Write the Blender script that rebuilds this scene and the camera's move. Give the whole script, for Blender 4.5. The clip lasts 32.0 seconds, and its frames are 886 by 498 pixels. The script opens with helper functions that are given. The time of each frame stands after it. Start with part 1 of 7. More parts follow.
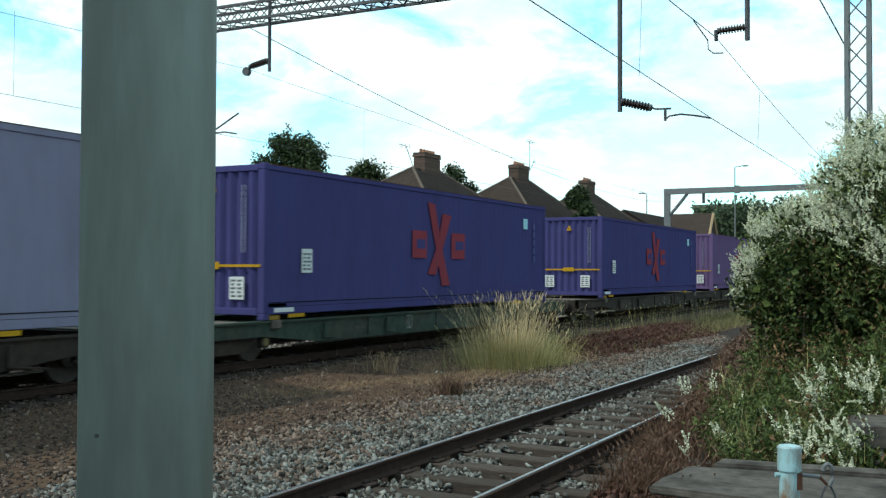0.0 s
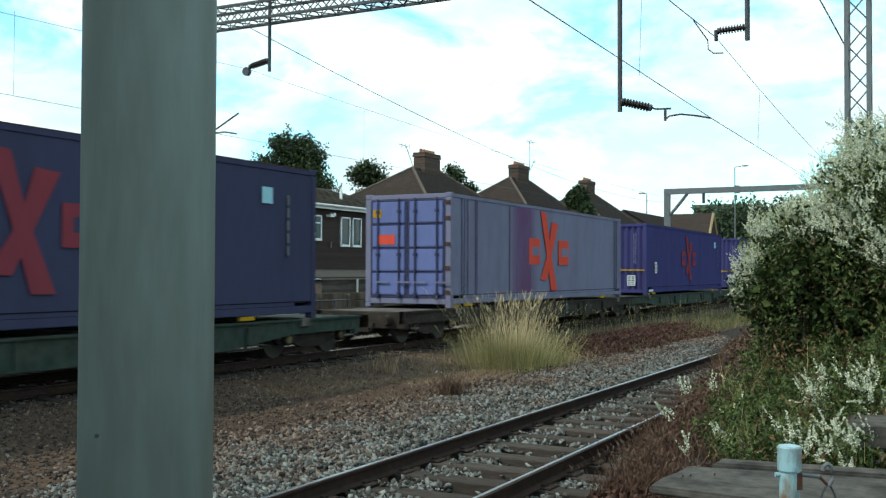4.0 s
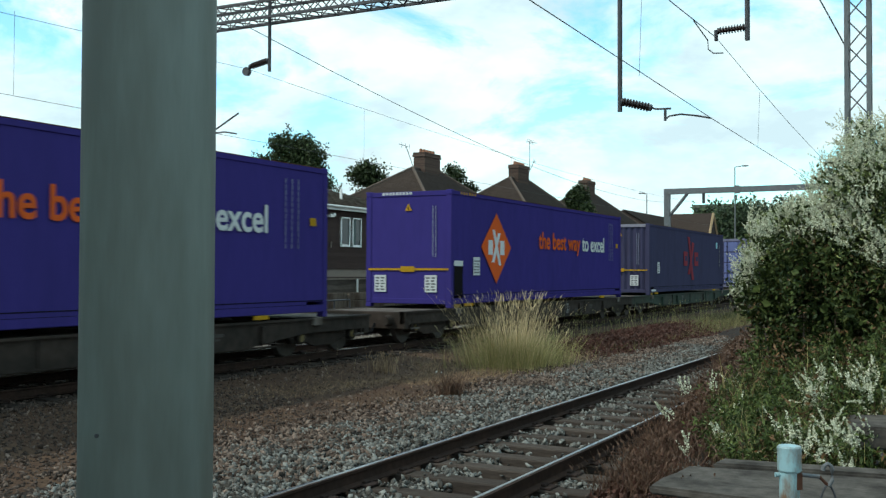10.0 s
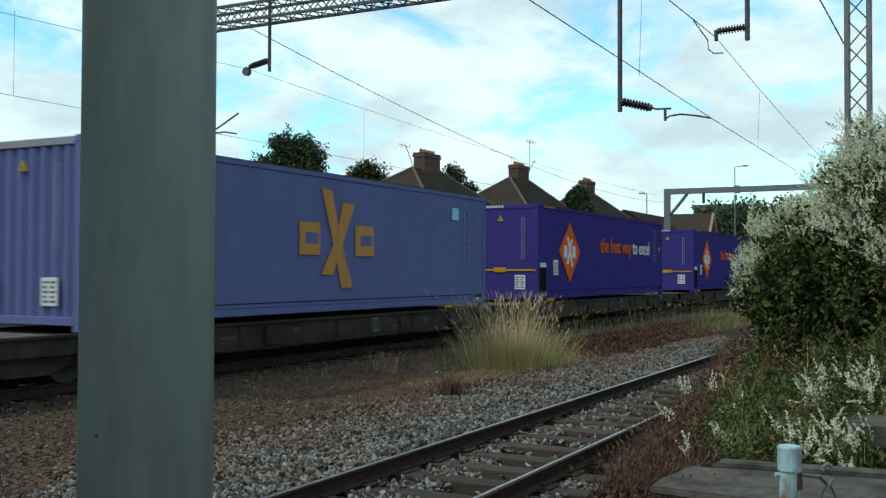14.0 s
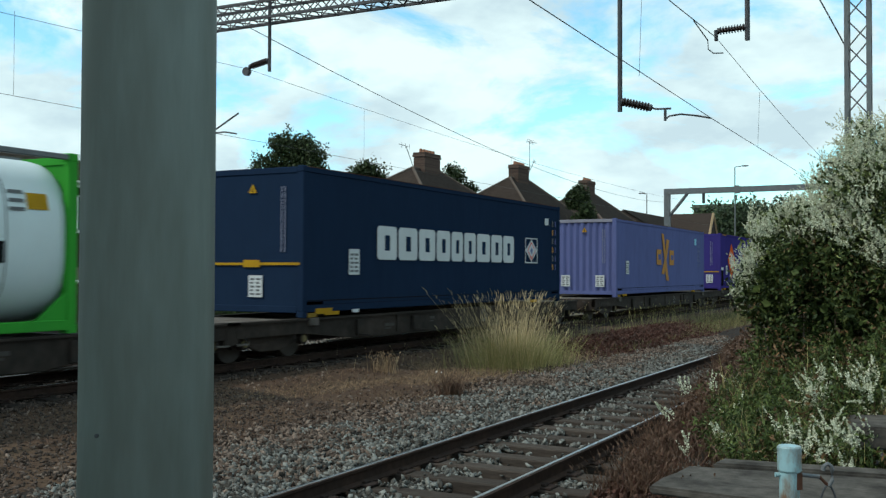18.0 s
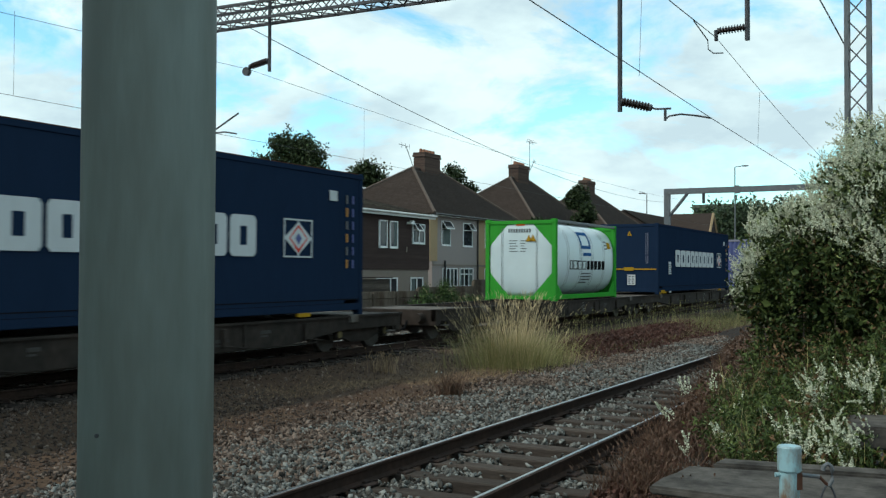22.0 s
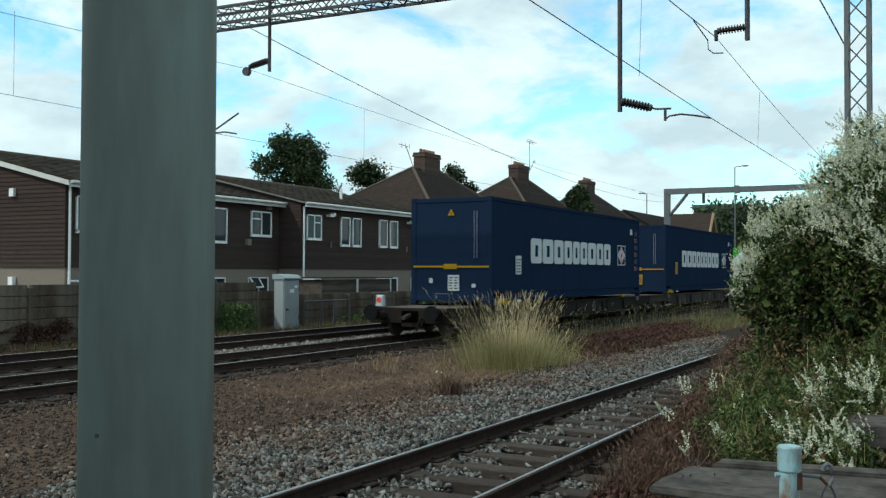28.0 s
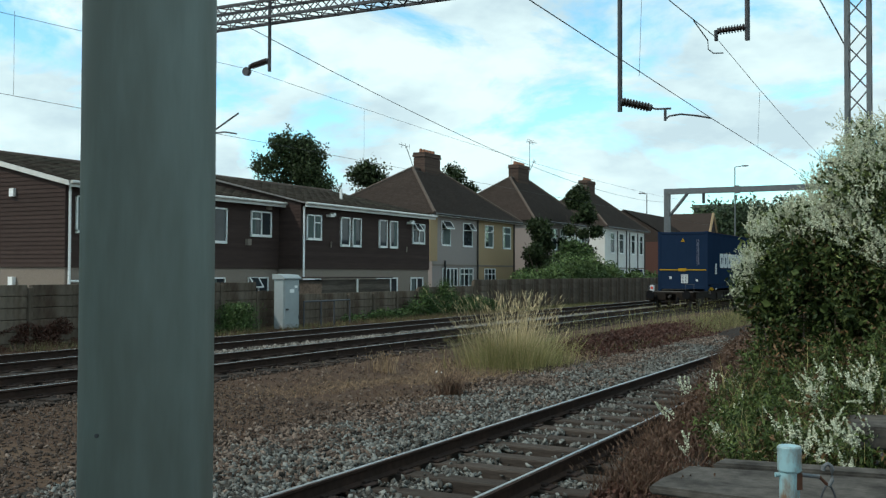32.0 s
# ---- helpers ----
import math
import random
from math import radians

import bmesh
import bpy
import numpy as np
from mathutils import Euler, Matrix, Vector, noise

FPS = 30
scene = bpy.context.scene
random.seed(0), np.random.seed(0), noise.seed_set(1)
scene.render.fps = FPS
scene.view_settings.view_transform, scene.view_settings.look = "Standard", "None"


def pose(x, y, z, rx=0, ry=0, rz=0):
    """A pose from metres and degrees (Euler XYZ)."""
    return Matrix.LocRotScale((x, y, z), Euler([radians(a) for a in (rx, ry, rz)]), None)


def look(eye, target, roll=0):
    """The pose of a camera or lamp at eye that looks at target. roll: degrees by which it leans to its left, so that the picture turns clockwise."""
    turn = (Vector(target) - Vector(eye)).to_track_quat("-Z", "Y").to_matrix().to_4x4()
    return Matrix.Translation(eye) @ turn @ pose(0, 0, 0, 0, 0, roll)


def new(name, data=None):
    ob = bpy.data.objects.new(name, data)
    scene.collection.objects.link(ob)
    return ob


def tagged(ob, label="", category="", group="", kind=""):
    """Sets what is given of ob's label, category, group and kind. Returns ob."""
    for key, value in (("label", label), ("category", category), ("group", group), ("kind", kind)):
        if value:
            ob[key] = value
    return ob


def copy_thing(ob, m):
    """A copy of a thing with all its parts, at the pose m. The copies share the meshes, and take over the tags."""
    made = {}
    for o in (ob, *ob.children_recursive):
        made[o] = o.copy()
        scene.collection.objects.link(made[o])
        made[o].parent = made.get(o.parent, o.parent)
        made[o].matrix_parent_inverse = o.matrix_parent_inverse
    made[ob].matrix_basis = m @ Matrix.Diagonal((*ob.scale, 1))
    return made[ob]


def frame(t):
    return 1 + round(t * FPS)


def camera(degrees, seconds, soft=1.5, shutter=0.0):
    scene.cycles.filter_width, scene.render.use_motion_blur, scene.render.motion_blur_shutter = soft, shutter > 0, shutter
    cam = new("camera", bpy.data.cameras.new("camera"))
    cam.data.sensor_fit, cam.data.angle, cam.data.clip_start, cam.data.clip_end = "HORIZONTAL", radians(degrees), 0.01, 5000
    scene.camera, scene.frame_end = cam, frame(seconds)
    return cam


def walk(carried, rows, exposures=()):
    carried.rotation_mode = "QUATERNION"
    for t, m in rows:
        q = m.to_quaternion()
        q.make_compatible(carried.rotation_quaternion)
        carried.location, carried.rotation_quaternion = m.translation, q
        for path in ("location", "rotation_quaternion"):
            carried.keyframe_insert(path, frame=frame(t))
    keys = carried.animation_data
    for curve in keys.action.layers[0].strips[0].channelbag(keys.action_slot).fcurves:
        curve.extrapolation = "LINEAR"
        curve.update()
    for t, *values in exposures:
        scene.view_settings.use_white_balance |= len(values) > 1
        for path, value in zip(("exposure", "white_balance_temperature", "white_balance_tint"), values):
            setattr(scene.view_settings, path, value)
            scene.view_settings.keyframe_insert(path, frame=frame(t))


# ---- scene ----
EYE = Vector((0.0, 0.0, 1.662))
TARGET = (-4.6496, 8.8503, 1.8917)
cam = camera(47.82, 32.0, soft=1.3, shutter=0.4)
walk(cam, [(0.0, look(EYE, TARGET, 0.21)), (32.0, look(EYE, TARGET, 0.21))],
     exposures=[(0.0, 0.33, 6350, 6), (7.0, 0.32, 6350, 6), (9.5, 0.14, 6400, 7), (13.0, -0.1, 6400, 9), (19.0, -0.12, 6400, 9), (32.0, -0.12, 6400, 9)])

# ---- plan: y runs along the tracks, x across them, z = 0 on the main line's rail head ----
NEAR_X = -12.63      # centre of the main track that the train uses
FAR_X = -16.06       # centre of the second main track
SIDE_X = -4.29       # centre of the siding
SIDE_Z = -0.165      # rail head of the siding
GANTRY_Y = 20.0
SPEED, GAIN = 6.2244, 0.00338


def run(t):
    """How far the train has gone along its track at t seconds."""
    return SPEED * (t - 15) + GAIN * (t - 15) ** 2


# ---- world and sun ----
SUN_AZ, SUN_EL = radians(219), radians(47)
world = bpy.data.worlds.new("sky")
scene.world = world
world.use_nodes = True
nt = world.node_tree
nt.nodes.clear()


def node(tree, kind, **inputs):
    n = tree.nodes.new(kind)
    for k, v in inputs.items():
        n.inputs[k.replace("_", " ")].default_value = v
    return n


out = node(nt, "ShaderNodeOutputWorld")
sky = nt.nodes.new("ShaderNodeTexSky")
sky.sky_type, sky.sun_disc = "NISHITA", False
sky.sun_elevation, sky.sun_rotation = SUN_EL, SUN_AZ
sky.air_density, sky.dust_density, sky.ozone_density = 1.0, 0.4, 1.6
blue = node(nt, "ShaderNodeBackground", Strength=0.20)
tint = nt.nodes.new("ShaderNodeMix")
tint.data_type, tint.blend_type = "RGBA", "MULTIPLY"
tint.inputs[0].default_value = 1.0
tint.inputs[7].default_value = (0.86, 1.28, 1.2, 1)
nt.links.new(sky.outputs[0], tint.inputs[6])
nt.links.new(tint.outputs[2], blue.inputs[0])
tc = nt.nodes.new("ShaderNodeTexCoord")
comb = nt.nodes.new("ShaderNodeMapping")
comb.inputs["Scale"].default_value = (1.0, 1.0, 2.3)
comb.inputs["Location"].default_value = (0.35, 0.1, 0.2)
nt.links.new(tc.outputs["Generated"], comb.inputs[0])
puffs = node(nt, "ShaderNodeTexNoise", Scale=5.2, Detail=10.0, Roughness=0.58, Distortion=0.35)
nt.links.new(comb.outputs[0], puffs.inputs["Vector"])
mask = nt.nodes.new("ShaderNodeValToRGB")
mask.color_ramp.elements[0].position, mask.color_ramp.elements[1].position = 0.375, 0.485
nt.links.new(puffs.outputs[0], mask.inputs[0])
shade = node(nt, "ShaderNodeTexNoise", Scale=7.5, Detail=9.0, Roughness=0.55)
shade_map = nt.nodes.new("ShaderNodeMapping")
shade_map.inputs["Location"].default_value = (4.3, 1.7, 0.6)
nt.links.new(comb.outputs[0], shade_map.inputs[0])
nt.links.new(shade_map.outputs[0], shade.inputs["Vector"])
tone = nt.nodes.new("ShaderNodeValToRGB")
tone.color_ramp.elements[0].position, tone.color_ramp.elements[1].position = 0.36, 0.62
tone.color_ramp.elements[0].color = (0.56, 0.72, 0.775, 1)
tone.color_ramp.elements[1].color = (0.82, 1.01, 1.0, 1)
nt.links.new(shade.outputs[0], tone.inputs[0])
cloud = node(nt, "ShaderNodeBackground", Strength=1.18)
nt.links.new(tone.outputs[0], cloud.inputs[0])
mixw = nt.nodes.new("ShaderNodeMixShader")
nt.links.new(mask.outputs[0], mixw.inputs[0])
nt.links.new(blue.outputs[0], mixw.inputs[1])
nt.links.new(cloud.outputs[0], mixw.inputs[2])
nt.links.new(mixw.outputs[0], out.inputs[0])

sun = new("sun", bpy.data.lights.new("sun", "SUN"))
sun.data.energy, sun.data.angle, sun.data.color = 2.35, radians(1.5), (1.0, 0.93, 0.82)
sun.matrix_world = look((60 * math.sin(SUN_AZ), 60 * math.cos(SUN_AZ), 60 * math.tan(SUN_EL)), (0, 0, 0))


# ---- materials ----
def surface(name, colour, rough=0.7, metal=0.0, vary=0.25, grain=8.0, stain=None, stain_scale=1.0, stain_amount=0.4,
            bump=0.15, bump_scale=None, stretch=(1, 1, 1), island=0.0, per_object=0.0, second=None, coat=0.0):
    """A node material: colour with fine grain, broad stains, bump, and colour changes from piece to piece."""
    m = bpy.data.materials.new(name)
    m.use_nodes = True
    t = m.node_tree
    b = t.nodes["Principled BSDF"]
    b.inputs["Roughness"].default_value, b.inputs["Metallic"].default_value = rough, metal
    if rough >= 0.85:
        b.inputs["Specular IOR Level"].default_value = 0.1
    if coat:
        b.inputs["Coat Weight"].default_value = coat
        b.inputs["Coat Roughness"].default_value = 0.25
    c = t.nodes.new("ShaderNodeTexCoord")
    mp = t.nodes.new("ShaderNodeMapping")
    mp.inputs["Scale"].default_value = stretch
    t.links.new(c.outputs["Object"], mp.inputs[0])
    fine = node(t, "ShaderNodeTexNoise", Scale=grain, Detail=6.0, Roughness=0.6)
    broad = node(t, "ShaderNodeTexNoise", Scale=stain_scale, Detail=5.0, Roughness=0.6)
    t.links.new(mp.outputs[0], fine.inputs["Vector"])
    t.links.new(mp.outputs[0], broad.inputs["Vector"])
    col = t.nodes.new("ShaderNodeRGB")
    col.outputs[0].default_value = (*colour, 1)
    src = col.outputs[0]
    if second:
        pick = t.nodes.new("ShaderNodeMix")
        pick.data_type = "RGBA"
        pick.inputs[7].default_value = (*second, 1)
        t.links.new(src, pick.inputs[6])
        if island:
            g = t.nodes.new("ShaderNodeNewGeometry")
            t.links.new(g.outputs["Random Per Island"], pick.inputs[0])
        else:
            o = t.nodes.new("ShaderNodeObjectInfo")
            t.links.new(o.outputs["Random"], pick.inputs[0])
        src = pick.outputs[2]
    if stain:
        ramp = t.nodes.new("ShaderNodeMapRange")
        ramp.inputs[1].default_value, ramp.inputs[2].default_value = 0.45, 0.7
        ramp.inputs[4].default_value = stain_amount
        t.links.new(broad.outputs[0], ramp.inputs[0])
        mx = t.nodes.new("ShaderNodeMix")
        mx.data_type = "RGBA"
        mx.inputs[7].default_value = (*stain, 1)
        t.links.new(ramp.outputs[0], mx.inputs[0])
        t.links.new(src, mx.inputs[6])
        src = mx.outputs[2]
    val = t.nodes.new("ShaderNodeMapRange")
    val.inputs[1].default_value, val.inputs[2].default_value = 0.25, 0.75
    val.inputs[3].default_value, val.inputs[4].default_value = 1 - vary, 1 + vary
    t.links.new(fine.outputs[0], val.inputs[0])
    hsv = t.nodes.new("ShaderNodeHueSaturation")
    t.links.new(src, hsv.inputs["Color"])
    value = val.outputs[0]
    for amount, kind, socket in ((island, "ShaderNodeNewGeometry", "Random Per Island"), (per_object, "ShaderNodeObjectInfo", "Random")):
        if amount:
            g = t.nodes.new(kind)
            r = t.nodes.new("ShaderNodeMapRange")
            r.inputs[3].default_value, r.inputs[4].default_value = 1 - amount, 1 + amount
            t.links.new(g.outputs[socket], r.inputs[0])
            mul = t.nodes.new("ShaderNodeMath")
            mul.operation = "MULTIPLY"
            t.links.new(value, mul.inputs[0])
            t.links.new(r.outputs[0], mul.inputs[1])
            value = mul.outputs[0]
    t.links.new(value, hsv.inputs["Value"])
    t.links.new(hsv.outputs[0], b.inputs["Base Color"])
    if bump:
        bp = node(t, "ShaderNodeBump", Strength=bump, Distance=0.02)
        src_b = fine
        if bump_scale:
            src_b = node(t, "ShaderNodeTexNoise", Scale=bump_scale, Detail=4.0)
            t.links.new(mp.outputs[0], src_b.inputs["Vector"])
        t.links.new(src_b.outputs[0], bp.inputs["Height"])
        t.links.new(bp.outputs[0], b.inputs["Normal"])
    return m


def glass(name, colour=(0.03, 0.035, 0.04)):
    m = surface(name, colour, rough=0.06, vary=0.2, grain=1.5, bump=0)
    m.node_tree.nodes["Principled BSDF"].inputs["Specular IOR Level"].default_value = 0.38
    return m


def leafy(name, colour, second, vary=0.35):
    m = surface(name, colour, rough=0.6, vary=0.2, grain=30, island=vary, second=second, bump=0)
    m.node_tree.nodes["Principled BSDF"].inputs["Specular IOR Level"].default_value = 0.2
    return m


M = {}
M["pole"] = surface("grey_green_paint", (0.145, 0.174, 0.161), rough=0.6, vary=0.08, grain=2.0, stretch=(3, 3, 0.6), stain=(0.30, 0.39, 0.385), stain_scale=1.7, stain_amount=0.6, bump=0.03, bump_scale=60)
M["rail_side"] = surface("rusty_rail", (0.032, 0.021, 0.017), rough=0.85, vary=0.35, grain=12, stain=(0.064, 0.035, 0.025), stain_scale=2.5, bump=0.1)
M["rail_top"] = surface("worn_rail_head", (0.36, 0.35, 0.35), rough=0.28, metal=1.0, vary=0.2, grain=9, stain=(0.10, 0.07, 0.055), stain_scale=3.0, stain_amount=0.7, bump=0.03, stretch=(1, 0.1, 1))
M["rail_top_dull"] = surface("dull_rail_head", (0.33, 0.32, 0.31), rough=0.26, metal=0.95, vary=0.2, grain=9, bump=0.03, stretch=(1, 0.1, 1))
M["sleeper"] = surface("weathered_timber_sleeper", (0.054, 0.044, 0.037), rough=0.92, vary=0.4, grain=7, stretch=(1, 6, 6), stain=(0.035, 0.026, 0.021), stain_scale=2.0, per_object=0.22, bump=0.35)
M["sleeper_dark"] = surface("oil_soaked_sleeper", (0.035, 0.028, 0.024), rough=0.9, vary=0.4, grain=7, stretch=(1, 6, 6), stain=(0.02, 0.016, 0.014), stain_scale=2.0, per_object=0.2, bump=0.35)
M["chair"] = surface("rusty_cast_iron", (0.03, 0.021, 0.018), rough=0.9, vary=0.3, grain=20, bump=0.2)
M["stone"] = surface("ballast_stone", (0.050, 0.045, 0.039), rough=0.9, vary=0.3, grain=25, island=0.4, second=(0.160, 0.165, 0.153), bump=0.1)
M["stone_warm"] = surface("warm_ballast_stone", (0.048, 0.034, 0.027), rough=0.9, vary=0.3, grain=25, island=0.4, second=(0.150, 0.116, 0.094), bump=0.1)
M["stone_dark"] = surface("dusty_main_line_ballast", (0.055, 0.045, 0.038), rough=0.95, vary=0.3, grain=25, island=0.4, second=(0.08, 0.06, 0.05), bump=0.1)
M["concrete"] = surface("weathered_concrete", (0.125, 0.103, 0.081), rough=0.92, vary=0.25, grain=9, stain=(0.045, 0.027, 0.018), stain_scale=1.3, stain_amount=0.95, stretch=(1, 1, 0.4), per_object=0.15, bump=0.25)
M["slab"] = surface("lichened_concrete_slab", (0.082, 0.076, 0.068), rough=0.95, vary=0.4, grain=9, stain=(0.025, 0.023, 0.021), stain_scale=2.2, stain_amount=0.85, bump=0.5)
M["steel"] = surface("galvanised_steel", (0.12, 0.13, 0.138), rough=0.6, metal=0.35, vary=0.2, grain=6, bump=0.05)
M["dark_steel"] = surface("weathered_dark_steel", (0.055, 0.058, 0.065), rough=0.65, metal=0.3, vary=0.25, grain=8, bump=0.05)
M["wire"] = surface("copper_wire_oxidised", (0.035, 0.04, 0.042), rough=0.6, metal=0.3, vary=0.1, bump=0)
M["insulator"] = surface("brown_glazed_porcelain", (0.035, 0.022, 0.02), rough=0.3, vary=0.1, bump=0)
M["cladding"] = surface("dark_brown_boarding", (0.052, 0.036, 0.032), rough=0.88, vary=0.16, grain=3, stretch=(1, 0.3, 3), per_object=0.1, bump=0.08)
M["base_wall"] = surface("pebbledash_beige", (0.22, 0.185, 0.155), rough=0.95, vary=0.15, grain=30, stain=(0.22, 0.18, 0.15), stain_scale=0.6, bump=0.4)
M["tiles"] = surface("brown_roof_tiles", (0.052, 0.040, 0.031), rough=0.95, vary=0.3, grain=6, stain=(0.085, 0.082, 0.062), stain_scale=0.8, stain_amount=0.5, island=0.3, bump=0.2)
M["tiles_dark"] = surface("dark_plain_tiles", (0.044, 0.034, 0.029), rough=0.95, vary=0.25, grain=9, stain=(0.06, 0.046, 0.039), stain_scale=0.6, island=0.10, bump=0.2)
M["ridge"] = surface("ridge_tiles", (0.095, 0.074, 0.062), rough=0.9, vary=0.2, grain=9, bump=0.2)
M["white"] = surface("white_window_plastic", (0.78, 0.79, 0.78), rough=0.45, vary=0.06, grain=3, bump=0)
M["fascia"] = surface("white_painted_fascia", (0.60, 0.60, 0.57), rough=0.6, vary=0.12, grain=2, stain=(0.36, 0.34, 0.30), stain_scale=1.2, bump=0)
M["lead"] = surface("weathered_lead", (0.15, 0.145, 0.14), rough=0.8, vary=0.2, grain=5, bump=0.05)
M["pane"] = glass("window_glass")
M["curtain"] = surface("pale_net_curtain", (0.10, 0.125, 0.12), rough=0.9, vary=0.3, grain=3, stretch=(1, 9, 0.4), bump=0.2)
M["grey_render"] = surface("grey_pebbledash", (0.29, 0.255, 0.24), rough=0.95, vary=0.12, grain=30, stain=(0.29, 0.25, 0.23), stain_scale=0.5, bump=0.4)
M["cream_render"] = surface("cream_painted_render", (0.36, 0.262, 0.155), rough=0.9, vary=0.1, grain=20, stain=(0.32, 0.235, 0.15), stain_scale=0.5, bump=0.2)
M["white_render"] = surface("white_painted_render", (0.66, 0.66, 0.63), rough=0.9, vary=0.08, grain=20, stain=(0.52, 0.5, 0.46), stain_scale=0.5, bump=0.2)
M["brick"] = surface("brown_stock_brick", (0.080, 0.056, 0.046), rough=0.9, vary=0.3, grain=14, per_object=0.25, island=0.2, bump=0.3)
M["red_brick"] = surface("red_brick", (0.088, 0.046, 0.037), rough=0.9, vary=0.25, grain=14, bump=0.3)
M["pot"] = surface("terracotta", (0.28, 0.14, 0.09), rough=0.85, vary=0.2, grain=9, bump=0.1)
M["black_pipe"] = surface("black_gutter_plastic", (0.02, 0.02, 0.02), rough=0.5, vary=0.1, bump=0)
M["cabinet"] = surface("pale_grey_cabinet_paint", (0.27, 0.31, 0.32), rough=0.6, vary=0.08, grain=4, stain=(0.26, 0.28, 0.28), stain_scale=1.5, bump=0.02)
M["post_paint"] = surface("chipped_pale_blue_paint", (0.26, 0.43, 0.47), rough=0.5, vary=0.12, grain=10, stain=(0.16, 0.10, 0.06), stain_scale=14, stain_amount=1.0, stretch=(1.6, 1.6, 0.8), bump=0.1)
M["old_board"] = surface("silvered_old_boards", (0.085, 0.072, 0.06), rough=0.92, vary=0.3, grain=5, stretch=(4, 0.4, 4), stain=(0.04, 0.032, 0.027), stain_scale=1.2, stain_amount=0.7, per_object=0.2, bump=0.2)
M["rust"] = surface("rust", (0.075, 0.038, 0.026), rough=0.9, vary=0.3, grain=20, bump=0.2)
M["leaf"] = leafy("vine_leaves", (0.019, 0.037, 0.010), (0.056, 0.074, 0.019))
M["leaf_trail"] = leafy("trailing_leaves", (0.030, 0.054, 0.014), (0.074, 0.098, 0.027))
M["hedge_leaf"] = leafy("hedge_leaves", (0.045, 0.080, 0.026), (0.105, 0.155, 0.052))
M["leaf_fresh"] = leafy("young_vine_leaves", (0.10, 0.135, 0.04), (0.19, 0.215, 0.085))
M["leaf_brown"] = leafy("withered_vine_leaves", (0.055, 0.036, 0.016), (0.115, 0.066, 0.029))
M["flower"] = leafy("cream_white_blossom", (0.43, 0.46, 0.315), (0.66, 0.67, 0.53), vary=0.2)
M["tree_leaf"] = leafy("dark_tree_leaves", (0.020, 0.033, 0.013), (0.040, 0.058, 0.021))
M["shrub_leaf"] = leafy("shrub_leaves", (0.036, 0.064, 0.022), (0.075, 0.12, 0.038))
M["far_leaf"] = leafy("far_wood_leaves", (0.032, 0.052, 0.027), (0.055, 0.08, 0.04))
M["bark"] = surface("grey_brown_bark", (0.10, 0.08, 0.065), rough=0.95, vary=0.3, grain=9, stretch=(1, 1, 0.3), bump=0.5)
M["straw"] = leafy("dry_grass", (0.37, 0.295, 0.155), (0.53, 0.43, 0.26), vary=0.25)
M["green_grass"] = leafy("half_dry_grass", (0.17, 0.18, 0.06), (0.31, 0.275, 0.125), vary=0.25)
M["cess_grass"] = leafy("dull_cess_grass", (0.085, 0.095, 0.035), (0.17, 0.15, 0.068), vary=0.3)
M["turf"] = leafy("dead_turf", (0.20, 0.135, 0.082), (0.37, 0.26, 0.155), vary=0.3)
M["red_weed"] = leafy("red_brown_dock", (0.095, 0.038, 0.027), (0.055, 0.030, 0.022), vary=0.35)
M["twig"] = leafy("dead_stems", (0.12, 0.067, 0.043), (0.065, 0.041, 0.028), vary=0.3)


# ---- mesh helpers ----
def part(name, bm, material, parent, label=""):
    """Links a bmesh as one mesh object under a thing or under a part."""
    me = bpy.data.meshes.new(name)
    bm.to_mesh(me)
    bm.free()
    return hang(name, me, material, parent, label)


def hang(name, me, material, parent, label=""):
    ob = new(name, me)
    if material and not me.materials:
        me.materials.append(material)
    ob.parent = parent
    return tagged(ob, label)


def thing(name, at, label, category, group="", kind=""):
    ob = new(name)
    ob.location = at
    return tagged(ob, label, category, group, kind)


def block(bm, x0, x1, y0, y1, z0, z1, bevel=0.0):
    v = [bm.verts.new(c) for c in ((x0, y0, z0), (x1, y0, z0), (x1, y1, z0), (x0, y1, z0), (x0, y0, z1), (x1, y0, z1), (x1, y1, z1), (x0, y1, z1))]
    fs = [bm.faces.new([v[i] for i in f]) for f in ((3, 2, 1, 0), (4, 5, 6, 7), (0, 1, 5, 4), (1, 2, 6, 5), (2, 3, 7, 6), (3, 0, 4, 7))]
    if bevel:
        es = {e for f in fs for e in f.edges}
        bmesh.ops.bevel(bm, geom=list(es), offset=bevel, segments=1, affect="EDGES")
    return bm


def box(x0, x1, y0, y1, z0, z1, bevel=0.0):
    return block(bmesh.new(), x0, x1, y0, y1, z0, z1, bevel)


def rod(bm, a, b, r, r2=None, sides=8):
    """A round bar from a to b."""
    a, b = Vector(a), Vector(b)
    d = b - a
    m = Matrix.Translation((a + b) / 2) @ d.to_track_quat("Z", "Y").to_matrix().to_4x4()
    bmesh.ops.create_cone(bm, cap_ends=True, segments=sides, radius1=r, radius2=r if r2 is None else r2, depth=d.length, matrix=m)
    return bm


def bar(a, b, r, r2=None, sides=8):
    return rod(bmesh.new(), a, b, r, r2, sides)


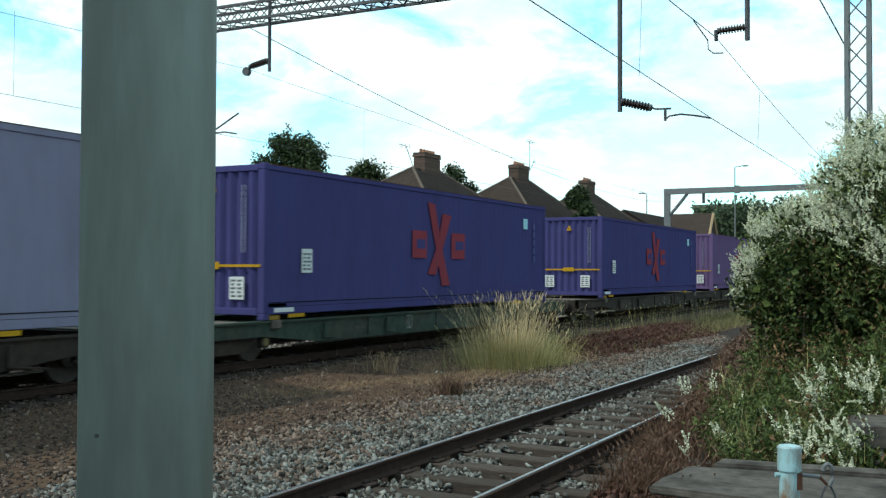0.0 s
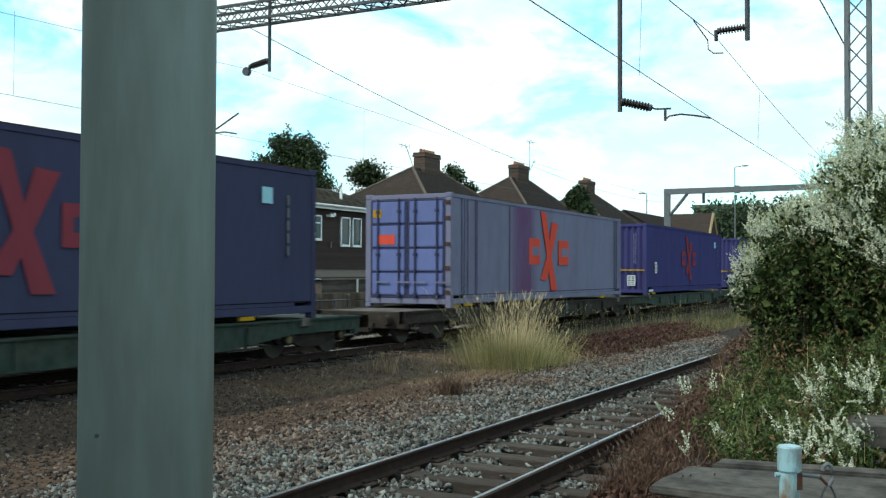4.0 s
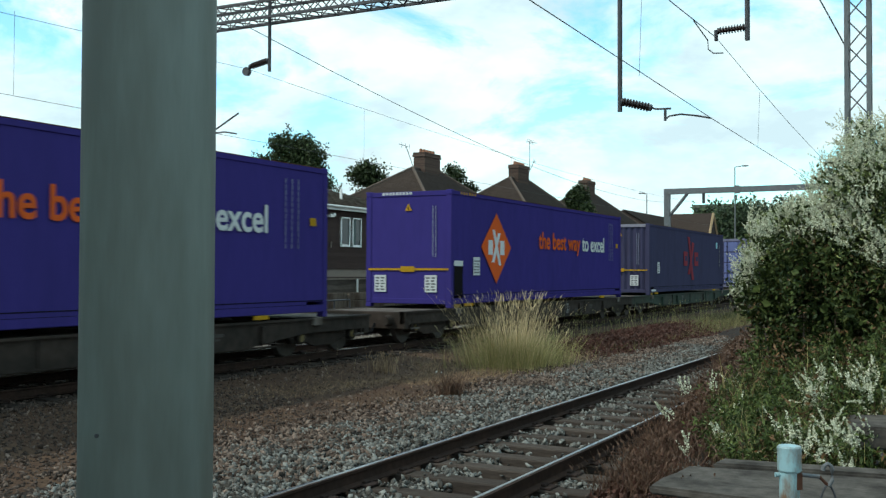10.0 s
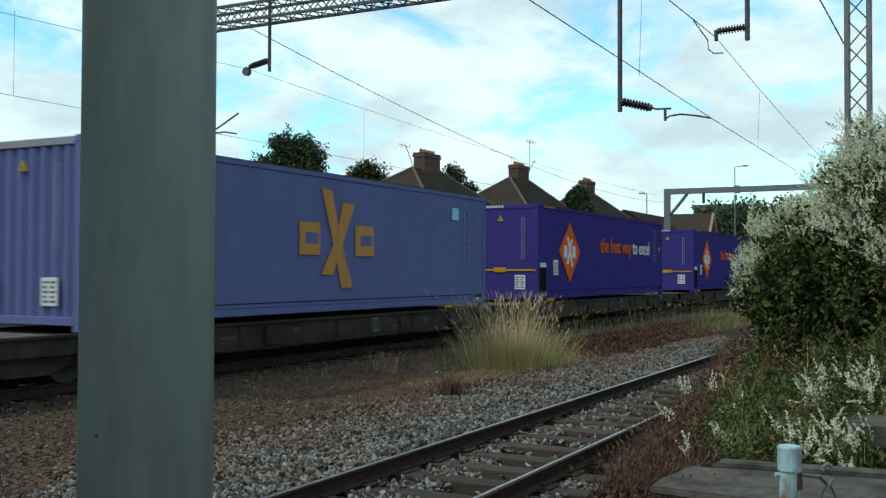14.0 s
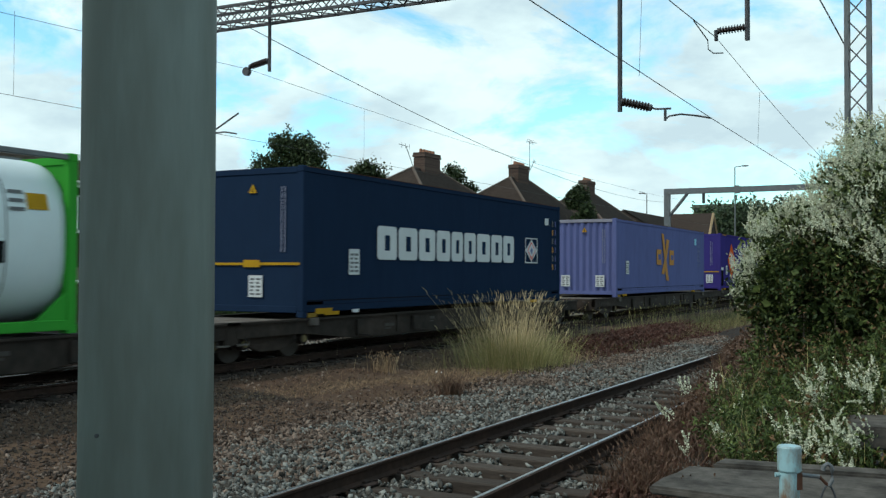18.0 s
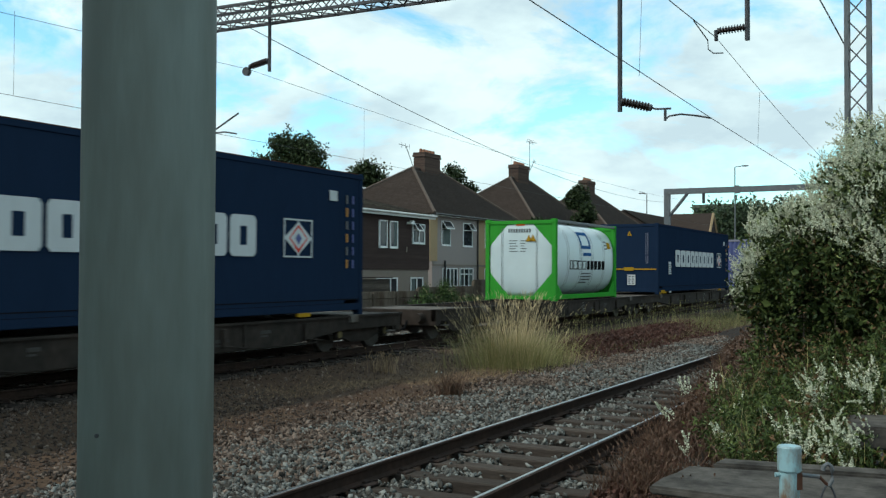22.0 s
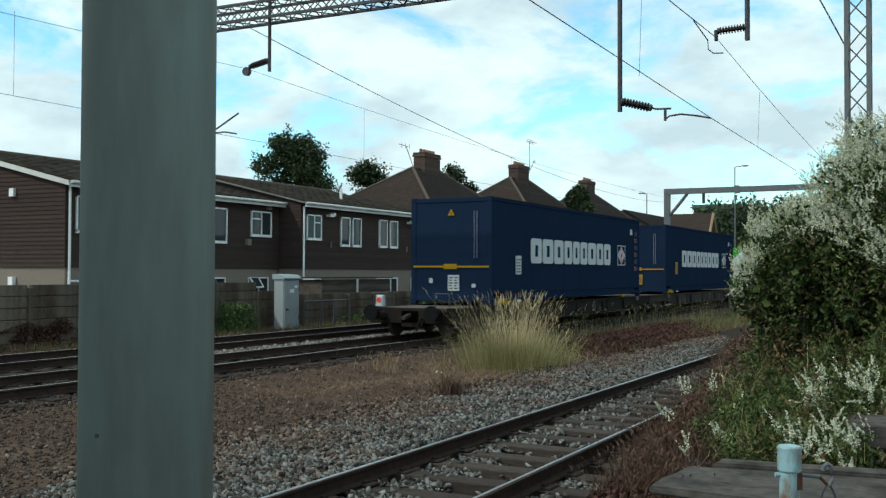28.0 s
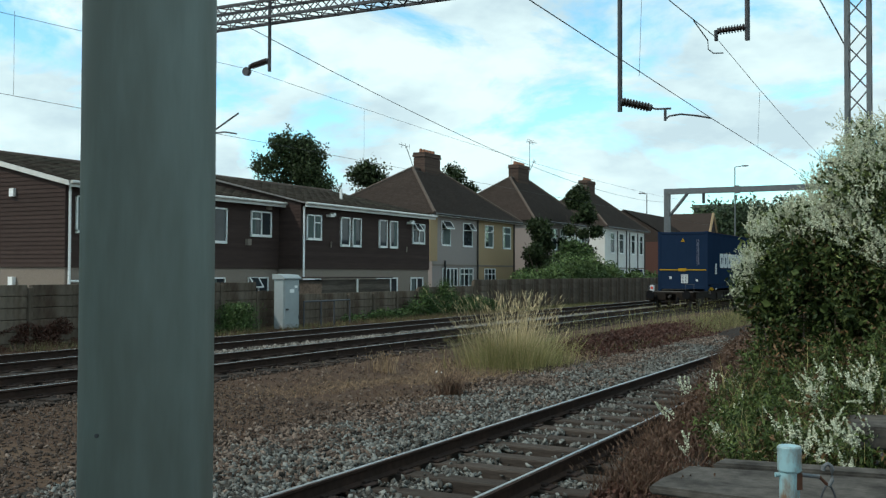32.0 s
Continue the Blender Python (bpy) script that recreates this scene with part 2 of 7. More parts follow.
def lathe(points, radii, sides=8):
    """One closed tube through the points, with a radius at each."""
    bm = bmesh.new()
    pts = [Vector(p) for p in points]
    rings = []
    for i, p in enumerate(pts):
        d = (pts[min(i + 1, len(pts) - 1)] - pts[max(i - 1, 0)]).normalized()
        q = d.to_track_quat("Z", "Y")
        rings.append([bm.verts.new(p + q @ Vector((math.cos(2 * math.pi * k / sides) * radii[i], math.sin(2 * math.pi * k / sides) * radii[i], 0))) for k in range(sides)])
    for a, b in zip(rings, rings[1:]):
        for k in range(sides):
            bm.faces.new((a[k], a[(k + 1) % sides], b[(k + 1) % sides], b[k]))
    bm.faces.new(rings[0][::-1])
    bm.faces.new(rings[-1])
    return bm


def chain(points, r, sides=6):
    return lathe(points, [r] * len(points), sides)


def prism(outline, axis, a, b):
    """A solid with an outline in the two other axes, from a to b along axis."""
    bm = bmesh.new()
    def put(p, k):
        q = list(p)
        q.insert(axis, k)
        return bm.verts.new(q)
    lo, hi = [put(p, a) for p in outline], [put(p, b) for p in outline]
    bm.faces.new(lo)
    bm.faces.new(hi[::-1])
    n = len(outline)
    for i in range(n):
        bm.faces.new((lo[i], lo[(i + 1) % n], hi[(i + 1) % n], hi[i]))
    bmesh.ops.recalc_face_normals(bm, faces=bm.faces[:])
    return bm


def fast_mesh(name, verts, faces, smooth=False):
    """A mesh from arrays: verts n x 3, faces m x k."""
    me = bpy.data.meshes.new(name)
    verts, faces = np.asarray(verts, dtype=np.float32), np.asarray(faces, dtype=np.int32)
    k = faces.shape[1]
    me.vertices.add(len(verts))
    me.vertices.foreach_set("co", verts.ravel())
    me.loops.add(faces.size)
    me.loops.foreach_set("vertex_index", faces.ravel())
    me.polygons.add(len(faces))
    me.polygons.foreach_set("loop_start", np.arange(0, faces.size, k, dtype=np.int32))
    me.polygons.foreach_set("loop_total", np.full(len(faces), k, dtype=np.int32))
    me.update(calc_edges=True)
    if smooth:
        me.polygons.foreach_set("use_smooth", np.ones(len(faces), dtype=bool))
    return me


def turns(rng, n):
    """Random rotation matrices."""
    q = rng.normal(size=(n, 4))
    q /= np.linalg.norm(q, axis=1)[:, None]
    w, x, y, z = q.T
    return np.stack([1 - 2 * (y * y + z * z), 2 * (x * y - z * w), 2 * (x * z + y * w),
                     2 * (x * y + z * w), 1 - 2 * (x * x + z * z), 2 * (y * z - x * w),
                     2 * (x * z - y * w), 2 * (y * z + x * w), 1 - 2 * (x * x + y * y)], axis=1).reshape(n, 3, 3)


def leaf_mesh(name, pts, size, rng, long=1.6):
    """One folded leaf of two facets at every point."""
    n = len(pts)
    base = np.array([(0, 0, 0), (0.5, 0.5 * long, 0.12), (0, long, 0), (-0.5, 0.5 * long, 0.12)], dtype=float)
    s = size * rng.uniform(0.6, 1.35, n)
    v = np.einsum("nij,kj->nki", turns(rng, n), base) * s[:, None, None] + np.asarray(pts)[:, None, :]
    f = np.arange(n * 4).reshape(n, 4)
    tri = np.concatenate([f[:, [0, 1, 2]], f[:, [0, 2, 3]]])
    return fast_mesh(name, v.reshape(-1, 3), tri)


def petal_mesh(name, pts, size, rng):
    """One three-cornered petal at every point."""
    n = len(pts)
    base = np.array([(-0.5, -0.35, 0), (0.5, -0.35, 0.1), (0, 0.75, 0)], dtype=float)
    s = size * rng.uniform(0.6, 1.3, n)
    v = np.einsum("nij,kj->nki", turns(rng, n), base) * s[:, None, None] + np.asarray(pts)[:, None, :]
    return fast_mesh(name, v.reshape(-1, 3), np.arange(n * 3).reshape(n, 3))


def shell(rng, n, blobs, inner=0.72, rough=0.22):
    """Points in the outer layer of a heap of uneven blobs: (x, y, z, rx, ry, rz)."""
    blobs = np.array(blobs, dtype=float)
    area = (blobs[:, 3] * blobs[:, 4] + blobs[:, 4] * blobs[:, 5] + blobs[:, 3] * blobs[:, 5])
    k = rng.choice(len(blobs), n, p=area / area.sum())
    d = rng.normal(size=(n, 3))
    d /= np.linalg.norm(d, axis=1)[:, None]
    wob = 1 + rough * (np.sin(5 * d[:, 0] + 3 * d[:, 2] + k) * np.cos(4 * d[:, 1] - 2 * d[:, 2] + 2 * k) + 0.5 * np.sin(11 * d[:, 2] + 7 * d[:, 0] + k))
    r = rng.uniform(inner, 1.0, n) * wob
    return blobs[k, :3] + d * blobs[k, 3:] * r[:, None]


def blades(name, pts, height, width, rng, lean=0.3, head=0.0, out=None):
    """Grass: a bent tapering blade at every point, with a seed head on top where head > 0."""
    n = len(pts)
    h = height * rng.uniform(0.5, 1.15, n)
    a = rng.uniform(0, 2 * np.pi, n)
    l = lean * rng.uniform(0.1, 1.0, n) * h
    if out is not None:
        off = np.asarray(pts)[:, :2] - np.array(out)
        a = np.arctan2(off[:, 1], off[:, 0]) + rng.normal(0, 0.5, n)
        l = lean * h * np.clip(np.linalg.norm(off, axis=1) * 1.6, 0.1, 1.3)
    dx, dy = np.cos(a) * l, np.sin(a) * l
    b = rng.uniform(0, np.pi, n)
    wx, wy = np.cos(b) * width / 2, np.sin(b) * width / 2
    p = np.asarray(pts)
    rows = []
    for f, wf in ((0, 1.0), (0.5, 0.8), (1.0, 0.15)):
        c = np.stack([p[:, 0] + dx * f * f, p[:, 1] + dy * f * f, p[:, 2] + h * f], axis=1)
        w = np.stack([wx * wf, wy * wf, 0 * wx], axis=1)
        rows += [c - w, c + w]
    v = np.stack(rows, axis=1)
    i = (np.arange(n) * 6)[:, None]
    f = np.concatenate([i + np.array([0, 1, 3, 2]), i + np.array([2, 3, 5, 4])])
    v = v.reshape(-1, 3)
    if head:
        t = np.stack([p[:, 0] + dx, p[:, 1] + dy, p[:, 2] + h], axis=1)
        hh = head * rng.uniform(0.6, 1.3, n)
        q = np.stack([t - [0, 0, 1] * (hh * 0.2)[:, None], t + np.stack([wx * 2.2, wy * 2.2, hh * 0.35], 1),
                      t + np.stack([dx * 0.15, dy * 0.15, hh], 1), t - np.stack([wx * 2.2, wy * 2.2, -hh * 0.35], 1)], axis=1)
        f = np.concatenate([f, len(v) + np.arange(n * 4).reshape(n, 4)])
        v = np.concatenate([v, q.reshape(-1, 3)])
    return fast_mesh(name, v, f)


def stones(name, pts, size, rng, squash=0.62):
    """Angular broken stones, one at every point."""
    base = np.array([(x, y, z) for x in (-0.4, 0.4) for y in (-0.4, 0.4) for z in (-0.4, 0.4)])
    tris = np.array([(0, 1, 3), (0, 3, 2), (4, 6, 7), (4, 7, 5), (0, 4, 5), (0, 5, 1), (2, 3, 7), (2, 7, 6), (0, 2, 6), (0, 6, 4), (1, 5, 7), (1, 7, 3)])
    n = len(pts)
    kinds = 40
    var = (base[None] + rng.uniform(-0.27, 0.27, (kinds, 8, 3))) * np.array([1.55, 1.05, squash])
    s = size * rng.uniform(0.5, 1.4, n)
    v = np.einsum("nij,nkj->nki", turns(rng, n), var[rng.integers(0, kinds, n)]) * s[:, None, None] + np.asarray(pts)[:, None, :]
    f = tris[None] + (np.arange(n) * len(base))[:, None, None]
    return fast_mesh(name, v.reshape(-1, 3), f.reshape(-1, 3))


# ---- ground ----
def ground_z(x, y):
    """Height of the ground: flat beds under the tracks, a slight hollow between them."""
    profile = ((-60, -0.45), (-22.5, -0.45), (-20.6, -0.32), (-18.6, -0.24), (-11.5, -0.24), (-11.2, -0.20), (-10.6, -0.25), (-9.6, -0.34), (-8.2, -0.40),
               (-7.2, -0.44), (-6.4, -0.47), (-2.6, -0.47), (-1.9, -0.40), (60, -0.40))
    base = np.interp(x, [p[0] for p in profile], [p[1] for p in profile])
    return base + 0.02 * np.sin(1.7 * x + 0.9 * y) * np.cos(0.8 * y - 1.1 * x) * ((x < -6.5) & (x > -11))


def ground():
    xs = np.concatenate([[-3000, -1500, -700, -300, -120, -60, -40, -30], np.arange(-24, 3.01, 0.3), [6, 12, 30, 80, 300, 1200, 3000]])
    ys = np.concatenate([[-3000, -900, -200, -50, -15], np.arange(-4, 60.1, 0.8), [70, 90, 130, 200, 400, 900, 1800, 3000]])
    gx, gy = np.meshgrid(xs, ys, indexing="ij")
    v = np.stack([gx, gy, ground_z(gx, gy)], axis=-1).reshape(-1, 3)
    i = np.arange(len(xs) * len(ys)).reshape(len(xs), len(ys))
    f = np.stack([i[:-1, :-1], i[1:, :-1], i[1:, 1:], i[:-1, 1:]], axis=-1).reshape(-1, 4)
    m = surface("trackside_soil", (0.066, 0.042, 0.029), rough=0.95, vary=0.4, grain=14, stain=(0.105, 0.071, 0.047), stain_scale=0.9, stain_amount=0.8, bump=0.6, bump_scale=45)
    ob = new("ground", fast_mesh("ground", v, f, smooth=True))
    ob.data.materials.append(m)
    tagged(ob, "bare brown trackside soil with dust and dry litter", "ground", kind="structure")
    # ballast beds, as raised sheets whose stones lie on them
    # siding bed is near black: shade between the stones is in its colour
    bed = surface("gap_shade_bed", (0.024, 0.019, 0.016), rough=0.95, vary=0.45, grain=30, stain=(0.028, 0.021, 0.017), stain_scale=1.5, bump=0.8, bump_scale=28)
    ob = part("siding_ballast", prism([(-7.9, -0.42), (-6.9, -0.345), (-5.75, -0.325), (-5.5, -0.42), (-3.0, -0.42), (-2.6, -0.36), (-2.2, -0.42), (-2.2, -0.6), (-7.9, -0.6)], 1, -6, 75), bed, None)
    tagged(ob, "near-black stone bed of the siding, gap shade in its colour", "ballast", kind="structure")
    dark = surface("oily_ballast_bed", (0.04, 0.033, 0.028), rough=0.95, vary=0.4, grain=25, stain=(0.06, 0.045, 0.036), stain_scale=1.0, bump=0.8, bump_scale=28)
    ob = part("main_line_ballast", prism([(-18.9, -0.40), (-18.2, -0.19), (-11.35, -0.19), (-11.1, -0.40), (-11.1, -0.6), (-18.9, -0.6)], 1, -40, 160), dark, None)
    tagged(ob, "dark oily stone bed under the two main tracks", "ballast", kind="structure")


ground()


# ---- tracks ----
RAIL = ((-0.07, 0.0), (0.07, 0.0), (0.07, 0.012), (0.012, 0.03), (0.012, 0.108), (0.036, 0.122), (0.036, 0.146), (-0.036, 0.146), (-0.036, 0.122), (-0.012, 0.108), (-0.012, 0.03), (-0.07, 0.012))


def track(name, x, top, y0, y1, head, label, gap=0.66, mark=0, timber="sleeper"):
    """Two rails on timber sleepers with cast chairs."""
    t = thing(name, (x, 0, top), label, "railway track", kind="structure")
    for side in (-0.7525, 0.7525):
        r = part("rail", prism([(side + a, b - 0.15) for a, b in RAIL], 1, y0, y1), M["rail_side"], t)
        part("rail_head", prism([(side - 0.030, -0.006), (side + 0.008, -0.006), (side + 0.003, 0.001), (side - 0.026, 0.001)], 1, y0, y1), head, r, "bright worn running surface")
    bm = box(-1.27, 1.27, -0.125, 0.125, -0.285, -0.158, 0.012)
    me = bpy.data.meshes.new("sleeper")
    bm.to_mesh(me)
    bm.free()
    cb = bmesh.new()
    block(cb, -0.17, 0.17, -0.10, 0.10, -0.158, -0.135, 0.008)
    block(cb, -0.10, -0.05, -0.045, 0.045, -0.14, -0.115, 0.008)
    block(cb, 0.05, 0.10, -0.045, 0.045, -0.14, -0.115, 0.008)
    cm = bpy.data.meshes.new("chair")
    cb.to_mesh(cm)
    cb.free()
    rng = np.random.default_rng(mark)
    n = int((y1 - y0) / gap)
    for i in range(n):
        y = y0 + (i + 0.5) * gap
        if not (-6 < y < 48):
            continue
        s = hang("sleeper", me, M[timber], t)
        s.location = (rng.uniform(-0.04, 0.04), y, rng.uniform(-0.008, 0.006))
        s.rotation_euler = (0, 0, rng.uniform(-0.02, 0.02))
        for side in (-0.7525, 0.7525):
            c = hang("chair", cm, M["chair"], t)
            c.location = (side, y, 0.0)
    return t


track("siding_track", SIDE_X, SIDE_Z, -6, 75, M["rail_top"], "rusty siding track on weathered timber sleepers in stone", 0.68, 1)
track("main_track", NEAR_X, 0.0, -40, 160, M["rail_top_dull"], "main line track with dull dark rails beside soil", 0.70, 2, "sleeper_dark")
track("main_track", FAR_X, 0.0, -40, 160, M["rail_top_dull"], "second main line track beside the concrete fence", 0.70, 3, "sleeper_dark")


def ballast_stones():
    rng = np.random.default_rng(11)

    def scatter(n, x0, x1, y0, y1, zf, keep=None):
        p = np.stack([rng.uniform(x0, x1, n), y0 + (y1 - y0) * rng.uniform(0, 1, n) ** 1.35, np.zeros(n)], axis=1)
        p[:, 2] = zf(p[:, 0], p[:, 1])
        return p if keep is None else p[keep(p)]

    def lump(x, y, k, seed):
        return np.array([noise.noise((a * k, b * k, seed)) for a, b in zip(x, y)])
    bed = lambda x, y: np.interp(x, [-8.3, -7.9, -6.9, -5.75, -5.45, -5.3, -3.2, -3.0, -2.6, -2.2], [-0.41, -0.41, -0.345, -0.325, -0.34, -0.37, -0.37, -0.36, -0.35, -0.40]) + 0.045 * lump(x, y, 1.7, 4.0) + rng.uniform(-0.025, 0.03, len(x))
    def clear(p):
        on_sleeper = (np.abs((p[:, 1] + 6) / 0.68 % 1 - 0.5) < 0.17) & (np.abs(p[:, 0] - SIDE_X) < 1.22)
        on_rail = np.abs(np.abs(p[:, 0] - SIDE_X) - 0.7525) < 0.09
        return ~(on_rail | (on_sleeper & (rng.random(len(p)) > 0.015)))
    four_foot = scatter(48000, -5.55, -2.3, 5, 26, bed, clear)
    heap = lump(four_foot[:, 0], four_foot[:, 1], 1.3, 8.0) + 0.55 * np.exp(-((four_foot[:, 0] + 4.75) / 0.35) ** 2) - 0.08
    four_foot = four_foot[rng.random(len(four_foot)) < np.clip(heap * 2.4 + 0.05, 0.04, 1)]
    stray = scatter(4200, -5.5, -3.1, 5, 22, lambda x, y: np.full(len(x), -0.312))
    patch = lump(stray[:, 0], stray[:, 1], 1.3, 8.0) + 0.5 * np.exp(-((stray[:, 0] + 4.8) / 0.3) ** 2) - 0.12
    on_timber = np.abs((stray[:, 1] + 6) / 0.68 % 1 - 0.5) < 0.16
    four_foot = np.concatenate([four_foot, stray[on_timber & (rng.random(len(stray)) < np.clip(patch * 1.6 - 0.05, 0.005, 0.6)) & (np.abs(np.abs(stray[:, 0] - SIDE_X) - 0.7525) > 0.1)]])
    shoulder = scatter(51000, -7.6, -5.2, 5.5, 31, bed, clear)
    edge = scatter(19000, -8.5, -6.6, 7, 32, bed)
    edge = edge[rng.random(len(edge)) < np.clip((edge[:, 0] + 8.6) / 1.2, 0.06, 1)]
    brown = lump(shoulder[:, 0], shoulder[:, 1], 0.8, 21.0) + 0.25 * (-5.9 - shoulder[:, 0]) + rng.normal(0, 0.25, len(shoulder)) > 0.28
    edge = np.concatenate([edge, shoulder[brown]])
    cool = np.concatenate([four_foot, shoulder[~brown]])
    for pts, mat, size, label in ((cool, M["stone"], 0.040, "pale grey angular ballast stones of the siding"),
                                  (edge, M["stone_warm"], 0.040, "brown-tinged ballast stones at the shoulder's edge")):
        ob = new("ballast_stones", stones("ballast_stones", pts, size, rng))
        ob.data.materials.append(mat)
        tagged(ob, label, "ballast", kind="stuff")
    chips = scatter(6500, -11.6, -7.6, 6.0, 13.0, lambda x, y: ground_z(x, y) + 0.003)
    ob = new("loose_stones", stones("loose_stones", chips, 0.026, rng))
    ob.data.materials.append(M["stone_dark"])
    tagged(ob, "dark oily stone chips trodden into the soil", "stones", kind="stuff")
    loose = scatter(1500, -11.8, -8.0, 6.5, 22, lambda x, y: ground_z(x, y) + 0.006)
    ob = new("loose_stones", stones("loose_stones", loose, 0.034, rng))
    ob.data.materials.append(M["stone_warm"])
    tagged(ob, "small loose stones strewn over the brown soil", "stones", kind="stuff")
    six = scatter(8500, -15.25, -13.5, 14, 60, lambda x, y: -0.17 + 0.055 * np.exp(-((x + 14.35) / 0.5) ** 2) + rng.uniform(-0.01, 0.02, len(x)))
    six = six[np.abs(six[:, 0] + 14.35) < 0.5]
    ob = new("ballast_stones", stones("ballast_stones", six, 0.052, rng))
    ob.data.materials.append(surface("light_six_foot_stone", (0.10, 0.09, 0.08), rough=0.9, vary=0.2, grain=20, second=(0.21, 0.195, 0.172), island=0.3, bump=0.1))
    tagged(ob, "pale grey ballast heaped between the main tracks", "ballast", kind="stuff")
    dark = scatter(7000, -13.9, -11.15, 9, 45, lambda x, y: np.full(len(x), -0.19) + rng.uniform(-0.01, 0.015, len(x)),
                   lambda p: np.abs(np.abs(p[:, 0] - NEAR_X) - 0.7525) > 0.09)
    ob = new("ballast_stones", stones("ballast_stones", dark, 0.036, rng))
    ob.data.materials.append(M["stone_dark"])
    tagged(ob, "dark oil-stained ballast stones on the main line", "ballast", kind="stuff")


ballast_stones()


# ---- overhead line ----
def lattice(bm, a, b, off, n, r):
    """Zigzag lacing of n bays between the chord a-b and the same chord moved by off."""
    a, b, off = Vector(a), Vector(b), Vector(off)
    for i in range(n):
        p, q = a.lerp(b, i / n), a.lerp(b, (i + 1) / n)
        rod(bm, p, q + off, r, sides=5)
        rod(bm, p + off, q, r, sides=5)


def insulator(parent, a, b, r=0.07, sheds=8):
    """A ribbed porcelain insulator from a to b."""
    a, b = Vector(a), Vector(b)
    steps, radii = [a], [r * 0.5]
    for i in range(sheds):
        for f, k in ((0.2, 0.5), (0.3, 1.0), (0.6, 0.85), (0.75, 0.5)):
            steps.append(a.lerp(b, (i + f) / sheds))
            radii.append(r * k)
    part("insulator", lathe(steps + [b], radii + [r * 0.5], 12), M["insulator"], parent, "dark brown ribbed insulator")
    for e, o in ((a, a.lerp(b, -0.06)), (b, a.lerp(b, 1.06))):
        part("clamp", bar(e, o, r * 0.75), M["dark_steel"], parent)


def gantry():
    y0, y1, z0, z1 = GANTRY_Y - 0.3, GANTRY_Y + 0.3, 7.95, 8.36
    g = thing("lattice_gantry", (0, 0, 0), "dark steel lattice gantry spanning all the tracks", "gantry")
    for y in (y0, y1):
        for z in (z0, z1):
            bm = box(-20.2, -1.4, y - 0.033, y + 0.033, z - 0.033, z + 0.033)
            part("chord", bm, M["dark_steel"], g)
    for a, off in (((y0, z0), (0, 0, z1 - z0)), ((y1, z0), (0, 0, z1 - z0)), ((y0, z0), (0, y1 - y0, 0)), ((y0, z1), (0, y1 - y0, 0))):
        bm = bmesh.new()
        lattice(bm, (-20.2, *a), (-1.4, *a), off, 40, 0.015)
        part("lacing", bm, M["dark_steel"], g)
    for mx, z_top in ((-1.78, 9.5), (-19.75, 9.0)):
        mast = part("mast", box(mx - 0.23, mx + 0.23, GANTRY_Y - 0.23, GANTRY_Y + 0.23, -0.6, -0.3, 0.02), M["concrete"], g, "lattice mast on a concrete foot")
        legs = [(mx + sx * 0.19, GANTRY_Y + sy * 0.19) for sx, sy in ((-1, -1), (1, -1), (1, 1), (-1, 1))]
        for lx, ly in legs:
            part("mast_leg", box(lx - 0.035, lx + 0.035, ly - 0.035, ly + 0.035, -0.4, z_top), M["steel"], mast)
        for i in range(4):
            (ax, ay), (bx, by) = legs[i], legs[(i + 1) % 4]
            bm = bmesh.new()
            n = 22
            for k in range(n):
                za, zb = -0.3 + (z_top + 0.3) * k / n, -0.3 + (z_top + 0.3) * (k + 1) / n
                if k % 2:
                    rod(bm, (ax, ay, za), (bx, by, zb), 0.014, sides=5)
                else:
                    rod(bm, (bx, by, za), (ax, ay, zb), 0.014, sides=5)
            part("mast_lacing", bm, M["steel"], mast)
    part("knee_brace", box(-2.6, -1.95, GANTRY_Y - 0.05, GANTRY_Y + 0.05, 7.2, 7.28), M["steel"], g)

    # far main line: drop tube, messenger insulator, registration arm
    d = thing("drop_bracket", (0, 0, 0), "steel drop tube with a brown insulator over the far track", "line bracket", "drop brackets under the gantry")
    part("drop_tube", bar((-15.43, GANTRY_Y, 8.5), (-15.43, GANTRY_Y, 6.66), 0.045, sides=10), M["dark_steel"], d)
    insulator(d, (-15.5, GANTRY_Y, 6.93), (-16.0, GANTRY_Y, 6.84), 0.085, 7)
    part("pulley", bar((-16.14, GANTRY_Y - 0.05, 6.72), (-16.14, GANTRY_Y + 0.05, 6.72), 0.11, sides=14), M["dark_steel"], d)
    part("hanger", bar((-16.06, GANTRY_Y, 6.86), (-16.15, GANTRY_Y, 6.62), 0.025), M["dark_steel"], d)
    d = thing("registration_arm", (0, 0, 0), "thin steel registration arm steadying the far contact wire", "line bracket")
    part("arm", chain([(-17.25, GANTRY_Y, 5.15), (-17.12, GANTRY_Y, 5.22), (-16.85, GANTRY_Y, 5.23), (-16.45, GANTRY_Y, 5.16)], 0.022), M["dark_steel"], d)
    part("stay", chain([(-17.28, GANTRY_Y, 5.08), (-17.24, GANTRY_Y, 5.26), (-16.4, GANTRY_Y, 5.68)], 0.022), M["dark_steel"], d)
    part("drop_tube", bar((-17.9, GANTRY_Y, 8.5), (-17.9, GANTRY_Y, 5.0), 0.045, sides=10), M["dark_steel"], d)
    part("stay_tube", bar((-17.9, GANTRY_Y, 5.1), (-17.28, GANTRY_Y, 5.16), 0.03), M["dark_steel"], d)

    # siding: long tube with registration, and the short tube with the messenger insulator
    d = thing("drop_bracket", (0, 0, 0), "long steel drop tube with insulator and curved arm over the siding", "line bracket", "drop brackets under the gantry")
    part("drop_tube", bar((-6.37, GANTRY_Y, 8.5), (-6.37, GANTRY_Y, 5.0), 0.05, sides=10), M["dark_steel"], d)
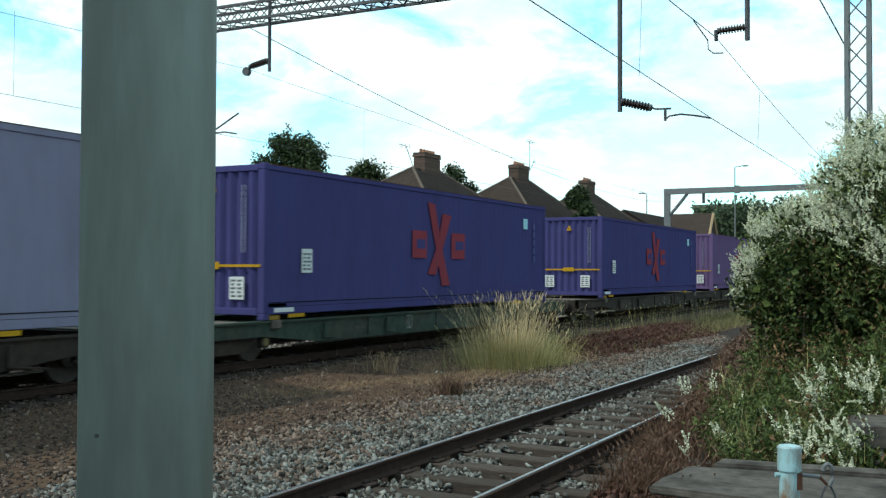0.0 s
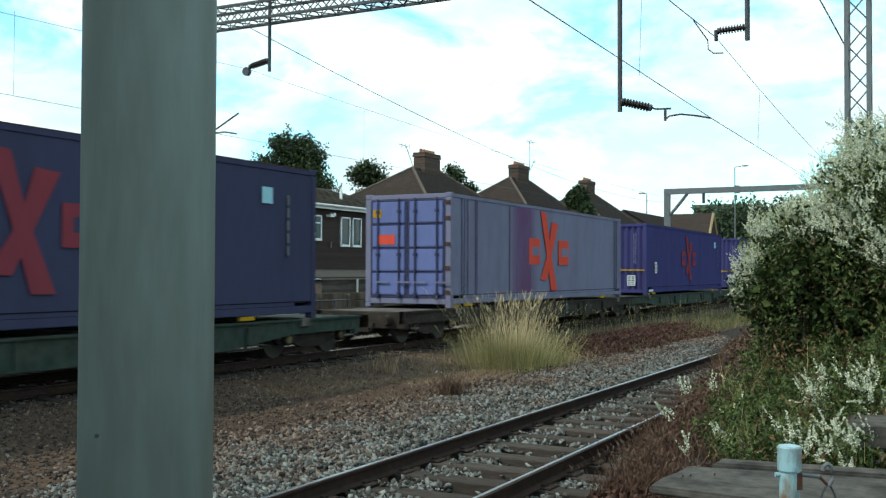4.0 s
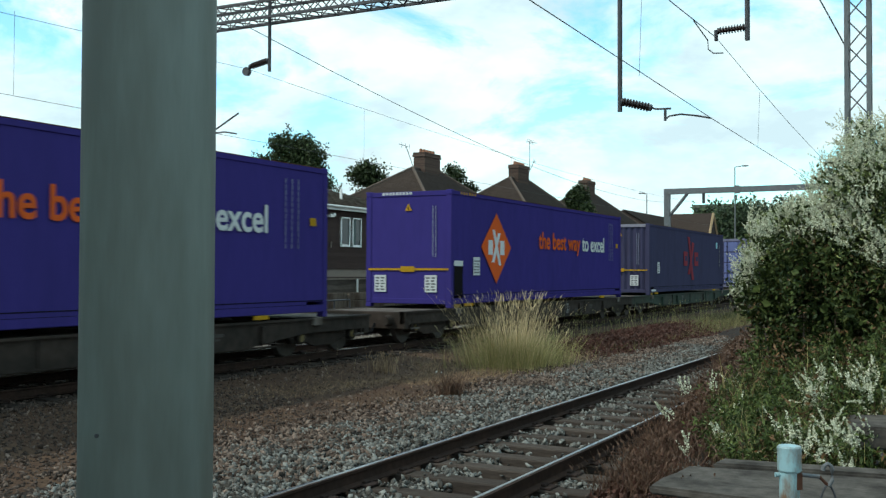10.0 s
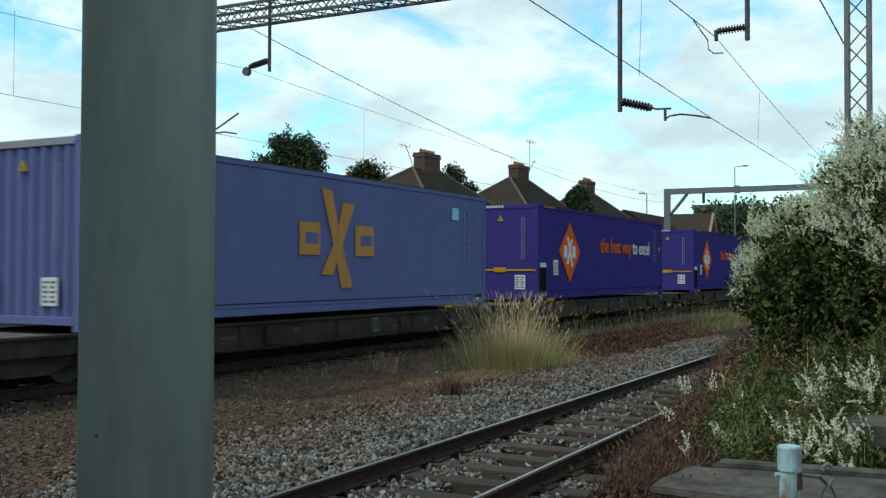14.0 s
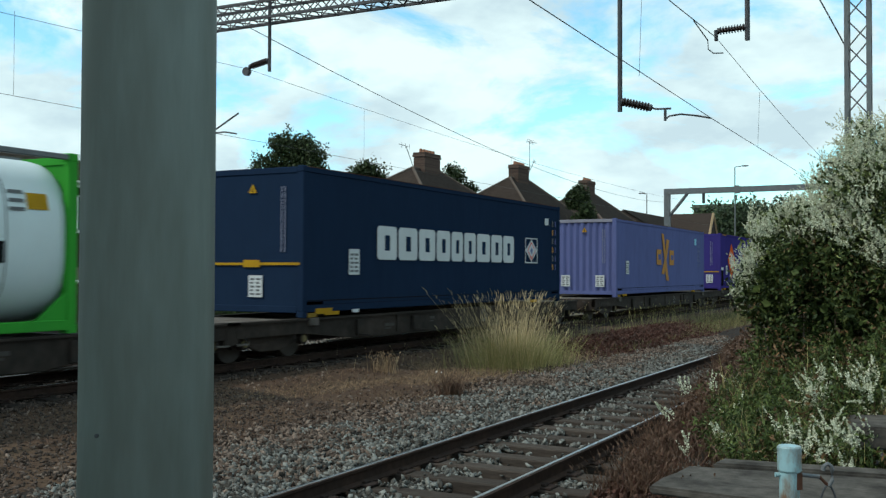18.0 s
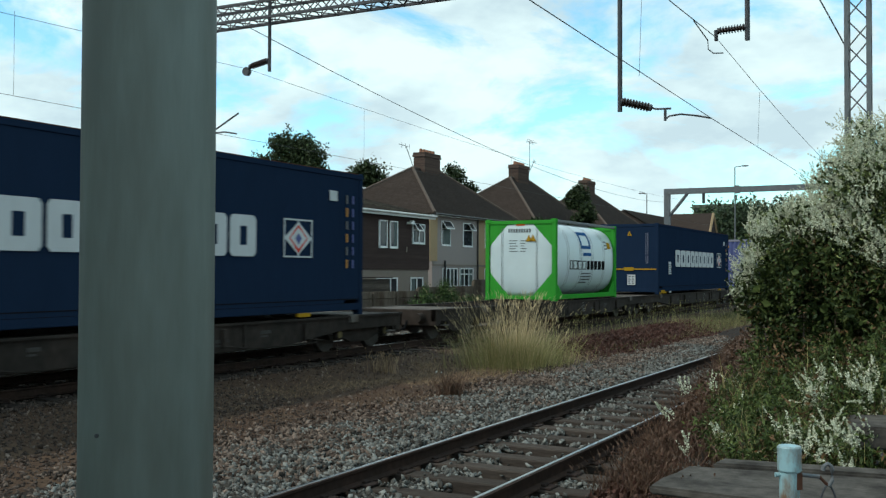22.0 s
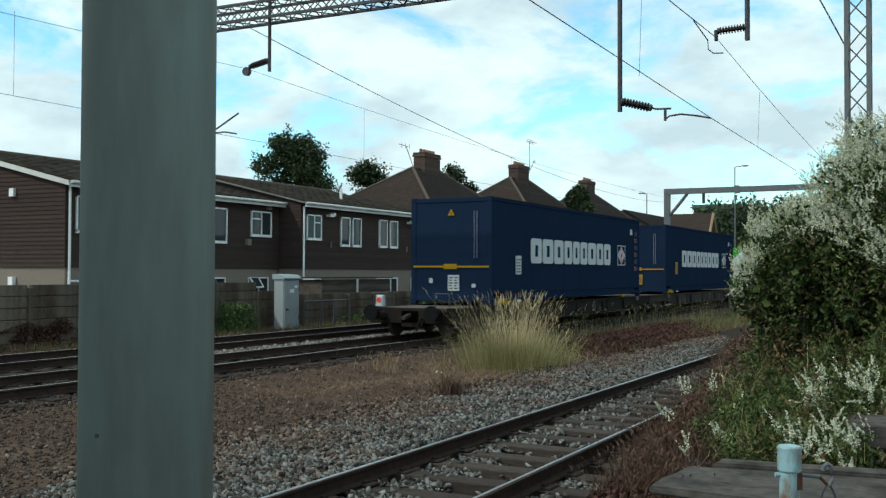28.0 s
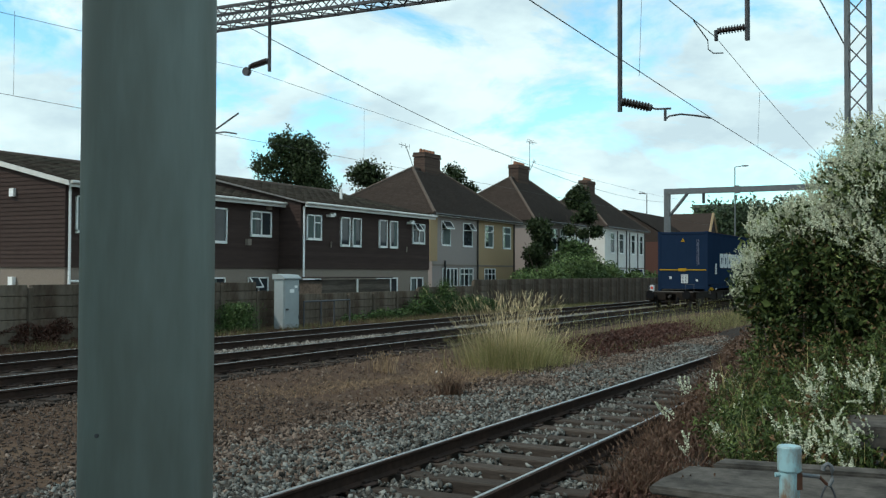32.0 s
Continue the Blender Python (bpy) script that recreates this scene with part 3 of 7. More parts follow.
    insulator(d, (-6.30, GANTRY_Y, 5.20), (-5.74, GANTRY_Y, 5.04), 0.095, 9)
    part("arm_head", chain([(-5.74, GANTRY_Y, 5.04), (-5.6, GANTRY_Y, 5.0), (-5.3, GANTRY_Y, 4.99)], 0.022), M["dark_steel"], d)
    part("dropper_bracket", bar((-5.42, GANTRY_Y, 5.0), (-5.42, GANTRY_Y, 4.75), 0.03), M["dark_steel"], d)
    part("arm", chain([(-5.42, GANTRY_Y, 4.78), (-5.33, GANTRY_Y, 4.84), (-5.1, GANTRY_Y, 4.86), (-4.8, GANTRY_Y, 4.81), (-4.5, GANTRY_Y, 4.74)], 0.02), M["dark_steel"], d)
    d = thing("drop_bracket", (0, 0, 0), "short drop tube with a brown insulator over the siding", "line bracket", "drop brackets under the gantry")
    part("drop_tube", bar((-3.79, GANTRY_Y, 8.5), (-3.79, GANTRY_Y, 6.22), 0.05, sides=10), M["dark_steel"], d)
    insulator(d, (-3.84, GANTRY_Y, 6.48), (-4.34, GANTRY_Y, 6.46), 0.085, 9)
    part("clamp", chain([(-4.40, GANTRY_Y, 6.48), (-4.39, GANTRY_Y, 6.27)], 0.04), M["dark_steel"], d)
    part("jumper", chain([(-4.72, GANTRY_Y - 0.5, 6.6), (-4.56, GANTRY_Y, 6.3), (-4.55, GANTRY_Y, 6.12), (-4.45, GANTRY_Y, 6.03), (-4.3, GANTRY_Y + 0.2, 6.06)], 0.012), M["wire"], d)
    d = thing("drop_tube", (0, 0, 0), "short steel drop tube ending under the gantry", "line bracket")
    part("tube", bar((-3.12, GANTRY_Y, 8.5), (-3.12, GANTRY_Y, 6.98), 0.05, sides=10), M["dark_steel"], d)


gantry()


def sag(a, b, depth, n=14):
    a, b = Vector(a), Vector(b)
    return [a.lerp(b, i / n) - Vector((0, 0, depth * 4 * (i / n) * (1 - i / n))) for i in range(n + 1)]


def wires():
    def wire(points, r, label):
        ob = part("overhead_wire", chain(points, r, 5), M["wire"], None)
        return tagged(ob, label, "wire", "overhead wires")
    # far main line
    wire(sag((-16.1, -30, 6.75), (-16.1, GANTRY_Y, 6.78), 0.5), 0.0055, "dark messenger wire over the far main track")
    wire(sag((-16.1, GANTRY_Y, 6.78), (-16.1, 80, 6.78), 0.62), 0.0055, "dark messenger wire over the far main track")
    wire([(-16.1, -30, 4.99), (-16.1, 80, 5.0)], 0.0055, "taut contact wire over the far main track")
    for y, z in ((13.0, 6.62), (25.5, 6.52), (36.5, 6.28)):
        wire([(-16.1, y, z), (-16.1, y, 5.0)], 0.0035, "thin vertical dropper between two overhead wires")
    # feeder from the gantry to the far portal
    wire(sag((-16.1, GANTRY_Y, 7.85), (-21.8, 80, 7.39), 0.98), 0.0105, "heavy feeder wire between gantry and far portal")
    # siding
    wire(sag((-4.45, -20, 6.4), (-4.40, GANTRY_Y, 6.34), 0.35), 0.009, "dark messenger wire over the siding")
    wire(sag((-4.40, GANTRY_Y, 6.34), (-4.40, 78, 6.34), 0.9), 0.007, "dark messenger wire over the siding")
    wire([(-4.5, -20, 5.15), (-4.5, GANTRY_Y, 4.74), (-4.5, 78, 4.58)], 0.0072, "taut contact wire over the siding")
    for y, z in ((15.1, 6.26), (25.0, 6.07), (36.0, 5.65)):
        wire([(-4.45, y, z), (-4.5, y, 4.72)], 0.0035, "thin vertical dropper between two overhead wires")
    wire([(-2.95, GANTRY_Y, 7.9), (-1.96, GANTRY_Y, 5.83)], 0.014, "slack steel stay wire beside the lattice mast")


wires()


def portal():
    p = thing("steel_portal", (0, 0, 0), "grey steel box portal carrying the line far along the track", "gantry")
    y = 80.0
    part("post", box(-21.75, -21.3, y - 0.2, y + 0.2, -0.5, 8.42), M["steel"], p)
    part("post", box(-0.7, -0.3, y - 0.2, y + 0.2, -0.5, 8.42), M["steel"], p)
    part("beam", box(-21.75, -0.3, y - 0.22, y + 0.22, 8.0, 8.44), M["steel"], p)
    part("brace", bar((-21.3, y, 6.3), (-19.9, y, 8.0), 0.13), M["steel"], p)
    part("bracket", bar((-18.6, y, 8.0), (-18.6, y, 7.2), 0.12), M["dark_steel"], p)
    part("joint_plate", box(-16.1, -15.8, y - 0.26, y + 0.26, 7.92, 8.52), M["steel"], p)


portal()


# ---- fence ----
def fence():
    f = thing("concrete_fence", (-21.0, 0, 0), "stained grey concrete panel fence with slotted posts", "fence")
    bay = 1.83
    post = bpy.data.meshes.new("post")
    bm = box(-0.07, 0.09, -0.065, 0.065, -0.5, 1.42, 0.012)
    bm.to_mesh(post)
    bm.free()
    slab = bpy.data.meshes.new("panel")
    bm = box(-0.025, 0.025, -bay / 2 + 0.06, bay / 2 - 0.06, 0.0, 0.280, 0.010)
    bm.to_mesh(slab)
    bm.free()
    rng = np.random.default_rng(4)
    y = 12.0
    while y < 100:
        tall = 6 if y < 25 or 42 < y else (4 if 28 < y < 36 else 5)
        drop = 0.15 if tall == 4 else 0.0
        o = hang("post", post, M["concrete"], f)
        o.location = (0, y, -0.32 + 0.3 * (tall - 6) + 0.14 + drop)
        o.rotation_euler = (0, rng.uniform(-0.02, 0.02), 0)
        part("panel_back", box(-0.06, -0.04, y + 0.06, y + bay - 0.06, -0.46 + drop, -0.46 + drop + 0.296 * tall - 0.03), M["bark"], f)
        for k in range(tall):
            o = hang("panel", slab, M["concrete"], f)
            o.location = (rng.uniform(-0.008, 0.008), y + bay / 2, -0.46 + drop + 0.296 * k)
        y += bay


fence()


# ---- houses ----
def window(parent, x, y0, y1, z0, z1, lights, rng, top=(), curtain=0.5):
    """A white plastic window in a wall that faces +x at x: lights across, and which of them have a small top light."""
    w = part("window", box(x - 0.05, x + 0.05, y0, y1, z0 - 0.05, z0), M["white"], parent, "white framed window")
    t = 0.055
    for a, b, c, d in ((y0, y1, z1 - t, z1), (y0, y1, z0, z0 + t), (y0, y0 + t, z0, z1), (y1 - t, y1, z0, z1)):
        part("frame", box(x - 0.04, x + 0.045, a, b, c, d), M["white"], w)
    step = (y1 - y0) / lights
    for i in range(lights):
        a, b = y0 + i * step, y0 + (i + 1) * step
        if i:
            part("mullion", box(x - 0.04, x + 0.045, a - t / 2, a + t / 2, z0, z1), M["white"], w)
        zt = z1
        if i in top:
            zt = z0 + (z1 - z0) * 0.68
            part("transom", box(x - 0.04, x + 0.045, a, b, zt - t / 2, zt + t / 2), M["white"], w)
        part("pane", box(x - 0.01, x + 0.0, a, b, z0, z1), M["pane"], w)
        if rng.random() < curtain:
            side = rng.choice((0, 1))
            wd = step * rng.uniform(0.3, 0.9)
            part("curtain", box(x + 0.001, x + 0.004, a + t if side else b - t - wd * 0.9, a + wd * 0.9 if side else b - t, z0 + t, z1 - t), M["curtain"], w)
    return w


def open_light(parent, x, a, b, z, drop=0.42):
    """A top-hung sash that stands open."""
    s = part("open_sash", prism([(x + 0.05, z), (x + 0.08, z + 0.01), (x + 0.36, z - drop + 0.06), (x + 0.33, z - drop + 0.05)], 1, a, a + 0.06), M["white"], parent, "open white top light")
    part("sash_rail", prism([(x + 0.05, z), (x + 0.08, z + 0.01), (x + 0.36, z - drop + 0.06), (x + 0.33, z - drop + 0.05)], 1, b - 0.06, b), M["white"], s)
    part("sash_rail", box(x + 0.31, x + 0.36, a + 0.06, b - 0.06, z - drop + 0.04, z - drop + 0.10), M["white"], s)
    part("sash_pane", prism([(x + 0.058, z - 0.005), (x + 0.066, z), (x + 0.35, z - drop + 0.05), (x + 0.34, z - drop + 0.05)], 1, a + 0.06, b - 0.06), M["pane"], s)


def slope(a, b, c, d, rows, cols, mat, parent, name="roof_slope", thick=0.03, wave=0.0):
    """Roof tiles in courses between the eaves a-b and the ridge d-c: each course a lapped, slightly tilted strip of single tiles."""
    a, b, c, d = (np.array(q, dtype=float) for q in (a, b, c, d))
    n = np.cross(b - a, d - a)
    n /= np.linalg.norm(n)
    if n[2] < 0:
        n = -n
    V, F = [], []
    for r in range(rows):
        f0, f1 = r / rows, min(1.0, (r + 1.25) / rows)
        l0, r0, l1, r1 = a + (d - a) * f0, b + (c - b) * f0, a + (d - a) * f1, b + (c - b) * f1
        wide = np.linalg.norm(r0 - l0)
        k = max(1, int(cols * wide / max(1e-6, np.linalg.norm(b - a))))
        for i in range(k):
            s, e = i / k, (i + 0.94) / k
            q = [l0 + (r0 - l0) * s, l0 + (r0 - l0) * e, l1 + (r1 - l1) * e, l1 + (r1 - l1) * s]
            up = [n * thick * 1.6, n * (thick * 1.6 + wave * (i % 2)), n * 0.4 * thick, n * 0.4 * thick]
            base = len(V)
            V += [p + u for p, u in zip(q, up)] + [q[0] - n * 0.01, q[1] - n * 0.01]
            F += [[base, base + 1, base + 2, base + 3], [base + 4, base + 5, base + 1, base]]
    return hang(name, fast_mesh(name, np.array(V), np.array(F)), mat, parent)


def brown_block(x, y0, y1, windows, lower, seed, label, verge=None):
    """A two-storey terrace with dark boarding over a rendered ground floor and a shallow tiled roof."""
    rng = np.random.default_rng(seed)
    h = thing("terrace_house", (0, 0, 0), label, "house", "brown boarded terrace")
    back, mid, eave, ridge, split = x - 12.4, x - 6.2, 4.62, 6.08, 1.78
    part("ground_floor_wall", box(back, x - 0.04, y0 + 0.03, y1 - 0.03, -0.6, split), M["base_wall"], h, "beige rendered ground floor wall")
    part("upper_wall", prism([(back + 0.05, split), (x - 0.02, split), (x - 0.02, eave - 0.05), (mid, ridge - 0.06), (back + 0.05, eave - 0.05)], 1, y0 + 0.02, y1 - 0.02), M["cladding"], h, "dark brown boarded upper wall")
    n = 19
    pitch = (eave - 0.1 - split) / n
    for i in range(n):
        z = split + i * pitch
        part("board", prism([(x - 0.02, z), (x + 0.010, z - 0.004), (x, z + pitch), (x - 0.02, z + pitch)], 1, y0, y1), M["cladding"], h)
    for i in range(n + 7):
        z = split + i * pitch
        far = back if z < eave - 0.2 else mid + (mid - x) * (ridge - z) / (ridge - eave)
        near = x if z < eave - 0.2 else mid - (mid - x) * (ridge - z - 0.15) / (ridge - eave)
        if near - far < 0.4:
            continue
        part("board", prism([(y0 + 0.02, z), (y0 - 0.022, z - 0.004), (y0, z + pitch), (y0 + 0.02, z + pitch)], 0, far, near), M["cladding"], h)
    part("roof_deck", prism([(x + 0.28, eave - 0.13), (x + 0.28, eave - 0.07), (mid, ridge - 0.03), (back - 0.28, eave - 0.07), (back - 0.28, eave - 0.13), (mid, ridge - 0.1)], 1, y0 - 0.1, y1 + 0.1), M["tiles"], h)
    slope((x + 0.32, y0 - 0.12, eave - 0.07), (x + 0.32, y1 + 0.12, eave - 0.07), (mid, y1 + 0.12, ridge), (mid, y0 - 0.12, ridge), 14, 38, M["tiles"], h, wave=0.03)
    slope((back - 0.32, y0 - 0.12, eave - 0.07), (back - 0.32, y1 + 0.12, eave - 0.07), (mid, y1 + 0.12, ridge), (mid, y0 - 0.12, ridge), 8, 20, M["tiles"], h)
    part("ridge", bar((mid, y0 - 0.12, ridge), (mid, y1 + 0.12, ridge), 0.1, sides=8), M["ridge"], h)
    part("fascia", box(x + 0.29, x + 0.33, y0 - 0.1, y1 + 0.1, eave - 0.24, eave - 0.04), M["fascia"], h, "white painted eaves board")
    part("gutter", bar((x + 0.38, y0 - 0.1, eave - 0.08), (x + 0.38, y1 + 0.1, eave - 0.08), 0.055), M["fascia"], h)
    for yy in (y0 - 0.13,):
        part("verge_board", prism([(x + 0.3, eave - (0.1 if verge else 0.2)), (x + 0.3, eave - 0.04), (mid, ridge + 0.05), (back - 0.3, eave - 0.04), (back - 0.3, eave - 0.22), (mid, ridge - (0.03 if verge else 0.13))], 1, yy - 0.02, yy + 0.02), verge or M["fascia"], h, "painted verge board")
    part("downpipe", bar((x + 0.07, y0 + 0.12, eave - 0.2), (x + 0.07, y0 + 0.12, 0.0), 0.045), M["white"], h, "white downpipe")
    part("pipe_shoe", bar((x + 0.07, y0 + 0.12, 1.32), (x + 0.07, y0 + 0.9, 1.30), 0.04), M["white"], h)
    for a, b, c, d, lights, top in windows:
        window(h, x + 0.035, a, b, c, d, lights, rng, top, 0.6)
    for a, b, c, d, lights, top in lower:
        window(h, x - 0.03, a, b, c, d, lights, rng, top, 0.4)
    return h


W = brown_block(-26.0, 23.05, 34.45,
                [(23.45, 24.3, 2.95, 4.15, 1, ()), (30.2, 31.0, 2.80, 4.15, 1, ()), (32.5, 33.85, 3.13, 4.15, 2, (0,))],
                [(32.4, 33.75, 0.55, 1.42, 2, (0,)), (29.9, 31.0, 0.55, 1.42, 1, ())], 1, "dark brown boarded terrace house with a white verge board")
for y, z, mat in ((33.55, 4.25, "white"), (32.2, 2.72, "white")):
    part("vent_box", box(-25.99, -25.85, y, y + 0.22, z, z + 0.26), M["base_wall"], W)
part("vent_box", box(-28.55, -28.33, 22.92, 23.03, 4.15, 4.42), M["white"], W)
part("vent_box", box(-28.55, -28.33, 22.92, 23.06, 1.15, 1.45), M["white"], W)
B = brown_block(-24.9, 34.5, 45.85,
                [(34.85, 35.95, 3.05, 4.10, 2, (1,)), (37.45, 38.2, 2.83, 4.12, 1, ()), (38.4, 39.15, 2.83, 4.12, 1, ()), (40.75, 41.5, 2.85, 4.15, 1, ()), (41.75, 42.5, 2.85, 4.15, 1, ()), (44.0, 45.25, 3.12, 4.12, 2, (0, 1))],
                [(34.9, 36.0, 0.55, 1.38, 2, (1,)), (40.6, 42.6, 0.6, 1.38, 3, (0,)), (43.9, 45.2, 0.6, 1.38, 2, ())], 2, "dark brown boarded terrace house with paired narrow windows", M["lead"])
for y, z in ((36.35, 4.05), (43.45, 4.05)):
    part("floodlight", box(-24.9, -24.62, y, y + 0.3, z, z + 0.12, 0.02), M["white"], B, "small white twin floodlight")
    part("floodlight", box(-24.9, -24.7, y + 0.32, y + 0.5, z + 0.06, z + 0.2, 0.02), M["white"], B)
for y, z in ((36.6, 2.72), (43.3, 2.65)):
    part("vent_pipe", bar((-24.8, y, z), (-24.8, y + 0.05, z + 0.26), 0.03), M["base_wall"], B)
open_light(B, -24.86, 44.05, 44.62, 4.10)
open_light(W, -26.03, 32.45, 33.05, 1.40, 0.45)
part("roof_vent", bar((-27.4, 41.3, 5.2), (-27.4, 41.3, 5.75), 0.07), M["white"], B)


def chimney(parent, x, y, z0, z1, pots):
    c = part("chimney", box(x - 0.42, x + 0.42, y - 1.08, y + 1.08, z0, z1 - 0.28, 0.015), M["brick"], parent, "brown brick chimney stack")
    part("band", box(x - 0.49, x + 0.49, y - 1.15, y + 1.15, z1 - 0.42, z1 - 0.28, 0.015), M["brick"], c)
    part("cap", box(x - 0.46, x + 0.46, y - 1.12, y + 1.12, z1 - 0.28, z1 - 0.12, 0.015), M["brick"], c)
    rows = int((z1 - 0.45 - z0) / 0.15)
    for i in range(rows):
        z = z0 + i * 0.15
        part("brick_course", box(x - 0.427, x + 0.427, y - 1.087, y + 1.087, z + 0.012, z + 0.138), M["brick"], c)
    for i in range(pots):
        yy = y - 0.85 + 1.7 * i / max(1, pots - 1)
        part("chimney_pot", bar((x, yy, z1 - 0.12), (x, yy, z1 + 0.14), 0.12, 0.1, 10), M["pot"], c, "short terracotta chimney pot")


def semi(y0, y1, x, walls, stack, seed, windows, label, trim="white", eave=5.2, ridge=8.45, shift=0.0):
    """A pair of semi-detached houses under one hipped roof with a central chimney."""
    rng = np.random.default_rng(seed)
    h = thing("semi_detached_house", (0, 0, 0), label, "house", "hipped-roof houses behind the fence")
    back, mid = x - 8.2, x - 4.1
    half = (y0 + y1) / 2
    for i, (a, b) in enumerate(((y0, half), (half, y1))):
        part("wall", box(back, x, a + (0.004 if i else 0), b, -0.6, eave - 0.05), M[walls[i]], h)
    part("wall_band", box(x - 0.02, x + 0.03, y0, y1, 2.02, 2.12), M["base_wall"], h)
    o = 0.38
    r0, r1 = y0 + 4.1 + shift, y1 - 4.1 + shift
    A, Bq, C, D = (x + o, y0 - o, eave - 0.08), (x + o, y1 + o, eave - 0.08), (back - o, y1 + o, eave - 0.08), (back - o, y0 - o, eave - 0.08)
    R0, R1 = (mid, r0, ridge), (mid, r1, ridge)
    bm = bmesh.new()
    vs = [bm.verts.new(np.array(q) - (0, 0, 0.05)) for q in (A, Bq, C, D, R0, R1)]
    for f in ((0, 1, 5, 4), (1, 2, 5), (2, 3, 4, 5), (3, 0, 4), (3, 2, 1, 0)):
        bm.faces.new([vs[k] for k in f])
    part("roof_deck", bm, M["tiles_dark"], h)
    slope(A, Bq, R1, R0, 34, 60, M["tiles_dark"], h, thick=0.012)
    slope(D, A, R0, R0, 34, 42, M["tiles_dark"], h, thick=0.012)
    slope(Bq, C, R1, R1, 34, 42, M["tiles_dark"], h, thick=0.012)
    for a, b in ((A, R0), (Bq, R1), (D, R0), (C, R1), (R0, R1)):
        a, b = Vector(a) + Vector((0, 0, 0.03)), Vector(b) + Vector((0, 0, 0.03))
        part("ridge_tiles", bar(a, b, 0.10, sides=6), M["ridge"], h, "reddish hip and ridge tiles")
    part("gutter", bar((x + o + 0.04, y0 - o, eave - 0.12), (x + o + 0.04, y1 + o, eave - 0.12), 0.06), M["black_pipe"], h)
    part("soffit", box(x, x + o, y0 - 0.3, y1 + 0.3, eave - 0.2, eave - 0.14), M[trim], h)
    for yy in (half, y1 - 0.3):
        part("downpipe", bar((x + 0.07, yy, eave - 0.2), (x + 0.07, yy, -0.3), 0.05), M["black_pipe"], h, "black downpipe")
    chimney(h, mid, stack - 0.15, ridge - 0.6, ridge + 1.25, 5)
    for a, b, c, d, lights, top in windows:
        window(h, x + 0.005, a, b, c, d, lights, rng, top, 0.5)
    return h


def row(y0, gaps, z0, z1):
    return [(y0 + a, y0 + b, z0, z1, 1, (0,)) for a, b in gaps]


up = row(0.0, ((53.05, 54.25), (55.95, 57.3), (59.15, 60.45), (62.0, 63.3)), 3.28, 4.75)
dn = [(53.2, 55.2, 0.75, 1.9, 4, ()), (55.5, 57.4, 0.75, 1.9, 3, (0, 1, 2)), (59.1, 60.8, 0.75, 1.9, 3, (0, 1, 2))]
S1 = semi(51.9, 64.1, -28.0, ("grey_render", "cream_render"), 58.9, 3, up + dn, "hip-roofed semi-detached pair, one half grey, one cream", shift=0.8)
open_light(S1, -28.0, 53.1, 54.2, 4.72, 0.5)
open_light(S1, -28.0, 56.6, 57.25, 4.72, 0.5)
part("corner_board", box(-28.02, -27.93, 51.5, 52.45, 2.3, 4.98), M["cream_render"], S1, "cream rendered strip at the house corner")
part("wall_lamp", lathe([(-27.85, 60.0, 4.3), (-27.85, 60.0, 4.36), (-27.85, 60.0, 4.42)], [0.05, 0.11, 0.03], 8), M["white"], S1)
part("soil_pipe", bar((-27.9, 53.4, 0.2), (-27.9, 53.4, 2.35), 0.06), M["black_pipe"], S1, "black soil pipe")
up = row(67.2, ((1.0, 2.2), (3.8, 4.9), (5.6, 6.7), (10.0, 11.2)), 3.4, 5.0)
S2 = semi(67.2, 79.4, -28.0, ("grey_render", "white_render"), 74.4, 4, up, "hip-roofed semi-detached pair, one half grey, one white", eave=5.55, ridge=9.15, shift=1.2)
up = row(0.0, ((85.0, 86.2), (87.6, 88.9), (91.3, 92.4), (93.9, 95.0)), 3.4, 5.2)
dn = row(83.6, ((1.0, 2.4), (4.2, 5.6), (7.4, 8.8), (10.0, 11.4)), 0.5, 2.0)
S3 = semi(83.6, 95.8, -28.0, ("white_render", "white_render"), 90.7, 5, up + dn, "hip-roofed semi-detached pair in white render with ivy on its chimney", eave=5.75, ridge=9.25, shift=0.8)
for y in (87.0, 90.6, 93.2):
    part("downpipe", bar((-27.92, y, 5.4), (-27.92, y, -0.3), 0.05), M["black_pipe"], S3, "black downpipe")


def aerial(x, y, z, high, along, kind, lean=0.0):
    a = thing("tv_aerial", (x, y, z), "thin grey television aerial on a roof", "aerial", "roof aerials")
    part("mast", bar((0, lean, -0.1), (0, 0, high), 0.025), M["steel"], a)
    part("boom", bar((-0.1, -along * 0.3, high), (0.1, along * 0.7, high), 0.018), M["steel"], a)
    for i in range(kind):
        yy = along * (-0.3 + i / kind)
        part("element", bar((0, yy, high - 0.18), (0, yy, high + 0.18), 0.012), M["steel"], a)


aerial(-32.1, 55.9, 8.6, 1.2, -1.5, 3, 1.0)
aerial(-32.1, 76.5, 10.2, 2.3, 1.9, 8)
aerial(-32.0, 77.2, 9.6, 1.3, 0.5, 3, -1.5)
aerial(-29.5, 31.0, 5.9, 1.0, -0.9, 4)


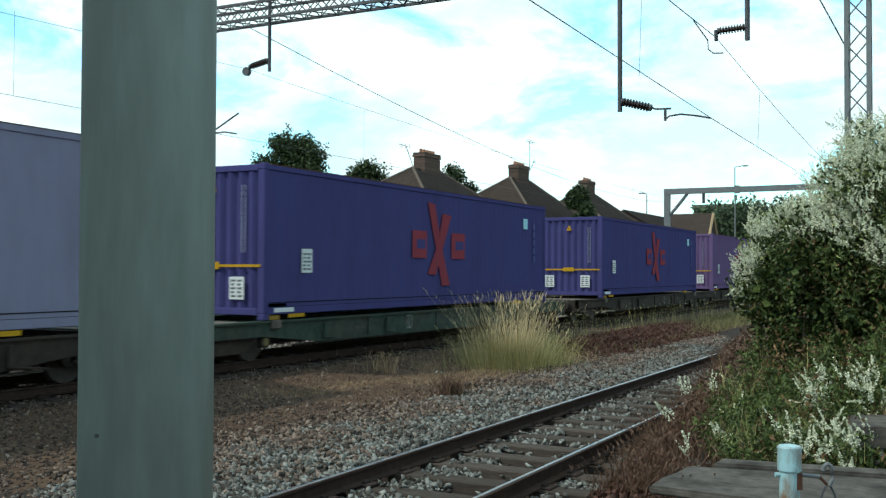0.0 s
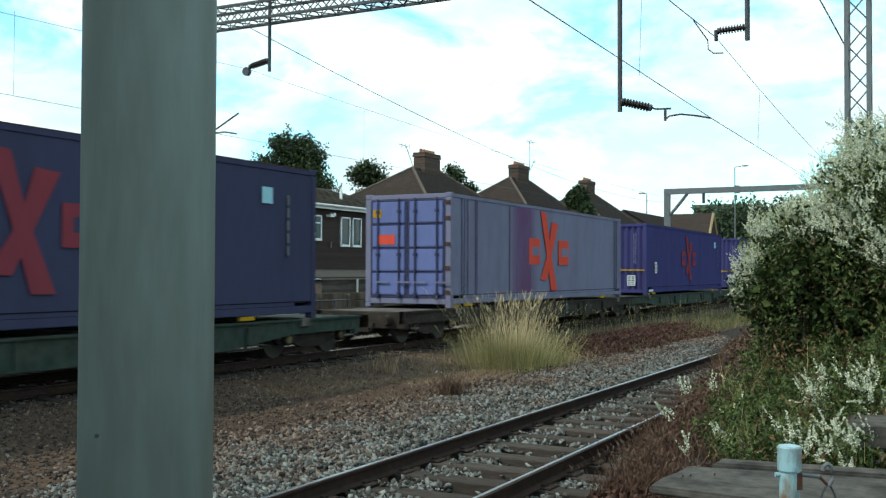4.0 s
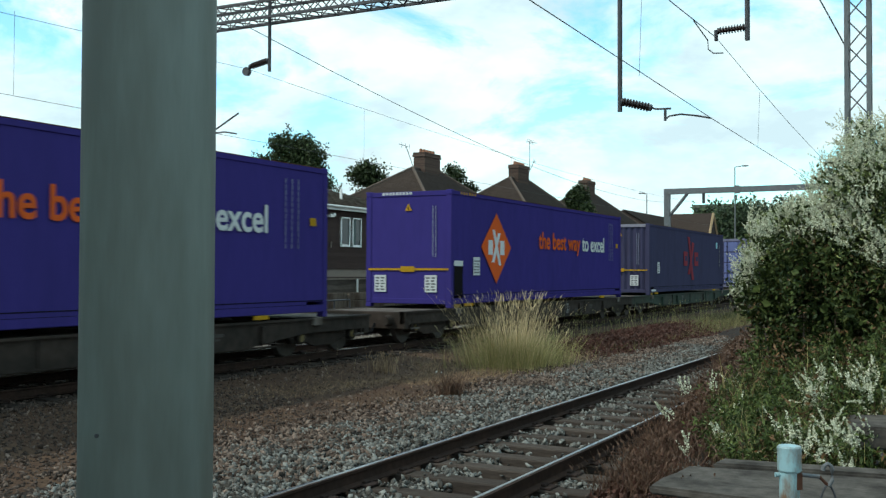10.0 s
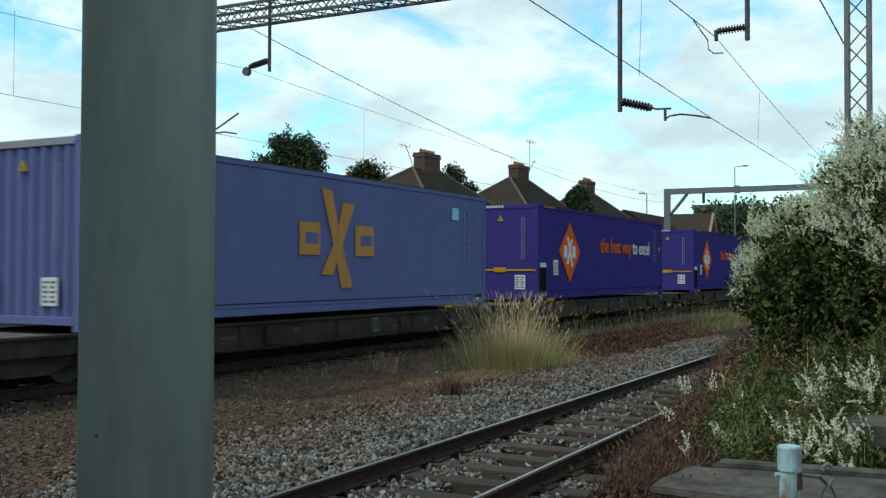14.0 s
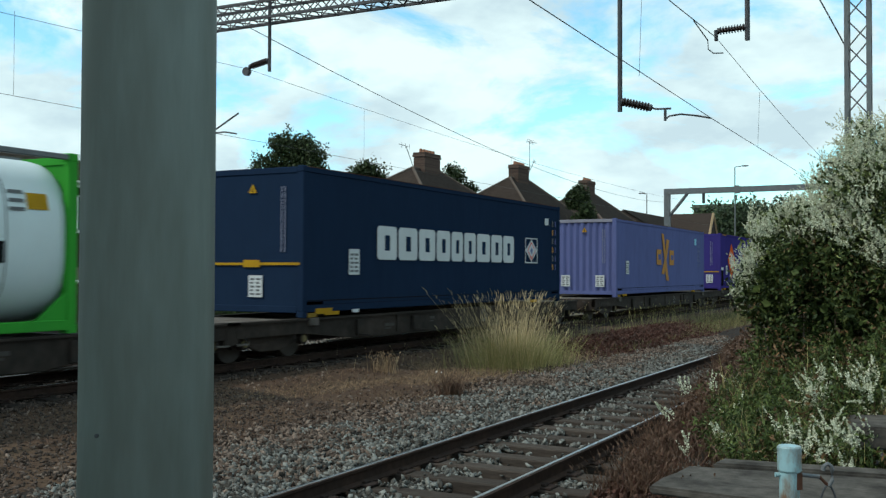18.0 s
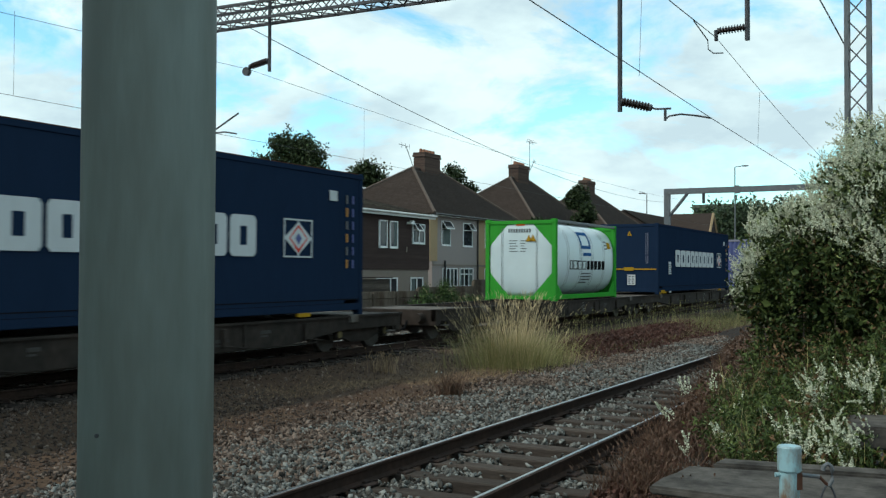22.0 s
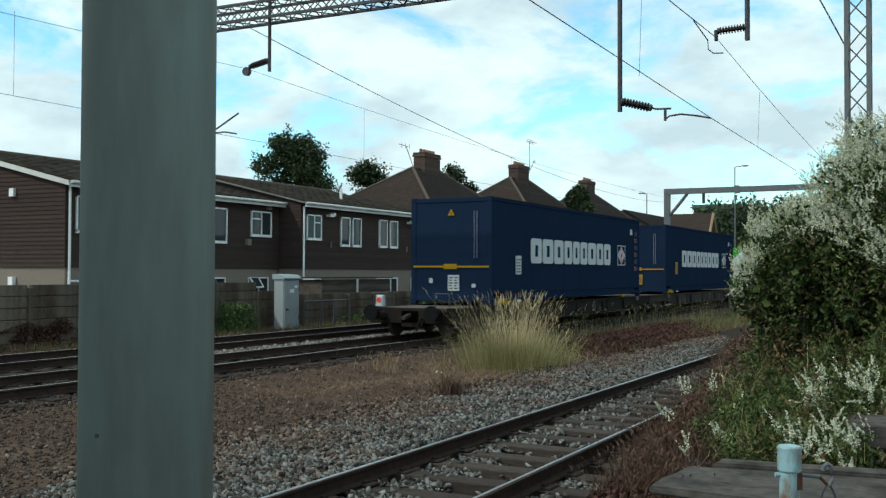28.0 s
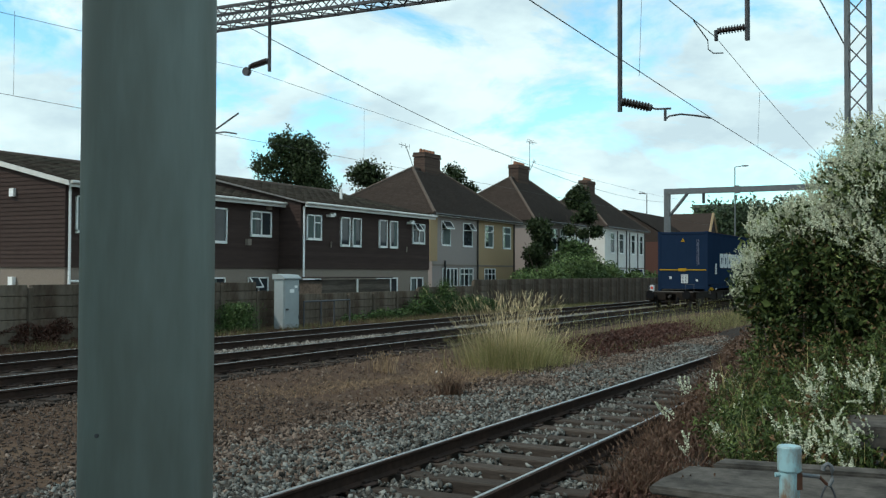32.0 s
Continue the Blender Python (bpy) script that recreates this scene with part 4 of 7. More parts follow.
def far_house():
    h = thing("brick_house", (0, 0, 0), "red-brown brick house with a tiled roof and pale gable trim", "house")
    x, y0, y1, back, eave, ridge = -27.0, 103.0, 121.0, -38.0, 4.9, 8.4
    part("wall", box(back, x, y0, y1, -0.6, eave), M["red_brick"], h)
    slope((x + 0.3, y0 - 0.2, eave), (x + 0.3, y1 + 0.2, eave), (-32.5, y1 + 0.2, ridge), (-32.5, y0 - 0.2, ridge), 22, 40, M["tiles_dark"], h)
    part("gable", prism([(back, eave), (x, eave), (-32.5, ridge - 0.05)], 1, y0, y1), M["tiles_dark"], h, "tile-hung gable")
    g0, g1 = 112.5, 118.5
    part("cross_gable", prism([(g0, eave - 0.3), (g1, eave - 0.3), ((g0 + g1) / 2, ridge + 0.1)], 0, x - 4, x + 1.2), M["tiles_dark"], h)
    part("cross_wall", box(x - 1, x + 1.2, g0, g1, -0.6, eave - 0.3), M["red_brick"], h)
    for a, b in (((g0, eave - 0.3), ((g0 + g1) / 2, ridge + 0.1)), ((g1, eave - 0.3), ((g0 + g1) / 2, ridge + 0.1))):
        part("bargeboard", bar((x + 1.25, *a), (x + 1.25, *b), 0.14, sides=4), M["cream_render"], h, "cream bargeboard")
    for i in range(3):
        window(h, x + 0.01, y0 + 1.2 + 2.6 * i, y0 + 2.4 + 2.6 * i, 2.9, 4.3, 2, np.random.default_rng(i), (0,))


far_house()


# ---- trees, woods and shrubs ----
def tree(x, y, top, spread, trunk_h, seed, n, leaf, label, mat="tree_leaf", low=None):
    rng = np.random.default_rng(seed)
    t = thing("tree", (x, y, -0.5), label, "tree")
    bm = bmesh.new()
    rod(bm, (0, 0, 0), (0.1, 0, trunk_h), spread * 0.07, spread * 0.045, 9)
    tips = []
    for i in range(9):
        a = i * 2.4
        r = spread * rng.uniform(0.35, 0.7)
        tip = Vector((math.cos(a) * r, math.sin(a) * r, trunk_h + (top - trunk_h) * rng.uniform(0.25, 0.8)))
        rod(bm, (0.1, 0, trunk_h * rng.uniform(0.7, 1.0)), tip, spread * 0.03, spread * 0.008, 6)
        tips.append(tip)
    part("trunk", bm, M["bark"], t)
    lo = trunk_h * 0.8 if low is None else low
    blobs = []
    for i in range(34):
        f = rng.uniform(0, 1) ** 1.2
        wide = spread * (1 - 0.75 * f ** 2.0) * rng.uniform(0.45, 0.9)
        a = rng.uniform(0, 2 * math.pi)
        r = spread * rng.uniform(0.2, 0.34)
        blobs.append((math.cos(a) * wide, math.sin(a) * wide, lo + (top - lo - r * 0.7) * f, r, r, r * 0.8))
    blobs.append((0, 0, top - spread * 0.45, spread * 0.35, spread * 0.35, spread * 0.45))
    hang("crown", leaf_mesh("crown", shell(rng, n, blobs, 0.35, 0.3), leaf, rng), M[mat], t)
    return t


tree(-45.0, 60.8, 12.7, 4.5, 3.6, 21, 60000, 0.12, "dense dark green broadleaf tree rising behind the terrace")
tree(-44.7, 72.2, 11.7, 4.2, 4.0, 22, 26000, 0.15, "dark green broadleaf tree behind the terrace roofs")
tree(-50.2, 98.1, 14.0, 4.0, 5.0, 23, 20000, 0.19, "dark green broadleaf tree behind the hipped roofs")
tree(-26.3, 72.4, 8.9, 2.0, 1.5, 25, 30000, 0.12, "ivy-clad tree in the gardens before the white house", low=1.2)
tree(-25.2, 61.8, 5.8, 1.9, 1.0, 26, 22000, 0.12, "dark garden tree behind the fence", low=0.4)
tree(-24.8, 66.6, 4.5, 2.3, 0.8, 27, 20000, 0.12, "green garden tree behind the fence", mat="shrub_leaf", low=0.4)


def shrub(x, y, blobs, n, leaf, seed, label, mat="shrub_leaf", name="shrub"):
    rng = np.random.default_rng(seed)
    s = thing(name, (x, y, -0.4), label, "shrub")
    hang("foliage", leaf_mesh("foliage", shell(rng, n, blobs, 0.3, 0.3), leaf, rng), M[mat], s)
    bm = bmesh.new()
    for b in blobs:
        rod(bm, (b[0] * 0.5, b[1] * 0.5, 0), (b[0], b[1], b[2]), 0.02, 0.008, 5)
    part("woody_growth", bm, M["bark"], s)
    return s


def tall_weed(x, y, seed):
    rng = np.random.default_rng(seed)
    s = thing("tall_weed", (x, y, -0.42), "tall bright green leafy weed at the concrete fence", "shrub")
    p = np.column_stack([rng.normal(0, 0.14, 420), rng.normal(0, 0.24, 420), np.zeros(420)])
    hang("stems", blades("stems", p, 1.05, 0.016, rng, 0.55, 0.0, (0, 0)), M["shrub_leaf"], s)
    q = np.column_stack([rng.normal(0, 0.26, 5200), rng.normal(0, 0.40, 5200), rng.uniform(0.1, 1.05, 5200)])
    hang("foliage", leaf_mesh("foliage", q[np.abs(q[:, 1]) < 0.85 - 0.35 * q[:, 2]], 0.028, rng, 4.0), M["shrub_leaf"], s)


tall_weed(-20.4, 24.9, 30)
shrub(-20.45, 23.6, [(0, 0, 0.2, 0.3, 0.6, 0.22)], 1500, 0.05, 31, "low green shrub growing at the concrete fence")
shrub(-20.6, 36.6, [(0, 0, 0.5, 0.3, 0.5, 0.5), (0, 1.2, 0.6, 0.3, 0.8, 0.7), (0, 3.1, 0.7, 0.3, 1.2, 0.9), (0, 5.5, 0.5, 0.35, 1.6, 0.5), (0, -2.6, 0.3, 0.3, 1.3, 0.28), (0, -4.6, 0.25, 0.3, 1.0, 0.2), (0, -0.9, 0.3, 0.3, 0.9, 0.32), (0, 2.1, 0.4, 0.3, 0.9, 0.45), (0, 4.4, 0.4, 0.3, 1.0, 0.42), (0, 1.0, 1.1, 0.22, 0.3, 0.5), (0, 2.7, 1.25, 0.22, 0.35, 0.5), (0, 7.5, 0.4, 0.3, 1.2, 0.4)], 17000, 0.055, 32, "green ivy and weeds straggling over the fence")
shrub(-22.4, 57.0, [(0, 0, 1.6, 1.0, 2.2, 1.0), (0, 3.5, 2.1, 1.0, 2.6, 1.1), (0, 7.0, 2.0, 1.0, 2.4, 1.2), (0, -4, 1.4, 0.8, 2.0, 0.8), (0.3, 10, 1.8, 0.9, 1.8, 1.0)], 30000, 0.085, 33, "dense green garden hedge overhanging the fence", mat="hedge_leaf")
shrub(-22.4, 74.0, [(0, 0, 1.4, 0.8, 2.0, 0.9), (0, 5.0, 1.3, 0.8, 2.2, 0.8), (0, 12.0, 1.2, 0.8, 2.4, 0.9)], 5000, 0.16, 34, "green garden bushes behind the fence")


def fence_growth():
    """Rust-brown dead creeper on the near bays and low weeds along the foot of the fence."""
    rng = np.random.default_rng(37)
    n = 16000
    p = np.column_stack([rng.uniform(-20.95, -20.86, n), rng.uniform(14.5, 21.8, n), rng.uniform(0, 1, n) ** 1.5])
    high = np.array([0.75 + 0.9 * noise.noise((b * 0.8, 1.0, 0.0)) for b in p[:, 1]])
    keep = np.array([noise.noise((b * 1.3, c * 2.0, 4.0)) for b, c in p[:, 1:]]) > -0.03
    p[:, 2] = -0.42 + p[:, 2] * np.clip(high, 0.15, 1.25)
    ob = new("dead_creeper", leaf_mesh("dead_creeper", p[keep], 0.035, rng, 1.8))
    ob.data.materials.append(M["red_weed"])
    tagged(ob, "rust-brown dead creeper clinging to the concrete fence", "creeper", kind="stuff")
    n = 15000
    y = 14 + 46 * rng.uniform(0, 1, n) ** 0.8
    keep = np.array([noise.noise((b * 0.6, 9.0, 0.0)) for b in y]) > -0.15
    p = np.column_stack([rng.uniform(-20.8, -19.2, n), y, np.full(n, -0.42)])[keep]
    ob = new("trackside_weeds", blades("trackside_weeds", p, 0.30, 0.016, rng, 0.8))
    ob.data.materials.append(M["cess_grass"])
    tagged(ob, "low dull green weeds along the foot of the fence", "weeds", kind="stuff")
    n = 5000
    p = np.column_stack([rng.uniform(-20.8, -18.6, n), rng.uniform(14, 44, n), np.full(n, -0.42)])
    ob = new("trackside_weeds", blades("trackside_weeds", p, 0.36, 0.014, rng, 0.9))
    ob.data.materials.append(M["twig"])
    tagged(ob, "dead brown stems along the foot of the fence", "weeds", kind="stuff")


fence_growth()


def far_wood():
    rng = np.random.default_rng(41)
    blobs = []
    for i in range(95):
        x = rng.uniform(-50, 6)
        r = rng.uniform(2.6, 4.6)
        high = np.interp(x, [-50, -44, -41, -37, -33, -28, -20, 6], [11.5, 12.5, 13.8, 15.2, 14.6, 13.4, 13.0, 11.0])
        blobs.append((x, 200 + rng.uniform(-6, 12), rng.uniform(1, 1.0 * high), r * 1.2, r, r))
    ob = new("far_wood", leaf_mesh("far_wood", shell(rng, 66000, blobs, 0.55, 0.25), 0.46, rng))
    ob.data.materials.append(M["far_leaf"])
    tagged(ob, "low wooded rise of dark green trees in the distance", "trees", kind="stuff")
    blobs = []
    for i in range(120):
        x = rng.uniform(-240, -60)
        r = rng.uniform(4, 7)
        blobs.append((x, 190 + rng.uniform(-10, 60), rng.uniform(0, 2), r * 1.4, r, r * 0.6))
    ob = new("far_wood", leaf_mesh("far_wood", shell(rng, 12000, blobs, 0.5, 0.15), 0.8, rng))
    ob.data.materials.append(M["far_leaf"])
    tagged(ob, "distant dark green trees along the horizon", "trees", kind="stuff")


far_wood()


def lamp_post(x, y, high, arm, label):
    l = thing("street_lamp", (x, y, -0.4), label, "street lamp", "far street lamps")
    part("column", bar((0, 0, 0), (0, 0, high), 0.12, 0.07), M["steel"], l)
    part("arm", bar((0, 0, high), (arm, 0, high + 0.12), 0.06), M["steel"], l)
    part("lantern", box(arm - 0.1, arm + 0.75, -0.15, 0.15, high + 0.02, high + 0.2, 0.03), M["steel"], l)


def far_block():
    b = thing("apartment_block", (-52.0, 236.0, 0), "grey-green flat-roofed block beyond the wooded rise", "building")
    grey = surface("mossy_grey_concrete", (0.12, 0.14, 0.115), rough=0.9, vary=0.2, grain=2, stain=(0.08, 0.10, 0.075), stain_scale=0.4, bump=0.1)
    part("wall", box(-5.2, 4.8, 0, 9, -0.5, 17.0), grey, b)
    part("roof", box(-5.5, 5.1, -0.3, 9.3, 17.0, 17.7), grey, b)
    for i in range(7):
        part("window", box(-4.8 + 1.35 * i, -3.9 + 1.35 * i, -0.06, 0.0, 15.4, 16.8), M["pane"], b)


far_block()
lamp_post(-28.8, 142.6, 16.9, 1.1, "tall grey street lamp with a short arm")
lamp_post(-42.6, 146.8, 13.9, -1.1, "tall grey street lamp with a short arm")


def cabinet():
    c = thing("relay_cabinet", (-20.3, 27.2, -0.35), "pale grey metal trackside cabinet before the fence", "cabinet")
    part("body", box(-0.10, 0.3, -0.43, 0.43, 0.1, 1.75, 0.02), M["cabinet"], c)
    part("roof", prism([(-0.14, 1.75), (0.36, 1.75), (0.36, 1.80), (0.22, 1.90), (-0.14, 1.92)], 1, -0.47, 0.47), M["cabinet"], c, "sloping cabinet lid")
    part("plinth", box(-0.12, 0.33, -0.45, 0.45, -0.15, 0.1), M["concrete"], c)
    d = part("door", box(0.3, 0.325, -0.40, 0.40, 0.14, 1.7, 0.006), M["cabinet"], c)
    part("handle", box(0.325, 0.36, -0.34, -0.22, 0.72, 0.78), M["dark_steel"], d)
    part("data_plate", box(0.325, 0.33, -0.12, 0.12, 1.30, 1.42), M["white"], d, "white data plate")
    part("data_plate", box(0.325, 0.33, 0.14, 0.30, 1.46, 1.54), M["white"], d, "white data plate")
    part("hinge", box(0.31, 0.34, 0.37, 0.41, 1.35, 1.5), M["dark_steel"], d)
    part("hinge", box(0.31, 0.34, 0.37, 0.41, 0.4, 0.55), M["dark_steel"], d)
    r = thing("hand_railing", (-19.7, 28.5, -0.35), "thin dark tubular railing beside the cabinet", "railing")
    for y in (-1.0, 0.0, 0.8, 1.8):
        part("post", bar((0, y, 0), (0, y, 1.0), 0.028), M["dark_steel"], r)
    part("rail", bar((0, -1.0, 1.0), (0, 1.8, 1.0), 0.028), M["dark_steel"], r)


cabinet()


def shed():
    """A low shed of silvered boards just behind the fence."""
    s = thing("garden_shed", (-22.2, 0, -0.45), "low silvered timber garden shed behind the concrete fence", "shed")
    y0, y1, top = 32.15, 37.3, 1.86
    for i in range(9):
        z = 0.0 + 0.2 * i
        part("board", prism([(0.0, z), (0.03, z - 0.01), (0.012, z + 0.195), (0.0, z + 0.195)], 1, y0, y1 - 0.05 * (i % 3)), M["old_board"], s)
    part("back_wall", box(-1.9, -0.01, y0, y1 - 0.2, 0.0, top - 0.1), M["old_board"], s)
    part("roof", prism([(0.10, top - 0.02), (0.10, top + 0.02), (-2.1, top + 0.03), (-2.1, top - 0.01)], 1, y0 - 0.15, y1 + 0.1), M["tiles_dark"], s, "dark felted roof")
    part("corner_post", box(0.03, 0.09, 34.55, 34.65, 0.1, top - 0.04), M["fascia"], s, "pale upright post")


shed()


# unseen low wall, added to block some sky light from the right
ob = part("boundary_wall", box(3.6, 3.95, -0.6, 30, -0.6, 1.5), M["brick"], None)
tagged(ob, "unseen low brown brick wall added to block sky light", "wall", kind="structure")
# unseen wall, added to keep sun off the near column and bounce light
ob = part("column_shade_wall", box(-3.05, -1.95, -0.95, -0.6, -0.6, 5.4), M["white_render"], None)
tagged(ob, "unseen narrow white wall added to shade the near column", "wall", kind="structure")


# ---- near things ----
def near_pole():
    p = thing("steel_column", (-1.228, 1.265, -0.4), "smooth grey-green painted steel column close to the camera", "column")
    bm = bmesh.new()
    rod(bm, (0, 0, 0), (0, 0, 7.5), 0.1105, 0.1085, 64)
    for f in bm.faces:
        f.smooth = len(f.verts) == 4
    part("shaft", bm, M["pole"], p)
    part("base_plate", box(-0.25, 0.25, -0.25, 0.25, -0.02, 0.03, 0.01), M["pole"], p)
    d = Vector((0.02, -1.0, 0)).normalized()
    c = Vector((0, 0, 1.80)) + d * 0.1085
    part("rivet", bar(c, c + d * 0.004, 0.0035, sides=12), M["dark_steel"], p, "small dark rivet")


near_pole()


def marker_post():
    p = thing("fence_post", (-0.471, 3.10, -0.412), "pale blue painted pipe post with a chipped cap", "post")
    p.rotation_euler = (0, 0, 0.484)
    part("pipe", bar((0, 0, 0), (0, 0, 1.50), 0.0290, sides=28), M["post_paint"], p, "chipped pale blue pipe")
    cap = lathe([(0, 0, 1.492), (0, 0, 1.495), (0, 0, 1.560), (0, 0, 1.565)], [0.0335, 0.0345, 0.0345, 0.032], 28)
    part("cap", cap, M["post_paint"], p, "chipped pale blue cap")
    part("bolt", bar((-0.042, 0.0, 1.480), (0.03, 0.0, 1.480), 0.007, sides=10), M["post_paint"], p)
    part("eye_arm", bar((0.028, 0, 1.480), (0.088, 0.0, 1.474), 0.006, sides=10), M["steel"], p)
    part("link", chain([(0.088, 0, 1.474), (0.100, 0, 1.462), (0.112, 0, 1.450)], 0.005), M["rust"], p)
    hook = [(0.098, 0, 1.492), (0.102, 0, 1.505), (0.112, 0, 1.512), (0.122, 0, 1.506), (0.126, 0, 1.494), (0.126, 0, 1.465), (0.116, 0, 1.447)]
    part("hook", chain(hook, 0.0065, 8), M["steel"], p, "grey metal hook")
    ring = [(0.114 + 0.022 * math.sin(a) * (1 - 0.35 * math.cos(a)), 0, 1.408 + 0.042 * math.cos(a)) for a in [i * math.pi / 10 for i in range(20)]]
    part("shackle", chain(ring + ring[:1], 0.0035), M["dark_steel"], p)
    part("rust_patch", box(0.012, 0.0295, -0.026, -0.014, 1.440, 1.488), M["rust"], p, "dark rust patch")


marker_post()


def slab(name_label, outline, z0, z1):
    s = thing("concrete_slab", (0, 0, 0), name_label, "slab", "old slabs by the siding")
    bm = prism(outline, 2, z0, z1)
    bmesh.ops.bevel(bm, geom=bm.edges[:], offset=0.018, segments=2, affect="EDGES")
    bmesh.ops.subdivide_edges(bm, edges=bm.edges[:], cuts=2, use_grid_fill=True)
    for v in bm.verts:
        v.co += Vector((noise.noise(v.co * 2.3), noise.noise(v.co * 2.7 + Vector((5, 0, 0))), noise.noise(v.co * 3.1 + Vector((0, 7, 0))))) * 0.022
    part("slab_body", bm, M["slab"], s)
    return s


s = slab("weathered grey concrete slab lying at the siding's edge", [(-2.24, 7.74), (-2.16, 8.68), (0.7, 9.05), (0.7, 7.35)], -0.075, -0.005)
part("packing_timber", box(-1.85, 0.6, 8.05, 8.5, -0.40, -0.075), M["sleeper_dark"], s, "dark timber under the slab")
slab("dark weathered concrete slab behind another", [(-1.98, 8.80), (-1.94, 9.04), (0.7, 9.36), (0.7, 9.12)], -0.38, 0.02)
s = slab("raised grey concrete slab under white-flowered vine", [(-0.98, 9.93), (-1.08, 10.75), (0.7, 11.4), (0.7, 10.1)], 0.05, 0.255)
part("packing_timber", box(-0.4, 0.6, 10.4, 11.0, -0.40, 0.05), M["sleeper"], s, "dark timber under the slab")
part("lug", chain([(-0.72, 9.98, 0.06), (-0.70, 9.95, -0.02), (-0.76, 9.93, -0.07)], 0.02), M["dark_steel"], s)


# ---- vine with white blossom ----
def vine():
    rng = np.random.default_rng(51)
    v = thing("flowering_vine", (0.14, 0, -0.4), "huge white-flowered climbing vine mounded beside the siding", "climbing plant")
    crown = [(-1.65, 14.2, 1.75, 1.15, 1.5, 1.30), (-2.15, 14.0, 1.85, 0.75, 0.9, 0.80), (-0.75, 14.3, 2.6, 1.25, 1.5, 1.45), (0.5, 14.5, 3.0, 1.4, 1.6, 1.6),
             (-1.85, 14.2, 2.40, 0.66, 0.9, 0.56), (-1.10, 14.2, 3.22, 0.62, 0.8, 0.56), (-0.35, 14.2, 3.75, 0.66, 0.8, 0.52), (-2.0, 14.0, 0.9, 0.75, 1.0, 0.75),
             (-0.6, 13.4, 1.2, 1.3, 1.1, 1.1), (0.5, 13.6, 1.5, 1.4, 1.1, 1.3), (0.6, 14.3, 4.05, 0.8, 0.8, 0.55)]
    skirt = [(-2.15, 12.4, 0.55, 0.80, 1.1, 0.52), (-1.5, 11.2, 0.45, 0.9, 1.0, 0.46), (-2.1, 10.9, 0.38, 0.55, 0.9, 0.36), (-1.75, 10.0, 0.36, 0.65, 0.55, 0.26),
             (-1.0, 12.2, 0.75, 1.0, 1.0, 0.62), (-0.3, 12.4, 0.95, 0.9, 0.8, 0.65), (-1.3, 9.75, 0.42, 0.6, 0.35, 0.20)]

    def patchy(p, scale, seed):
        return np.array([noise.noise((a * scale + seed, b * scale, c * scale)) for a, b, c in p])

    # clumps of foliage over the heap, each a small uneven ball of leaves with hollows between
    def clumps(centres, lo, hi, each, inner):
        r = rng.uniform(lo, hi, len(centres))
        k = np.repeat(np.arange(len(centres)), (each * (r / hi) ** 2).astype(int))
        d = rng.normal(size=(len(k), 3))
        d /= np.linalg.norm(d, axis=1)[:, None]
        return centres[k] + d * (r[k] * rng.uniform(inner, 1.05, len(k)))[:, None] * np.array([1, 1, 0.85])

    hearts = shell(rng, 760, crown, 0.80, 0.10)
    hearts = hearts[hearts[:, 1] < 15.2]
    inside = shell(rng, 26000, crown, 0.55, 0.1)
    hang("leaves", leaf_mesh("leaves", np.concatenate([inside * [1, 1, 0.97], clumps(hearts, 0.10, 0.33, 240, 0.45)]), 0.034, rng, 2.0), M["leaf"], v)
    hang("inner_leaves", leaf_mesh("inner_leaves", shell(rng, 9000, crown, 0.2, 0.05), 0.085, rng, 1.6), M["leaf"], v)
    low_leaf = np.concatenate([shell(rng, 16000, skirt, 0.3, 0.2), clumps(shell(rng, 300, skirt, 0.8, 0.25), 0.06, 0.22, 170, 0.4)])
    hang("trailing_leaves", leaf_mesh("trailing_leaves", low_leaf, 0.021, rng, 3.0), M["leaf_trail"], v, "small green trailing leaves")
    stems = shell(rng, 2600, skirt, 0.5, 0.25)
    stems[:, 2] = np.maximum(stems[:, 2] - 0.22, 0.02)
    hang("undergrowth", blades("undergrowth", stems, 0.36, 0.007, rng, 0.7), M["green_grass"], v, "thin olive grass stems in the vine")
    sere = stems[rng.random(len(stems)) < 0.45] + rng.normal(size=(1, 3)) * 0.03
    hang("dead_undergrowth", blades("dead_undergrowth", sere, 0.38, 0.008, rng, 0.8), M["twig"], v, "dead brown stems in the vine")
    # where the blossom begins, as a height over the plan
    def bloom(p):
        base = np.interp(p[:, 0], [-3.0, -2.75, -2.45, -2.0, -1.55, -1.0, -0.4], [1.55, 1.75, 2.45, 2.70, 2.45, 2.05, 1.9])
        up = p[:, 2] - base
        return np.where(up < 0, 0.0, np.where(up < 0.7, 1.0, 0.85)) * np.clip(1.05 + 1.0 * patchy(p, 1.9, 9.0), 0, 1)
    fresh = hearts[(hearts[:, 2] > 0.9) & (rng.random(len(hearts)) < np.where(hearts[:, 2] > 2.3, 0.85, 0.10))]
    hang("fresh_leaves", leaf_mesh("fresh_leaves", clumps(fresh, 0.12, 0.33, 95, 0.9), 0.030, rng, 2.2), M["leaf_fresh"], v, "yellow-green young leaves")
    sere = hearts[(patchy(hearts, 1.1, 3.0) > -0.1) & (hearts[:, 2] < 2.6)]
    low = shell(rng, 260, skirt, 0.85, 0.25)
    dry = np.concatenate([clumps(sere, 0.10, 0.34, 45, 0.85), clumps(low[patchy(low, 1.2, 6.0) > -0.05], 0.08, 0.24, 75, 0.8)])
    hang("withered_leaves", leaf_mesh("withered_leaves", dry, 0.024, rng, 2.4), M["leaf_brown"], v, "brown withered leaves")
